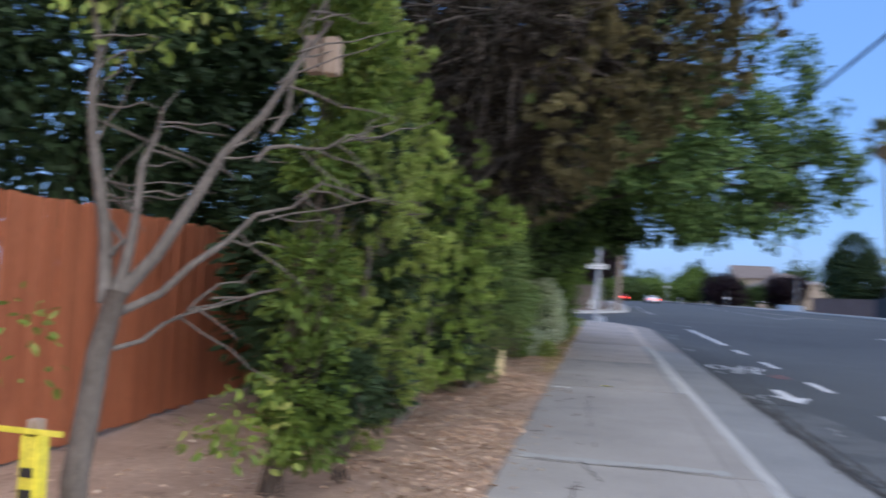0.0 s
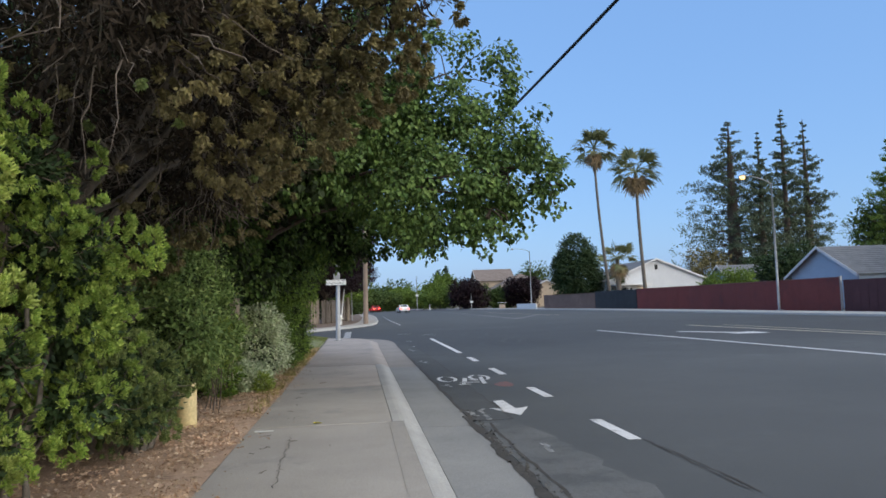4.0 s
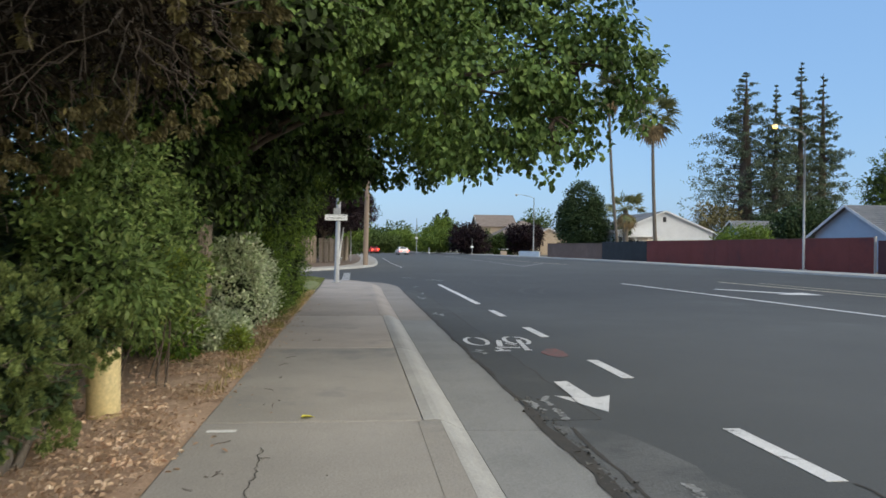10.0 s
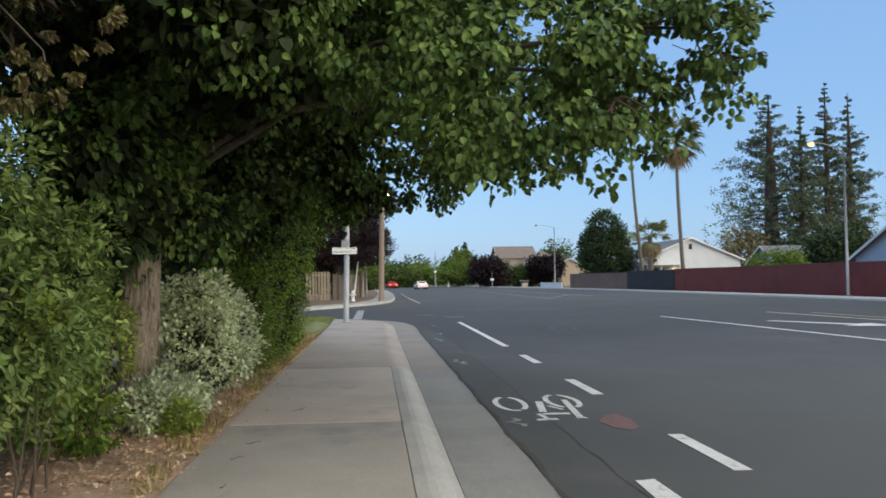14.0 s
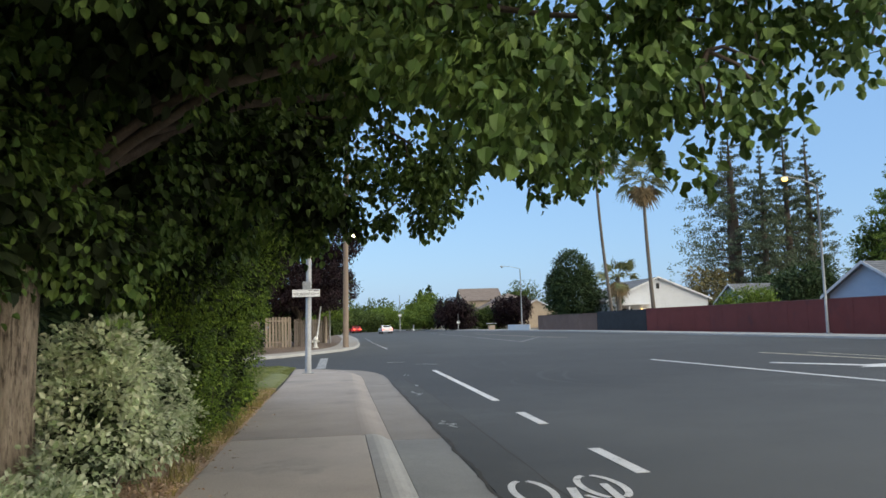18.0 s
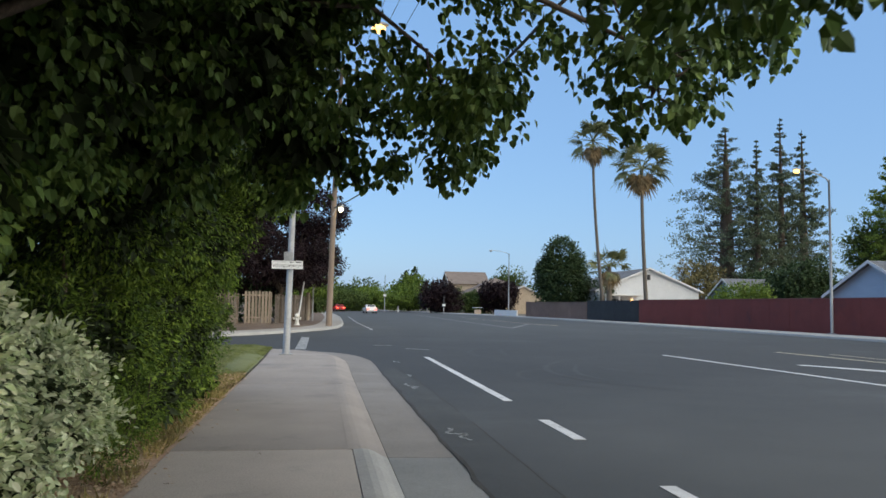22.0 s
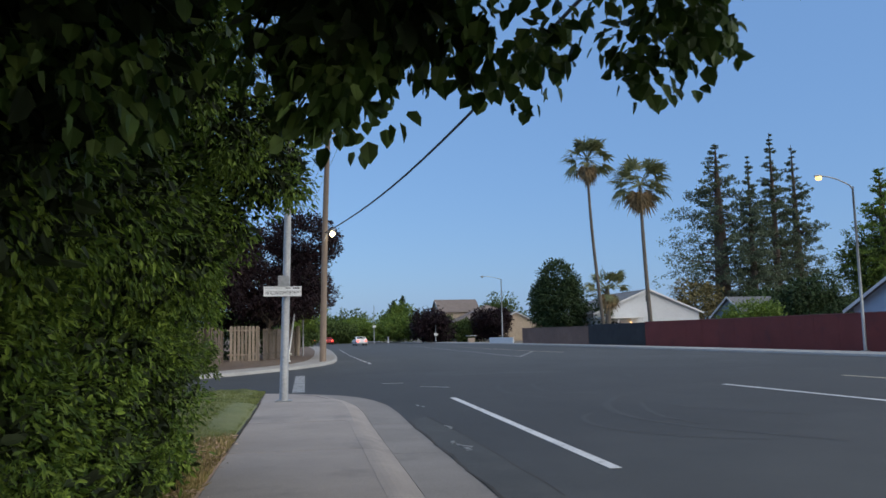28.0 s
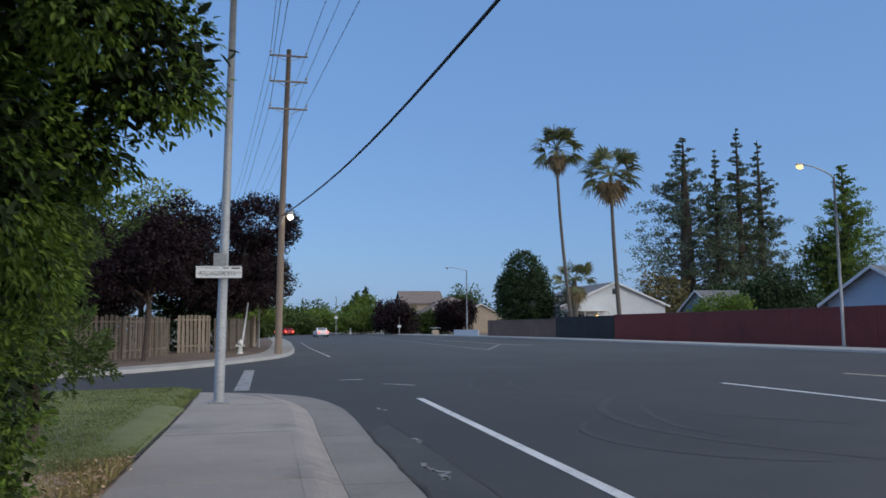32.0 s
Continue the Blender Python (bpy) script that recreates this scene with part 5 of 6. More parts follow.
# dense growth behind, closing the side of the walk
for at, lobes, label in (((-3.4, 14.0, 0.1), [((-3.2, 12.5, 1.6), (1.0, 1.8, 1.7)), ((-3.2, 15.5, 1.8), (1.0, 1.9, 1.9)), ((-3.3, 14.0, 3.8), (1.3, 2.4, 1.6)), ((-2.8, 18.0, 2.0), (1.0, 1.7, 1.9)), ((-2.9, 19.0, 4.0), (1.2, 1.8, 1.4)), ((-3.3, 12.5, 5.0), (1.5, 2.2, 1.6)), ((-3.0, 16.5, 5.4), (1.6, 2.6, 1.6)), ((-2.6, 20.0, 5.4), (1.4, 2.0, 1.3))], "dark dense bushes behind the trunk"),
                         ((-3.4, 22.0, 0.1), [((-3.1, 21.0, 2.0), (1.1, 1.9, 2.0)), ((-3.2, 24.0, 2.0), (1.1, 1.8, 2.0)), ((-3.2, 22.4, 4.2), (1.2, 2.2, 1.4))], "dark dense bushes behind the hedge"),
                         ((-3.2, 9.5, 0.1), [((-2.9, 9.0, 1.4), (0.7, 1.2, 1.3)), ((-2.9, 10.8, 1.5), (0.8, 1.2, 1.4)), ((-2.7, 7.4, 1.5), (0.6, 1.0, 1.3))], "dark bushes under the old juniper"),
                         ((-5.2, 6.0, 0.1), [((-5.2, 4.0, 3.2), (1.0, 2.2, 1.8)), ((-5.2, 7.5, 3.4), (1.0, 2.4, 2.0)), ((-5.4, 11, 2.6), (1.2, 2.4, 2.4)), ((-4.8, 1.0, 3.0), (1.0, 2.0, 1.6)), ((-5.2, 10.5, 5.2), (1.2, 2.6, 1.5)), ((-5.2, 7.6, 5.4), (1.2, 2.2, 1.3))], "dark trees behind the red fence")):
    shrub("background_bush", label, at, lobes, (4200 if len(lobes) > 6 else 2600) if at[0] > -5 else 8500, 7, (0.10, 0.17), OVAL, "l_deep", 0.12, 0.3, shell=0.25)

shrub("background_bush", "dark bushes behind the weathered board fence", (-8.0, 69.0, 0.1), [((-5.4, 69.5, 1.8), (2.6, 1.4, 2.0)), ((-10.5, 67.0, 1.9), (3.4, 1.4, 2.2)), ((-16.0, 64.0, 2.0), (3.4, 1.6, 2.2))], 700, 14, (0.2, 0.34), OVAL, "l_deep", 0.25, 0.3, shell=0.4)

# bare-branched young tree by the fence
at = (-1.98, 3.25, 0.1)
young = plant("young_tree", "young tree with thin bare forking branches", "tree", at)
attach("trunk", tubes("trunk", [(bend((0, 0, -0.1), (0.08, 0.15, 1.25), 6, 0.015), np.linspace(0.062, 0.045, 6))], M["bark_grey"], 12), young)
ends = [(a, (b[0] * 0.8, b[1] * 0.8, b[2]), r) for a, b, r in [((0.06, 0.15, 1.2), (0.2, 0.35, 2.1), 0.03), ((0.06, 0.15, 1.2), (0.95, 0.95, 2.65), 0.036), ((0.08, 0.15, 1.15), (0.95, 1.0, 1.85), 0.022), ((0.03, 0.14, 1.2), (-0.2, 0.2, 2.6), 0.034), ((0.08, 0.15, 1.0), (0.55, 0.8, 1.32), 0.013), ((0.5, 0.55, 1.9), (1.15, 1.2, 2.1), 0.013), ((0.55, 0.6, 2.05), (0.9, 0.8, 2.7), 0.016), ((0.03, 0.15, 1.4), (-0.3, 0.5, 1.9), 0.016)]]
runs = [(bend(a, b, 7, 0.025), np.linspace(r, r * 0.3, 7)) for a, b, r in ends]
for a, b, r in ends:
    for _ in range(7):
        s = np.array(a) + (np.array(b) - np.array(a)) * rng.uniform(0.35, 1)
        runs.append((bend(s, s + rng.normal(0, 0.16, 3) + (0.18, 0.15, 0.03), 5, 0.012), np.linspace(0.006, 0.002, 5)))
tagged(attach("branch", tubes("branch", runs, M["bark_grey"], 6), young), kind="stuff")
attach("foliage", leafy("foliage", [((-0.1, 0.35, 2.7), (0.6, 0.5, 0.4)), ((0.7, 1.2, 2.6), (0.4, 0.4, 0.35)), ((0.35, 0.75, 0.6), (0.3, 0.3, 0.25)), ((-0.25, 0.0, 1.05), (0.15, 0.15, 0.2))], 90, 7, 0.07, (0.04, 0.075), OVAL, M["l_lime"], 0.3, 0.1), young)


# ---- further trees ----
def crown_tree(name, label, at, lobes, clumps, per, size, mat, trunk=(0.2, 2.0), shape=OVAL, spread=None, bark="bark_dark", group=""):
    ob = thing(name, label, "tree", at, 0, group)
    r0, h = trunk
    runs = [(bend((0, 0, -0.2), (0.1, 0, h), 5, 0.04), np.linspace(r0, r0 * 0.6, 5))]
    attach("trunk", tubes("trunk", runs, M[bark], 10), ob)
    runs = [(bend((0.1, 0, h * 0.9), c, 5, 0.1), np.linspace(r0 * 0.45, 0.03, 5)) for c, r in lobes]
    attach("limb", tubes("limb", runs, M[bark], 6), ob)
    attach("crown", leafy("crown", lobes, clumps // 2, per * 2, spread or size[1] * 1.0, size, shape, M[mat], 0.2, 0.6, 0.5, floor=0.3), ob)
    return ob


def heap(w, d, h, z0, n, seed):
    """Lobes of a rounded, uneven crown of that width, depth and height."""
    g = np.random.default_rng(seed)
    out = [((0, 0, z0 + h * 0.5), (w * 0.36, d * 0.36, h * 0.42))]
    for i in range(n):
        a = 2 * math.pi * i / n + g.uniform(-0.4, 0.4)
        u = g.uniform(0.15, 0.85)
        k = 0.95 - 0.6 * abs(u - 0.4)
        out.append(((math.cos(a) * w * 0.32 * k, math.sin(a) * d * 0.32 * k, z0 + h * u), (w * 0.24, d * 0.24, h * 0.22)))
    return out


crown_tree("plum_tree", "purple-leaved plum tree behind the fence", (-2.7, 68.0, 0.15), heap(10.6, 7, 7.2, 1.9, 12, 1), 4200, 9, (0.13, 0.23), "l_plum", (0.22, 2.4))
crown_tree("plum_tree", "purple-leaved plum tree over the board fence", (-9.8, 60.5, 0.15), heap(8.6, 7, 6.0, 1.9, 11, 2), 4000, 9, (0.13, 0.23), "l_plum", (0.22, 2.4))
crown_tree("plum_tree", "purple-leaved plum tree standing in front of the board fence", (-4.9, 55.0, 0.15), heap(6.0, 5, 4.4, 2.5, 9, 8), 2200, 9, (0.12, 0.2), "l_plum", (0.17, 2.8))
crown_tree("plum_tree", "purple-leaved plum tree in the row along the footpath", (-1.6, 76.0, 0.15), heap(6.5, 7, 5.6, 2.2, 9, 3), 1800, 9, (0.13, 0.22), "l_plum", (0.2, 2.6))
crown_tree("yard_tree", "feathery olive-green tree beyond the plums", (-8.0, 72.0, 0.1), heap(9, 8, 8.0, 2.6, 10, 4), 900, 9, (0.22, 0.36), "l_bluejuniper", (0.25, 3))
crown_tree("yard_tree", "green tree along the far footpath", (-1.2, 92.0, 0.1), heap(6, 6, 6, 1.6, 8, 5), 700, 8, (0.22, 0.36), "l_bright", (0.2, 2.4))
soft = plant("pine_shrub", "soft-needled young pine at the edge of the lawn", "bush", (-2.05, 29.3, 0.1))
lobes = [((0.2, 0, 1.2), (0.5, 0.6, 0.4)), ((0.25, 0.2, 2.6), (0.55, 0.6, 0.45)), ((-0.5, 0, 2.0), (0.8, 0.8, 1.2)), ((0.0, 0.2, 3.3), (0.5, 0.5, 0.35))]
attach("trunk", tubes("trunk", [(bend((0, 0, -0.1), (0, 0, 4), 6, 0.05), np.linspace(0.1, 0.04, 6))], M["bark_dark"], 8), soft)
attach("foliage", tufted("foliage", lobes, 300, 90, (0.3, 0.55), 0.34, (0.06, 0.1), M["l_far"], 0.4, 0.4), soft)


def pine(at, height, width, seed, label, tiers=38, top=0.01, mat="l_pine", name="pine_tree", lean_x=0.0, low=0.12):
    """A tall conifer: whorls of branches carrying needle clumps, with gaps between them."""
    g = np.random.default_rng(seed)
    ob = thing(name, label, "tree", at)
    attach("trunk", tubes("trunk", [([(0, 0, -0.3), (lean_x * 0.4, 0, height * 0.5), (lean_x, 0, height * 0.985)], [width * 0.055, width * 0.035, 0.04])], M["bark_dark"], 8), ob)
    runs, C, R, K = [], [], [], []
    for i in range(tiers):
        u = low + (1 - low) * (i + g.uniform(-0.3, 0.3)) / tiers
        u = min(max(u, low), 0.985)
        reach = width * 0.5 * (top + (1 - top) * (1 - u)) * (0.6 + 0.4 * min(1, (u - low) * 5 + 0.2)) * (0.85 + 0.25 * math.sin(i * 1.9 + seed))
        for _ in range(7 if u < 0.75 else 4):
            a = g.uniform(0, 2 * math.pi)
            r = reach * g.uniform(0.6, 1.25)
            z = height * u
            s = np.array((lean_x * u, 0, z))
            e = s + (math.cos(a) * r, math.sin(a) * r, r * g.uniform(0.0, 0.4))
            runs.append((np.array([s, (s + e) / 2 + (0, 0, -0.05 * r), e]), [0.05 + 0.01 * r, 0.04, 0.015]))
            for w in (0.5, 0.78, 1.0):
                C.append(s + (e - s) * w + g.normal(0, 0.12 * r, 3) * (1, 1, 0.4))
                R.append(0.12 + 0.15 * r * w ** 0.5)
                K.append(min(1.0, 0.42 + 0.18 * r))
    tagged(attach("branch", tubes("branch", runs, M["bark_dark"], 4), ob), kind="stuff")
    C, R = np.array(C), np.array(R)
    per = 30
    P = np.repeat(C, per, 0) + rng.normal(0, 0.42, (len(C) * per, 3)) * np.repeat(R, per)[:, None] * (1, 1, 0.6)
    attach("crown", leaf_mesh("crown", P, rng.normal(0, 0.6, P.shape) + (0, 0, 0.5), rng.normal(size=P.shape), rng.uniform(0.32, 0.62, len(P)) * np.repeat(K, per), BLADE * (1, 1.5, 1), M[mat]), ob)
    return ob


pine((72.8, 142.6, 0), 36.0, 31, 11, "tall dark pine behind the houses")
pine((76.3, 138.2, 0), 32.5, 13, 12, "tall slender pine in a group of four")
pine((84.3, 143.4, 0), 38.5, 15.5, 13, "tallest dark pine of the group")
pine((90.3, 145.7, 0), 37.0, 18, 14, "tall airy pine with open branches", 28)
pine((110.6, 147.8, 0), 33.0, 25, 15, "broad green conifer behind the blue house", 46, 0.04, "l_bright")
crown_tree("yard_tree", "leafy tree beside the green conifer", (108.5, 150, 0), heap(10, 9, 17, 3, 10, 21), 800, 7, (0.5, 0.9), "l_far", (0.3, 8))
crown_tree("yard_tree", "large dark oak beyond the board fence", (47.6, 53.0, 0), heap(11, 10, 13, 2.6, 16, 22), 2400, 8, (0.3, 0.5), "l_deep", (0.35, 3.5))
crown_tree("yard_tree", "low dark trees at the foot of the pines", (66.0, 118.0, 0), heap(13, 9, 6.5, 0.6, 10, 23), 900, 8, (0.4, 0.7), "l_deep", (0.3, 2))
crown_tree("yard_tree", "low dark trees at the foot of the pines", (78.0, 120.0, 0), heap(13, 9, 6, 0.6, 10, 24), 900, 8, (0.4, 0.7), "l_deep", (0.3, 2))
crown_tree("yard_tree", "rounded tree with thin brownish foliage", (62.0, 132.0, 0), heap(9, 7, 8, 1.5, 10, 25), 420, 8, (0.35, 0.6), "l_cedar", (0.25, 3))
crown_tree("yard_tree", "bright green shrub tree over the red wall", (42.0, 84.5, 0), heap(7, 5, 3.8, 0.9, 8, 26), 700, 8, (0.2, 0.35), "l_bright", (0.15, 1.2))
crown_tree("yard_tree", "dark green tree beside the small blue house", (53.5, 92.0, 0), heap(9, 6, 6.4, 0.6, 10, 29), 800, 8, (0.3, 0.5), "l_deep", (0.25, 2))
crown_tree("yard_tree", "dark yard trees behind the blue house", (66.0, 90.0, 0), heap(9, 7, 5.5, 1.0, 10, 27), 800, 8, (0.4, 0.7), "l_far", (0.3, 3))
crown_tree("cypress_tree", "dense dark green conical tree by the wall", (35.6, 124.0, 0), [((0, 0, 5.0), (3.9, 3.9, 5.0)), ((0, 0, 8.4), (2.9, 2.9, 3.7)), ((0.9, 0, 4.0), (3.8, 3.6, 3.4)), ((-1.3, 0, 6.2), (2.6, 2.6, 3.4)), ((2.0, 0, 7), (1.8, 1.8, 2.6))], 2000, 9, (0.3, 0.5), "l_deep", (0.3, 2))
crown_tree("cypress_tree", "slim dark cypress beside the palms", (40.5, 119.0, 0), [((0, 0, 3.6), (1.1, 1.1, 3.6))], 260, 9, (0.25, 0.4), "l_deep", (0.15, 1))


def fan_palm(at, trunk_h, radius, seed, label, fronds=64, bow=0.0, thick=0.28, skirt=True):
    """A fan palm: tall thin trunk, pleated fans on stalks, and a brown skirt of dead fronds."""
    g = np.random.default_rng(seed)
    ob = thing("palm_tree", label, "palm", at)
    zs = np.linspace(0, 1, 12)
    line = [(bow * math.sin(z * math.pi * 0.5), 0, z * trunk_h - 0.3 * (1 - z)) for z in zs]
    attach("trunk", tubes("trunk", [(line, thick * (1 - 0.35 * zs))], M["bark_grey"], 10), ob)
    top = np.array(line[-1])
    runs, VP, FP, VD, FD = [], [], [], [], []
    for i in range(fronds):
        dead = skirt and i % 4 == 0
        a = i * 2.4 + g.uniform(-0.3, 0.3)
        el = g.uniform(-1.45, -1.0) if dead else g.uniform(-0.55, 1.35)
        d = np.array((math.cos(a) * math.cos(el), math.sin(a) * math.cos(el), math.sin(el)))
        stalk = radius * (g.uniform(0.25, 0.4) if dead else g.uniform(0.42, 0.6))
        bow_end = top + d * stalk + np.array((0, 0, -0.04 * stalk))
        runs.append((np.array([top, top + d * stalk * 0.5 + (0, 0, 0.05 * stalk), bow_end]), [0.045, 0.035, 0.025]))
        V, F = (VD, FD) if dead else (VP, FP)
        size = radius * g.uniform(0.40, 0.52)
        side = np.cross(d, (g.normal(0, 0.25), g.normal(0, 0.25), 1.0))
        side /= np.linalg.norm(side) + 1e-6
        face = np.cross(side, d)
        for spread in np.linspace(-1.75, 1.75, 19):
            spread += g.uniform(-0.06, 0.06)
            w = d * math.cos(spread) + side * math.sin(spread)
            reach = size * (0.72 + 0.28 * math.cos(spread)) * g.uniform(0.9, 1.08)
            mid = bow_end + w * reach * 0.55 + face * 0.04 * size
            tip = bow_end + w * reach - np.array((0, 0, reach * g.uniform(0.08, 0.4)))
            q = np.cross(w, face) * size * 0.055 + face * size * 0.02
            k = len(V)
            V += [bow_end, mid + q, tip, mid - q]
            F.append([k, k + 1, k + 2, k + 3])
    attach("stalk", tubes("stalk", runs, M["l_palm"], 4), ob)
    attach("crown", mesh_np("crown", [tuple(map(float, v)) for v in VP], FP, M["l_palm"]), ob)
    if VD:
        attach("dead_skirt", mesh_np("dead_skirt", [tuple(map(float, v)) for v in VD], FD, M["l_palm_dry"]), ob, "brown skirt of dead fronds")
    return ob


fan_palm((33.9, 101.4, 0), 22.0, 3.5, 31, "very tall fan palm with a thin trunk", 40, bow=-1.5, thick=0.22)
fan_palm((34.9, 91.2, 0), 16.9, 3.8, 32, "tall fan palm behind the red wall", 40, bow=-0.6, thick=0.24)
fan_palm((38.9, 113.0, 0), 7.2, 3.5, 33, "short fan palm with a shaggy brown trunk", 30, thick=0.45)
fan_palm((84.0, 96.0, 0), 11.0, 3.4, 34, "fan palm behind the blue house", 50)

# far trees along the street
g = np.random.default_rng(5)
for i, (x, y, w, h, mat) in enumerate([(2.5, 176, 13, 6.5, "l_far"), (9, 186, 13, 6.6, "l_bright"), (18, 178, 12, 6.8, "l_bright"), (24.5, 172, 10, 7.0, "l_far"), (-4, 200, 16, 8, "l_far"), (6, 215, 16, 9, "l_far"), (16, 225, 16, 10, "l_bright"),
                                        (-2.0, 128, 6, 6.0, "l_far"), (-4.5, 150, 7, 7, "l_far"), (-12, 185, 12, 9, "l_far"), (-22, 230, 18, 10, "l_deep"), (22.0, 158, 8, 6.3, "l_plum"), (33.6, 158, 8, 6.6, "l_plum"), (29.6, 162, 6, 5.0, "l_far"), (44, 195, 12, 13, "l_far"), (20, 200, 9, 11, "l_bright"), (40.5, 176, 9, 7.0, "l_deep"),
                                        (60, 215, 25, 9, "l_far"), (90, 230, 30, 10, "l_deep"), (120, 210, 30, 10, "l_far"), (140, 170, 30, 10, "l_deep"), (150, 120, 30, 9, "l_far"), (140, 70, 30, 9, "l_deep"), (-30, 130, 20, 8, "l_far"), (-35, 90, 20, 8, "l_deep"), (-34, 62, 16, 7, "l_far"), (-26, 75, 14, 7, "l_deep")]):
    near = y < 190 and x < 50
    crown_tree("street_tree", {"l_plum": "purple-leaved plum tree far down the street", "l_bright": "bright green round tree far down the street", "l_far": "green tree in the row far down the street", "l_deep": "dark green tree far behind the houses"}[mat], (x, y, 0), heap(w, w * 0.8, h * (0.9 if mat == "l_plum" else 0.74), h * 0.06, 9, 100 + i), 900 if near else 420, 8, (0.3, 0.55) if near else (0.5, 0.9), mat, (0.2, h * 0.3), group="far street trees")
for x, y, h in ((-24.5, 330, 24), (-20, 335, 21), (-16, 330, 22), (-6.5, 325, 28), (25.7, 262, 13.5), (28.6, 262, 14)):
    ob = thing("italian_cypress", "thin dark spire of a far cypress", "tree", (x, y, 0), 0, "far cypresses")
    attach("trunk", tubes("trunk", [([(0, 0, -0.3), (0, 0, h * 0.8)], [0.3, 0.1])], M["bark_dark"], 6), ob)
    attach("crown", leafy("crown", [((0, 0, h * 0.4), (1.1 if x < 20 else 1.7, 1.1, h * 0.42)), ((0, 0, h * 0.7), (0.6 if x < 20 else 0.9, 0.8, h * 0.3))], 200, 8, 0.3, (0.6, 1.0), OVAL, M["l_deep"], -0.5, 0.4), ob)

tagged(crack([(-0.5, 6.72), (0.1, 6.70), (0.7, 6.73), (1.2, 6.72)], 0.075, 0.1028, "walk_patch", "curb"), "pale worn mortar band along a joint of the walk", "patch", kind="structure")
tagged(crack([(-0.35, 6.62), (0.2, 6.58), (0.6, 6.62), (1.1, 6.6)], 0.004, 0.1036, "walk_crack"), "thin dark crack across the concrete walk", "crack", kind="structure")


# ---- fences and walls ----
def plank_fence(name, label, line, height, width, mat, gap=0.004, thick=0.02, jag=0.0, rails=True, base=0.12, kind=""):
    """Boards side by side on rails and posts, along a line on the ground."""
    fence = thing(name, label, "fence", (0, 0, 0), 0, "", kind)
    board = mesh_np("board", [(0, 0, 0), (width, 0, 0), (width, thick, 0), (0, thick, 0), (0.004, 0, height - 0.02), (width - 0.004, 0, height - 0.02), (width - 0.004, thick, height - 0.02), (0.004, thick, height - 0.02), (width * 0.2, 0, height), (width * 0.8, 0, height), (width * 0.8, thick, height), (width * 0.2, thick, height)],
                    [[0, 1, 5, 4], [1, 2, 6, 5], [2, 3, 7, 6], [3, 0, 4, 7], [4, 5, 9, 8], [5, 6, 10, 9], [6, 7, 11, 10], [7, 4, 8, 11], [8, 9, 10, 11]], mat)
    for (x0, y0), (x1, y1) in zip(line, line[1:]):
        n = math.hypot(x1 - x0, y1 - y0)
        ang = math.degrees(math.atan2(y1 - y0, x1 - x0))
        count = int(n / (width + gap))
        for i in range(count):
            d = i * (width + gap)
            attach("board", board, fence, "", pose(x0 + (x1 - x0) * d / n, y0 + (y1 - y0) * d / n, base + rng.uniform(-jag, jag), rng.normal(0, 0.4), rng.normal(0, 0.25), ang))
        for k in range(int(n // 2.4) + 1):
            d = min(k * 2.4, n - 0.1)
            ob = part("post", box(0.09, 0.09, height + 0.05, (0, 0, 0), 0.006), mat, fence)
            ob.matrix_basis = pose(x0 + (x1 - x0) * d / n, y0 + (y1 - y0) * d / n, base - 0.1, 0, 0, ang) @ Matrix.Translation((0, thick + 0.05, 0))
        if rails:
            for z in (0.35, height - 0.3):
                ob = part("rail", box(n, 0.04, 0.09, (n / 2, thick + 0.022, base + z), 0.004), mat, fence)
                ob.matrix_basis = pose(x0, y0, 0, 0, 0, ang)
    return fence


plank_fence("board_fence", "red-brown cedar board fence behind the shrubs", [(-2.95, -3.0), (-3.55, 4.0), (-4.25, 12.0)], 1.78, 0.14, M["fence_red"], jag=0.015, base=0.15)
plank_fence("board_fence", "gappy weathered grey board fence at the far corner", [(-4.95, 62.2), (-5.25, 59.6), (-6.2, 56.9), (-9.5, 54.2), (-15.0, 52.0)], 2.0, 0.16, M["fence_grey"], 0.07, jag=0.06, base=0.14)
plank_fence("board_fence", "paler panel of upright fence boards with gaps", [(-3.1, 65.4), (-4.9, 64.6)], 2.13, 0.17, M["fence_pale"], 0.06, jag=0.02, base=0.15)
plank_fence("board_fence", "dark weathered board fence under the plum trees", [(-1.2, 77.0), (-2.9, 66.0)], 2.0, 0.15, M["fence_grey"], 0.03, jag=0.04, base=0.14)
plank_fence("board_fence", "tan weathered board fence across the road", [(33.3, 45.0), (33.3, 20.0)], 2.25, 0.15, M["fence_tan"], 0.008, jag=0.03, base=0.12)


def panel_wall(name, label, line, height, step, mat, cap, base=0.1, thick=0.16, cap_h=0.05):
    """A wall of flat panels side by side, with a thin cap."""
    wall = thing(name, label, "wall", (0, 0, 0), 0, "", "structure")
    for (x0, y0), (x1, y1) in zip(line, line[1:]):
        n = math.hypot(x1 - x0, y1 - y0)
        ang = math.degrees(math.atan2(y1 - y0, x1 - x0))
        count = max(1, round(n / step))
        w = n / count
        for i in range(count):
            ob = part("panel", box(w - 0.006, thick, height, (w / 2, 0, 0), 0.01), mat, wall)
            ob.matrix_basis = pose(x0 + (x1 - x0) * i / count, y0 + (y1 - y0) * i / count, base - 0.15, 0, 0, ang)
        if cap:
            ob = part("coping", box(n, thick + 0.05, cap_h, (n / 2, 0, 0), 0.008), cap, wall)
            ob.matrix_basis = pose(x0, y0, base - 0.15 + height + 0.002, 0, 0, ang)
    return wall


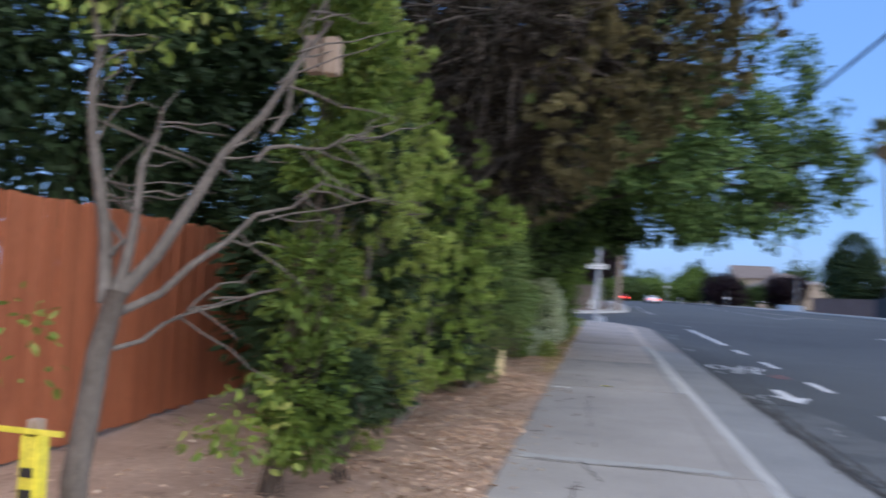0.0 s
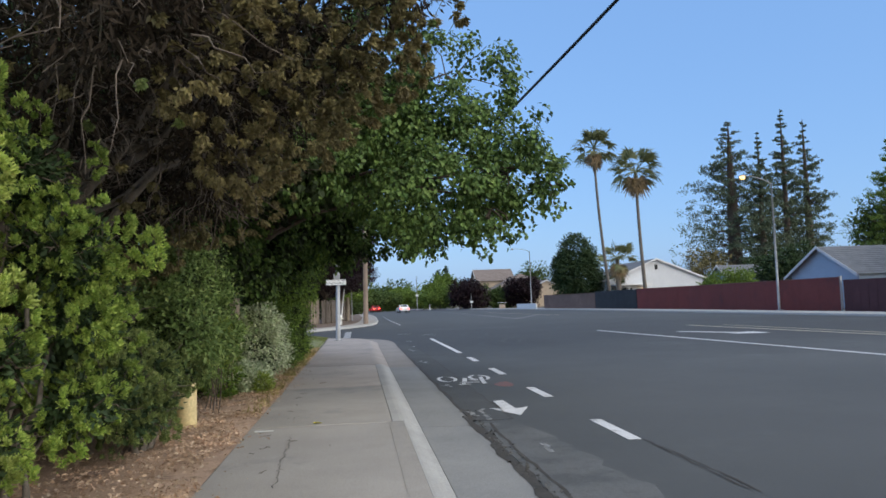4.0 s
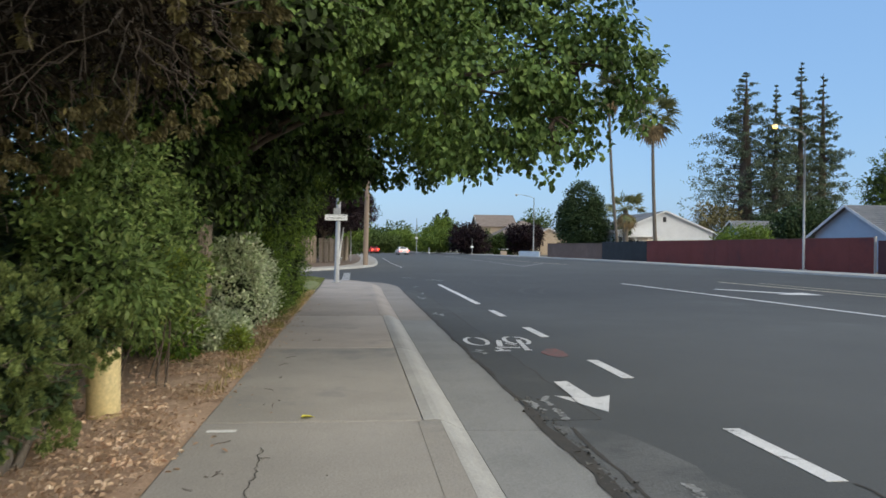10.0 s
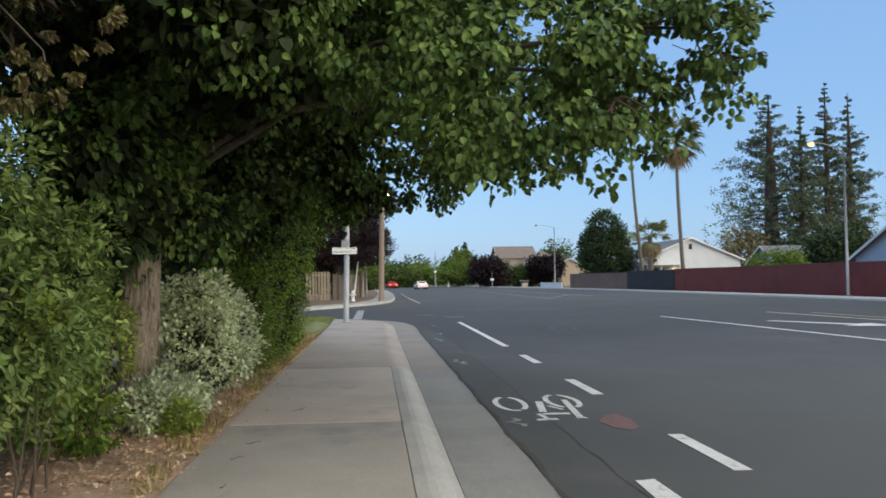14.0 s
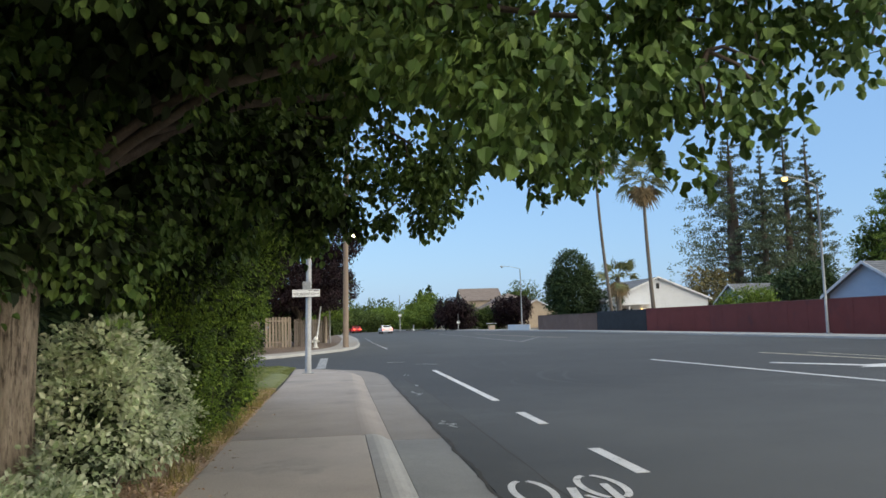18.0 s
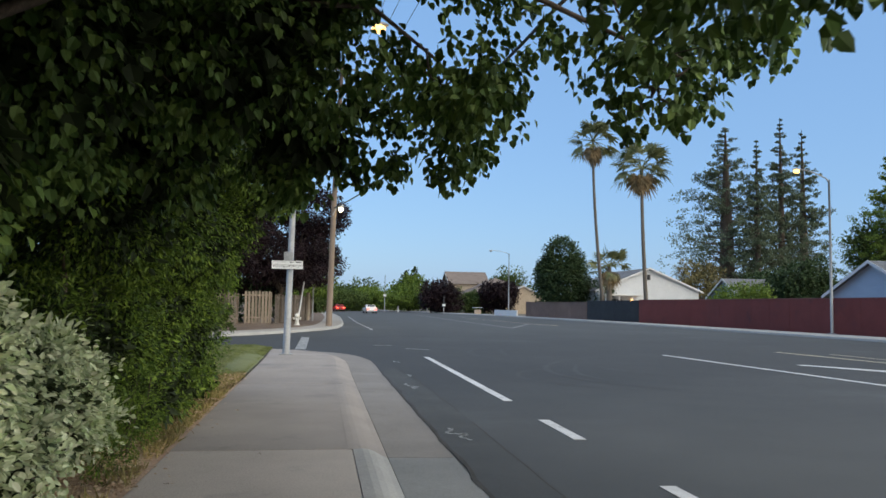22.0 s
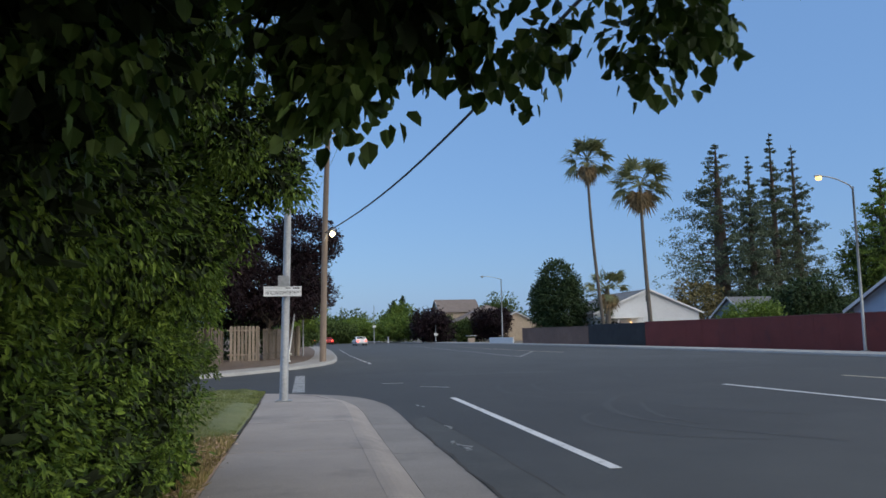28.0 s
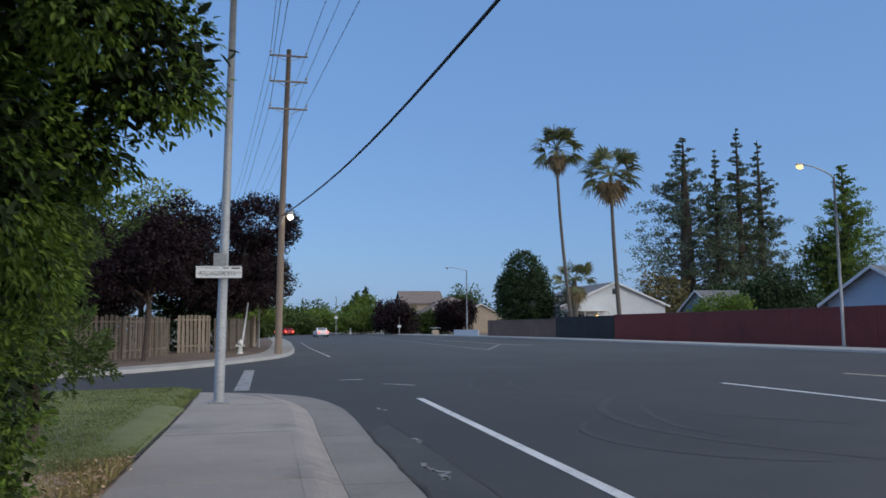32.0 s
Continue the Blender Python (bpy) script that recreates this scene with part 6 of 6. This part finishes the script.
panel_wall("wall_red", "long dark red painted garden wall", [(33.1, 50.5), (33.2, 75.0), (31.9, 86.2)], 2.42, 2.45, M["wall_red"], M["wall_cap"])
panel_wall("wall_dark", "dark slate-coloured gate section of the wall", [(31.9, 86.3), (30.9, 99.0)], 2.40, 1.8, M["slate"], None)
panel_wall("wall_brown", "brown block garden wall towards the far corner", [(30.9, 99.1), (28.9, 119.5)], 2.2, 2.4, M["wall_brown"], M["wall_brown"])
panel_wall("wall_gate", "dark maroon board gate in the garden wall", [(33.2, 45.1), (33.2, 50.2)], 2.25, 0.9, M["gate_dark"], None)
post = thing("gate_post", "grey steel post at the end of the red wall", "post", (33.05, 50.35, 0.1))
part("shaft", box(0.12, 0.12, 2.45, (0, 0, -0.1), 0.01), M["galv"], post)
part("cap", box(0.15, 0.15, 0.03, (0, 0, 2.35), 0.005), M["galv"], post)
panel_wall("wall_low", "low white wall panel beside the far lamp", [(28.2, 122.0), (26.6, 130.0)], 1.0, 2.0, M["trim"], None)


# ---- street lamps ----
def street_lamp(at, height, arm, rise, label, glow, r=0.10, sway=0.0):
    """A tapering steel pole with a curved arm and a cobra head."""
    ob = thing("street_lamp", label, "street lamp", at)
    part("base_plate", box(0.36, 0.36, 0.04, (0, 0, -0.01), 0.01), M["galv"], ob)
    attach("pole", tubes("pole", [([(0, 0, 0), (sway * 0.5, 0, height * 0.5), (sway, 0, height)], [r, r * 0.8, r * 0.6])], M["galv"], 14), ob)
    pts = [(sway, 0, height - 0.15)] + [(sway + arm[0] * u, arm[1] * u, height + rise * math.sin(u * math.pi / 2)) for u in (0.1, 0.3, 0.5, 0.75, 1.0)]
    attach("arm", tubes("arm", [(pts, [0.05, 0.045, 0.04, 0.038, 0.035, 0.035])], M["galv"], 8), ob)
    e = Vector((sway + arm[0], arm[1], height + rise))
    ang = math.degrees(math.atan2(arm[1], arm[0]))
    v, f = tube_arrays([(-0.1, 0, 0), (0.0, 0, 0), (0.18, 0, 0.0), (0.42, 0, -0.02), (0.60, 0, -0.03)], [0.03, 0.05, 0.12, 0.14, 0.05], 12)
    v = [(p[0], p[1], p[2] * 0.6) for p in v]
    head = attach("lamp_head", mesh_np("lamp_head", [tuple(map(float, p)) for p in v], f, M["galv"], True), ob)
    head.matrix_basis = pose(*e, 0, 0, ang)
    v, f = tube_arrays([(0.14, 0, -0.08), (0.20, 0, -0.12), (0.40, 0, -0.13), (0.50, 0, -0.09)], [0.06, 0.15, 0.15, 0.06], 12)
    lens_ob = attach("lens", mesh_np("lens", [tuple(map(float, p)) for p in v], f, M[glow], True), head, "glowing lamp lens")
    return ob


street_lamp((32.6, 57.5, 0.13), 9.9, (-2.2, -0.3), 0.55, "tall galvanised street lamp, lit, by the red wall", "lamp_warm")
street_lamp((33.0, 147.5, 0.1), 11.0, (-3.2, -0.3), 0.5, "far galvanised street lamp with a long arm, unlit", "galv", 0.12)
sign_lamp = street_lamp((-0.37, 35.0, 0.1), 9.0, (1.9, -0.3), 0.55, "galvanised street lamp pole carrying a street name sign", "lamp_warm", 0.102, 0.16)

# street name sign, clamped to the pole
plate = thing("street_sign", "white street name sign with black letters and arrow", "sign", (-0.40, 34.86, 2.62))
part("plate", box(0.86, 0.012, 0.24, (0, 0, -0.12), 0.004), M["sign_white"], plate)
for z in (0.112, -0.118):
    part("border", box(0.84, 0.003, 0.006, (0, -0.0075, z - 0.003), 0), M["sign_black"], plate)
for z in (0.13, 0.30):
    part("bracket", box(0.27, 0.10, 0.035, (0.02, 0.07, z - 0.02), 0.006), M["galv"], plate)
part("backing", box(0.25, 0.02, 0.24, (0.02, 0.0, 0.125), 0.004), M["galv"], plate, "grey steel clamp plate")
tx = attach("lettering", words("HOLLINGSWORTH", 0.118, M["sign_black"]), plate, "black street name", pose(-0.035, -0.0075, -0.035, 90, 0, 0))
tx.scale = (0.70, 1.0, 1)
tx = attach("lettering", words("RD", 0.06, M["sign_black"]), plate, "", pose(0.375, -0.0075, -0.02, 90, 0, 0))
arrow = mesh_np("arrow", [(0.0, 0, 0), (0.045, 0, 0.022), (0.045, 0, 0.009), (0.12, 0, 0.009), (0.12, 0, -0.009), (0.045, 0, -0.009), (0.045, 0, -0.022)], [[0, 6, 5, 4, 3, 2, 1]], M["sign_black"])
attach("arrow", arrow, plate, "black arrow", pose(0.06, -0.0085, 0.075))
part("small_print", box(0.15, 0.003, 0.028, (0.31, -0.0075, 0.06), 0), M["steel_dark"], plate)
part("small_print", box(0.38, 0.003, 0.012, (-0.2, -0.0075, 0.07), 0), M["galv"], plate)

# ---- utility pole, lines and cables ----
UP = (0.80, 61.6, 0.12)
up = thing("utility_pole", "tall wooden utility pole with three crossarms", "utility pole", UP)
attach("shaft", tubes("shaft", [([(0, 0, -0.3), (0.14, 0, 8), (0.42, 0, 16.9)], [0.20, 0.17, 0.13])], M["pole_wood"], 14), up)
TIPS = []
for z in (13.42, 14.98, 16.45):
    part("crossarm", box(2.1, 0.08, 0.09, (0.4, -0.16, z), 0.008), M["fence_grey"], up)
    for s in (-1, 1):
        attach("arm_brace", tubes("arm_brace", [([(0.4 + 0.06 * s, -0.17, z - 0.28), (0.4 + 0.75 * s, -0.2, z + 0.02)], [0.022, 0.022])], M["galv"], 6), up)
    for x in (-0.58, 1.38):
        v, f = tube_arrays([(x, -0.16, z + 0.12), (x, -0.16, z + 0.2), (x, -0.16, z + 0.22), (x, -0.16, z + 0.30), (x, -0.16, z + 0.34)], [0.02, 0.03, 0.07, 0.06, 0.03], 10)
        attach("insulator", mesh_np("insulator", [tuple(map(float, p)) for p in v], f, M["galv"], True), up)
        TIPS.append((UP[0] + x, UP[1] - 0.16, UP[2] + z + 0.33))
attach("brace", tubes("brace", [([(0.08, -0.15, 7.0), (0.25, -0.2, 7.45), (0.45, -0.3, 7.6)], [0.03, 0.03, 0.03])], M["galv"], 8), up)
v, f = tube_arrays([(0.4, -0.3, 7.6), (0.5, -0.32, 7.6), (0.67, -0.35, 7.58), (0.75, -0.36, 7.56)], [0.03, 0.12, 0.13, 0.04], 12)
lamp_head = attach("lamp_head", mesh_np("lamp_head", [tuple(map(float, p)) for p in v], f, M["galv"], True), up)
v, f = tube_arrays([(0.46, -0.36, 7.42), (0.56, -0.38, 7.36), (0.7, -0.4, 7.40)], [0.09, 0.17, 0.08], 12)
attach("lens", mesh_np("lens", [tuple(map(float, p)) for p in v], f, M["lamp_white"], True), lamp_head, "glowing lamp lens")


def wire(name, a, b, sag, r, mat, label, n=28):
    a, b = np.array(a, float), np.array(b, float)
    t = np.linspace(0, 1, n)
    p = a + (b - a) * t[:, None]
    p[:, 2] -= sag * 4 * t * (1 - t)
    return tagged(new(name, tubes(name, [(p, [r] * n)], M[mat], 6)), label, "cable")


# poles out of sight carry the other ends
for at, label in (((8.5, -110.0, 0.1), "wooden utility pole far behind the walk"), ((17.3, -110.0, 0.1), "wooden utility pole far behind the walk"), ((-4.5, 122.0, 0.1), "wooden utility pole far down the street"), ((31.2, -150.0, 0.1), "wooden utility pole across the road")):
    ob = thing("utility_pole", label, "utility pole", at)
    attach("shaft", tubes("shaft", [([(0, 0, -0.3), (0, 0, 8), (0, 0, 16.4)], [0.20, 0.17, 0.13])], M["pole_wood"], 12), ob)
    for z in (13.2, 14.75, 16.2):
        part("crossarm", box(2.1, 0.10, 0.12, (0, -0.16, z), 0.008), M["pole_wood"], ob)
for i, (x, y, z) in enumerate(TIPS):
    wire("power_line", (x, y, z), ((8.5 if i % 2 == 0 else 17.3) + (i // 2 - 1) * -0.9, -110.16, z), 1.0, 0.014, "cable_far", "thin overhead power line")
    wire("power_line", (x, y, z), (-4.5 + (-0.98 if i % 2 == 0 else 0.98), 121.84, z), 0.8, 0.012, "cable_far", "thin overhead power line")
t = np.linspace(0, 1, 40)
line = np.stack([0.92 + 7.28 * t + 0.25 * np.exp(-((t - 0.25) / 0.16) ** 2), 61.4 - 86.4 * t, 7.6 + 1.4 * t - 2.1 * 4 * t * (1 - t)], 1)
line = np.concatenate([line, [(12.5, -55, 11.0), (19, -90, 12.0), (31.2, -150, 13.0)]])
tagged(new("thick_cable", tubes("thick_cable", [(line, [0.03] * len(line))], M["cable"], 8)), "thick black overhead cable crossing the road", "cable")
wire("thick_cable", (UP[0], UP[1] + 0.2, 7.4), (-4.5, 122.0, 7.4), 0.6, 0.02, "cable", "black overhead cable running on down the street")

# ---- fire hydrant and marker at the far corner ----
hyd = thing("fire_hydrant", "white fire hydrant on the far footpath", "hydrant", (-1.22, 62.9, 0.14))
v, f = tube_arrays([(0, 0, -0.02), (0, 0, 0.03), (0, 0, 0.06), (0, 0, 0.50), (0, 0, 0.53), (0, 0, 0.57), (0, 0, 0.66), (0, 0, 0.72), (0, 0, 0.78)], [0.17, 0.17, 0.12, 0.12, 0.16, 0.15, 0.12, 0.05, 0.03], 16)
attach("barrel", mesh_np("barrel", [tuple(map(float, p)) for p in v], f, M["hydrant"], True), hyd)
for d in ((0.24, 0), (-0.24, 0), (0, -0.24)):
    v, f = tube_arrays([(d[0] * 0.3, d[1] * 0.3, 0.42), (d[0] * 0.8, d[1] * 0.8, 0.42), (d[0] * 0.82, d[1] * 0.82, 0.42), (d[0], d[1], 0.42)], [0.06, 0.06, 0.085, 0.085], 12)
    attach("nozzle", mesh_np("nozzle", [tuple(map(float, p)) for p in v], f, M["hydrant"], True), hyd)
prop = thing("leaning_pole", "pale leaning pole beside the hydrant", "pole", (-1.22, 63.5, 0.14))
attach("shaft", tubes("shaft", [([(0, 0, -0.05), (0.36, 0.1, 2.8)], [0.05, 0.045])], M["trim"], 10), prop)
for x, y, h, r, mat, label in ((-0.95, 77.3, 2.3, 0.17, "fence_pale", "broad pale post at the end of the board fence"), (-0.52, 75.9, 2.75, 0.06, "galv", "thin steel sign post by the far footpath")):
    ob = thing("sign_post", label, "post", (x, y, 0.12))
    attach("shaft", tubes("shaft", [([(0, 0, -0.1), (0, 0, h)], [r, r])], M[mat], 10), ob)

# ---- yellow pipe stub, stake, bits on the walk ----
stub = thing("pipe_stub", "weathered yellow pipe stub standing in the soil", "pipe", (-1.42, 11.72, 0.12))
v, f = tube_arrays([(0, 0, -0.06), (0, 0, 0.0), (0, 0, 0.54), (0.0, 0, 0.555), (0, 0, 0.555), (0, 0, 0.45)], [0.13, 0.13, 0.13, 0.125, 0.11, 0.11], 24)
attach("shell", mesh_np("shell", [tuple(map(float, p)) for p in v], f, M["pipe"], True), stub)
stake = thing("marker_stake", "yellow tape wrapped round a wooden stake", "stake", (-1.88, 2.95, 0.12))
part("stake", box(0.05, 0.05, 0.80, (0, 0, -0.05), 0.004), M["fence_tan"], stake)
part("tape", box(0.085, 0.07, 0.52, (0, 0, 0.18), 0.01), M["tape"], stake, "yellow tape with dark marks")
for z in (0.3, 0.38, 0.46, 0.54):
    part("print", box(0.05, 0.004, 0.035, (0, -0.037, z), 0), M["sign_black"], stake)
part("tape_end", box(0.30, 0.006, 0.022, (0.0, -0.04, 0.70), 0.002), M["tape"], stake)
house_box = thing("wooden_box", "small tan wooden box hanging in the branches", "nest box", (-1.27, 4.06, 2.5))
part("box_side", box(0.08, 0.08, 0.19, (-0.047, 0, 0), 0.006), M["fence_tan"], house_box)
part("box_side", box(0.08, 0.08, 0.19, (0.047, 0, -0.01), 0.006), M["fence_tan"], house_box)
part("hanger", box(0.012, 0.012, 0.4, (0, 0, 0.23), 0), M["bark_dark"], house_box)
fallen = thing("yellow_leaf", "single yellow leaf lying on the walk", "leaf", (0.16, 11.67, 0.106))
attach("blade", leaf_mesh("blade", np.array([(0, 0, 0.004)]), np.array([(1.0, 0.3, 0.05)]), np.array([(0, 0.1, 1.0)]), [0.12], HEART, M["tape"]), fallen)
scrap = thing("paper_scrap", "flat white scrap of paper on the walk", "litter", (-0.40, 11.25, 0.104))
part("sheet", box(0.22, 0.07, 0.004, (0, 0, 0), 0.001), M["sign_white"], scrap)
twigs = [(bend((x, y, 0.108), (x + rng.normal(0, 0.07), y + rng.normal(0, 0.07), 0.108), 4, 0.006), [0.003, 0.003, 0.002, 0.002]) for x, y in zip(-0.45 + np.abs(rng.normal(0, 0.3, 26)), rng.uniform(4, 22, 26))]
tagged(new("twigs", tubes("twigs", twigs, M["bark_dark"], 4)), "small dark twigs scattered on the walk", "twigs", kind="stuff")


# ---- houses ----
def house(name, label, at, rz, width, depth, eave, ridge, wall, roof, over=0.5, hip=False, rows=14):
    """A house whose gable faces local -y; ridge runs along local y. Roof of shingle courses."""
    ob = thing(name, label, "house", at, rz)
    h = width / 2
    V = [(-h, 0, 0), (h, 0, 0), (h, depth, 0), (-h, depth, 0), (-h, 0, eave), (h, 0, eave), (h, depth, eave), (-h, depth, eave)]
    F = [[0, 1, 5, 4], [1, 2, 6, 5], [2, 3, 7, 6], [3, 0, 4, 7]]
    if hip:
        F += [[4, 5, 6, 7]]
    else:
        V += [(0, 0, ridge - 0.06), (0, depth, ridge - 0.06)]
        F += [[4, 5, 8], [6, 7, 9]]
    attach("wall", mesh_np("wall", V, F, M[wall]), ob)
    slope = (ridge - eave) / h
    e = h + over
    inset = h * 0.9 if hip else -over
    roof_ob = attach("roof", mesh_np("roof", [(0, inset, ridge - 0.03), (0, depth - inset, ridge - 0.03), (-e, -over, eave - over * slope - 0.03), (e, -over, eave - over * slope - 0.03), (e, depth + over, eave - over * slope - 0.03), (-e, depth + over, eave - over * slope - 0.03)], [[0, 2, 5, 1], [0, 1, 4, 3], [0, 3, 2], [1, 5, 4]] if hip else [[0, 2, 5, 1], [0, 1, 4, 3]], M[roof]), ob)
    for s in (-1, 1):
        for i in range(rows):
            u0, u1 = i / rows, (i + 1) / rows
            x0, x1 = s * e * u0, s * e * u1
            z0 = ridge - (ridge - eave + over * slope) * u0 + 0.012
            z1 = ridge - (ridge - eave + over * slope) * u1 + 0.035
            a0, b0 = (inset * (1 - u0) - over * u0, depth - inset * (1 - u0) + over * u0) if hip else (-over, depth + over)
            a1, b1 = (inset * (1 - u1) - over * u1, depth - inset * (1 - u1) + over * u1) if hip else (-over, depth + over)
            attach("shingle_course", mesh_np("shingle_course", [(x0, a0, z0), (x0, b0, z0), (x1, b1, z1), (x1, a1, z1), (x1, b1, z1 - 0.03), (x1, a1, z1 - 0.03)], [[0, 1, 2, 3], [3, 2, 4, 5]], M[roof]), roof_ob)
    if not hip:
        for s in (-1, 1):
            b = mesh_np("fascia", [(0, -over - 0.03, ridge + 0.05), (0, -over - 0.03, ridge - 0.18), (s * e, -over - 0.03, eave - over * slope - 0.2), (s * e, -over - 0.03, eave - over * slope + 0.05), (0, -over, ridge + 0.05), (0, -over, ridge - 0.18), (s * e, -over, eave - over * slope - 0.2), (s * e, -over, eave - over * slope + 0.05)], [[0, 1, 2, 3], [4, 7, 6, 5], [0, 3, 7, 4], [1, 5, 6, 2], [3, 2, 6, 7]], M["trim"])
            attach("fascia", b, ob, "white bargeboard")
    return ob


def window(ob, at, w, h, frame_mat="trim"):
    win = part("window", box(w, 0.05, h, (at[0], at[1], at[2]), 0.004), M["window_glass"], ob)
    for x in (-w / 2, 0, w / 2):
        part("frame", box(0.07, 0.08, h + 0.07, (at[0] + x, at[1], at[2] - 0.03), 0.004), M[frame_mat], win)
    for z in (0, h):
        part("frame", box(w + 0.07, 0.08, 0.07, (at[0], at[1], at[2] + z - 0.035), 0.004), M[frame_mat], win)


# gable towards the street: local -y points to world -x
blue = house("blue_house", "pale blue house with a grey shingle roof behind the wall", (39.3, 62.1, 0), -90, 9.4, 18, 2.95, 5.2, "stucco_blue", "shingle")
for x, y in ((-1.6, 7.5), (-1.9, 8.8)):
    v, f = tube_arrays([(x, y, 4.2), (x, y, 5.0), (x, y, 5.02), (x, y, 5.12)], [0.07, 0.07, 0.12, 0.1], 8)
    attach("roof_vent", mesh_np("roof_vent", [tuple(map(float, p)) for p in v], f, M["trim"], True), blue)
window(blue, (1.5, -0.03, 1.0), 1.6, 1.2)
house("grey_roof_house", "low grey-roofed wing beside the blue house", (46, 71.0, 0), -90, 9.0, 16, 2.7, 4.7, "stucco_blue", "shingle", hip=True)
small = house("small_blue_house", "small deep blue house gable behind the wall", (47.1, 96.7, 0), -90, 7.0, 4.5, 3.2, 5.2, "stucco_blue_deep", "shingle")
window(small, (0.4, -0.03, 2.0), 0.9, 0.7)
white = house("white_house", "white stucco house with a dark grey gable roof", (47.1, 118.6, 0), 0, 15.6, 16, 4.25, 7.45, "stucco_white", "shingle")
part("gable_vent", box(0.5, 0.08, 0.8, (0.0, -0.03, 5.7), 0.01), M["slate"], white, "dark louvred gable vent")
part("patio_cover", box(6.0, 2.4, 0.18, (-4.6, -1.2, 3.3), 0.02), M["trim"], white, "white patio cover")
for x in (-7.4, -5.4, -3.4, -1.8):
    part("patio_post", box(0.14, 0.14, 3.3, (x, -2.2, 0), 0.01), M["trim"], white)
part("porch_lamp", box(0.22, 0.16, 0.26, (-2.6, -0.1, 2.55), 0.03), M["porch"], white, "lit porch lamp")
window(white, (-5.0, -0.03, 1.6), 1.8, 1.3)
window(white, (3.4, -0.03, 1.2), 1.8, 1.3)
tan = house("tan_house", "tan stucco house with a brown tiled roof", (38.0, 174, 0), 0, 16, 16, 4.3, 7.9, "stucco_tan", "shingle_brown", hip=True)
tan2 = house("tan_house", "tan stucco house gable with a brown tiled roof", (41.0, 168, 0), 0, 11, 14, 3.2, 5.9, "stucco_tan", "shingle_brown")
tan3 = house("tan_house", "tall tan house with a brown tiled roof", (28.1, 190, 0), -90, 11, 8.8, 6.7, 9.5, "stucco_tan", "shingle_brown")
part("porch_lamp", box(0.3, 0.2, 0.3, (-5.4, -0.4, 2.3), 0.03), M["porch"], tan2, "lit porch lamp")


# ---- cars ----
def car(at, rz, paint, label, lit=True):
    ob = thing("car", label, "car", at, rz)
    prof = [(-2.25, 0.35), (-2.3, 0.62), (-2.2, 0.88), (-1.55, 0.95), (-0.9, 1.38), (0.55, 1.42), (1.25, 1.0), (2.1, 0.85), (2.28, 0.6), (2.22, 0.32)]
    V, F = [], []
    for s in (-1, 1):
        for x, z in prof:
            w = 0.88 if z < 1.0 else 0.68
            V.append((s * w, x, z))
    n = len(prof)
    F.append(list(range(n)))
    F.append([n + i for i in reversed(range(n))])
    F += [[i, n + i, n + (i + 1) % n, (i + 1) % n] for i in range(n)]
    attach("body", mesh_np("body", V, F, paint), ob)
    part("rear_window", box(1.15, 0.03, 0.34, (0, -1.28, 1.0), 0.01), M["window_glass"], ob)
    for s in (-1, 1):
        part("side_window", box(0.03, 1.5, 0.3, (s * 0.78, -0.2, 1.02), 0.01), M["window_glass"], ob)
        part("tail_light", box(0.34, 0.06, 0.14, (s * 0.62, -2.29, 0.68), 0.02), M["tail"], ob, "glowing red tail light")
        for y in (-1.4, 1.4):
            v, f = tube_arrays([(s * 0.70, y, 0.32), (s * 0.9, y, 0.32)], [0.32, 0.32], 18)
            wheel = attach("wheel", mesh_np("wheel", [tuple(map(float, p)) for p in v], f, M["tyre"], True), ob)
            v, f = tube_arrays([(s * 0.89, y, 0.32), (s * 0.915, y, 0.32)], [0.2, 0.17], 14)
            attach("rim", mesh_np("rim", [tuple(map(float, p)) for p in v], f, M["rim"], True), wheel)
    part("bumper", box(1.7, 0.14, 0.2, (0, -2.27, 0.36), 0.04), paint, ob)
    return ob


car((7.5, 140.0, 0.0), 6, M["car_white"], "white saloon car driving away with red tail lights lit")
car((2.7, 165.0, 0.0), 9, M["car_red"], "dark red car waiting far down the street with lit tail lights")
car((-0.6, 172.0, 0.0), 9, M["car_red"], "dark red car waiting far down the street with lit tail lights")

# ---- small things far down the street ----
for x, y, h, label in ((12.0, 168, 7.5, "thin steel street pole far down the road"), (21.5, 150, 3.2, "sign post with a small plate by the far trees")):
    ob = thing("sign_post", label, "post", (x, y, 0))
    attach("shaft", tubes("shaft", [([(0, 0, -0.2), (0, 0, h)], [0.08, 0.06])], M["galv"], 8), ob)
    part("plate", box(0.6, 0.03, 0.4, (0, -0.09, h * 0.42), 0.01), M["sign_white"], ob)
ob = thing("utility_box", "pale green utility box on the far verge", "utility box", (26.0, 141, 0.13))
part("cabinet", box(1.1, 0.7, 0.8, (0, 0, -0.05), 0.04), M["stucco_tan"], ob)
part("lid", box(1.7, 0.9, 0.08, (0, 0, 1.05), 0.02), M["trim"], ob)
ob = thing("marker_post", "short white marker post by the far road", "post", (14.5, 165, 0))
attach("shaft", tubes("shaft", [([(0, 0, -0.1), (0, 0, 1.3)], [0.12, 0.12])], M["trim"], 8), ob)
sg = thing("traffic_signal", "small amber signal light far down the street", "signal", (-2.2, 160, 0))
attach("mast", tubes("mast", [([(0, 0, -0.2), (0, 0, 3.4)], [0.08, 0.07])], M["steel_dark"], 8), sg)
part("lamp", box(0.35, 0.2, 0.35, (0, -0.12, 3.2), 0.08), M["head"], sg, "glowing amber lamp")
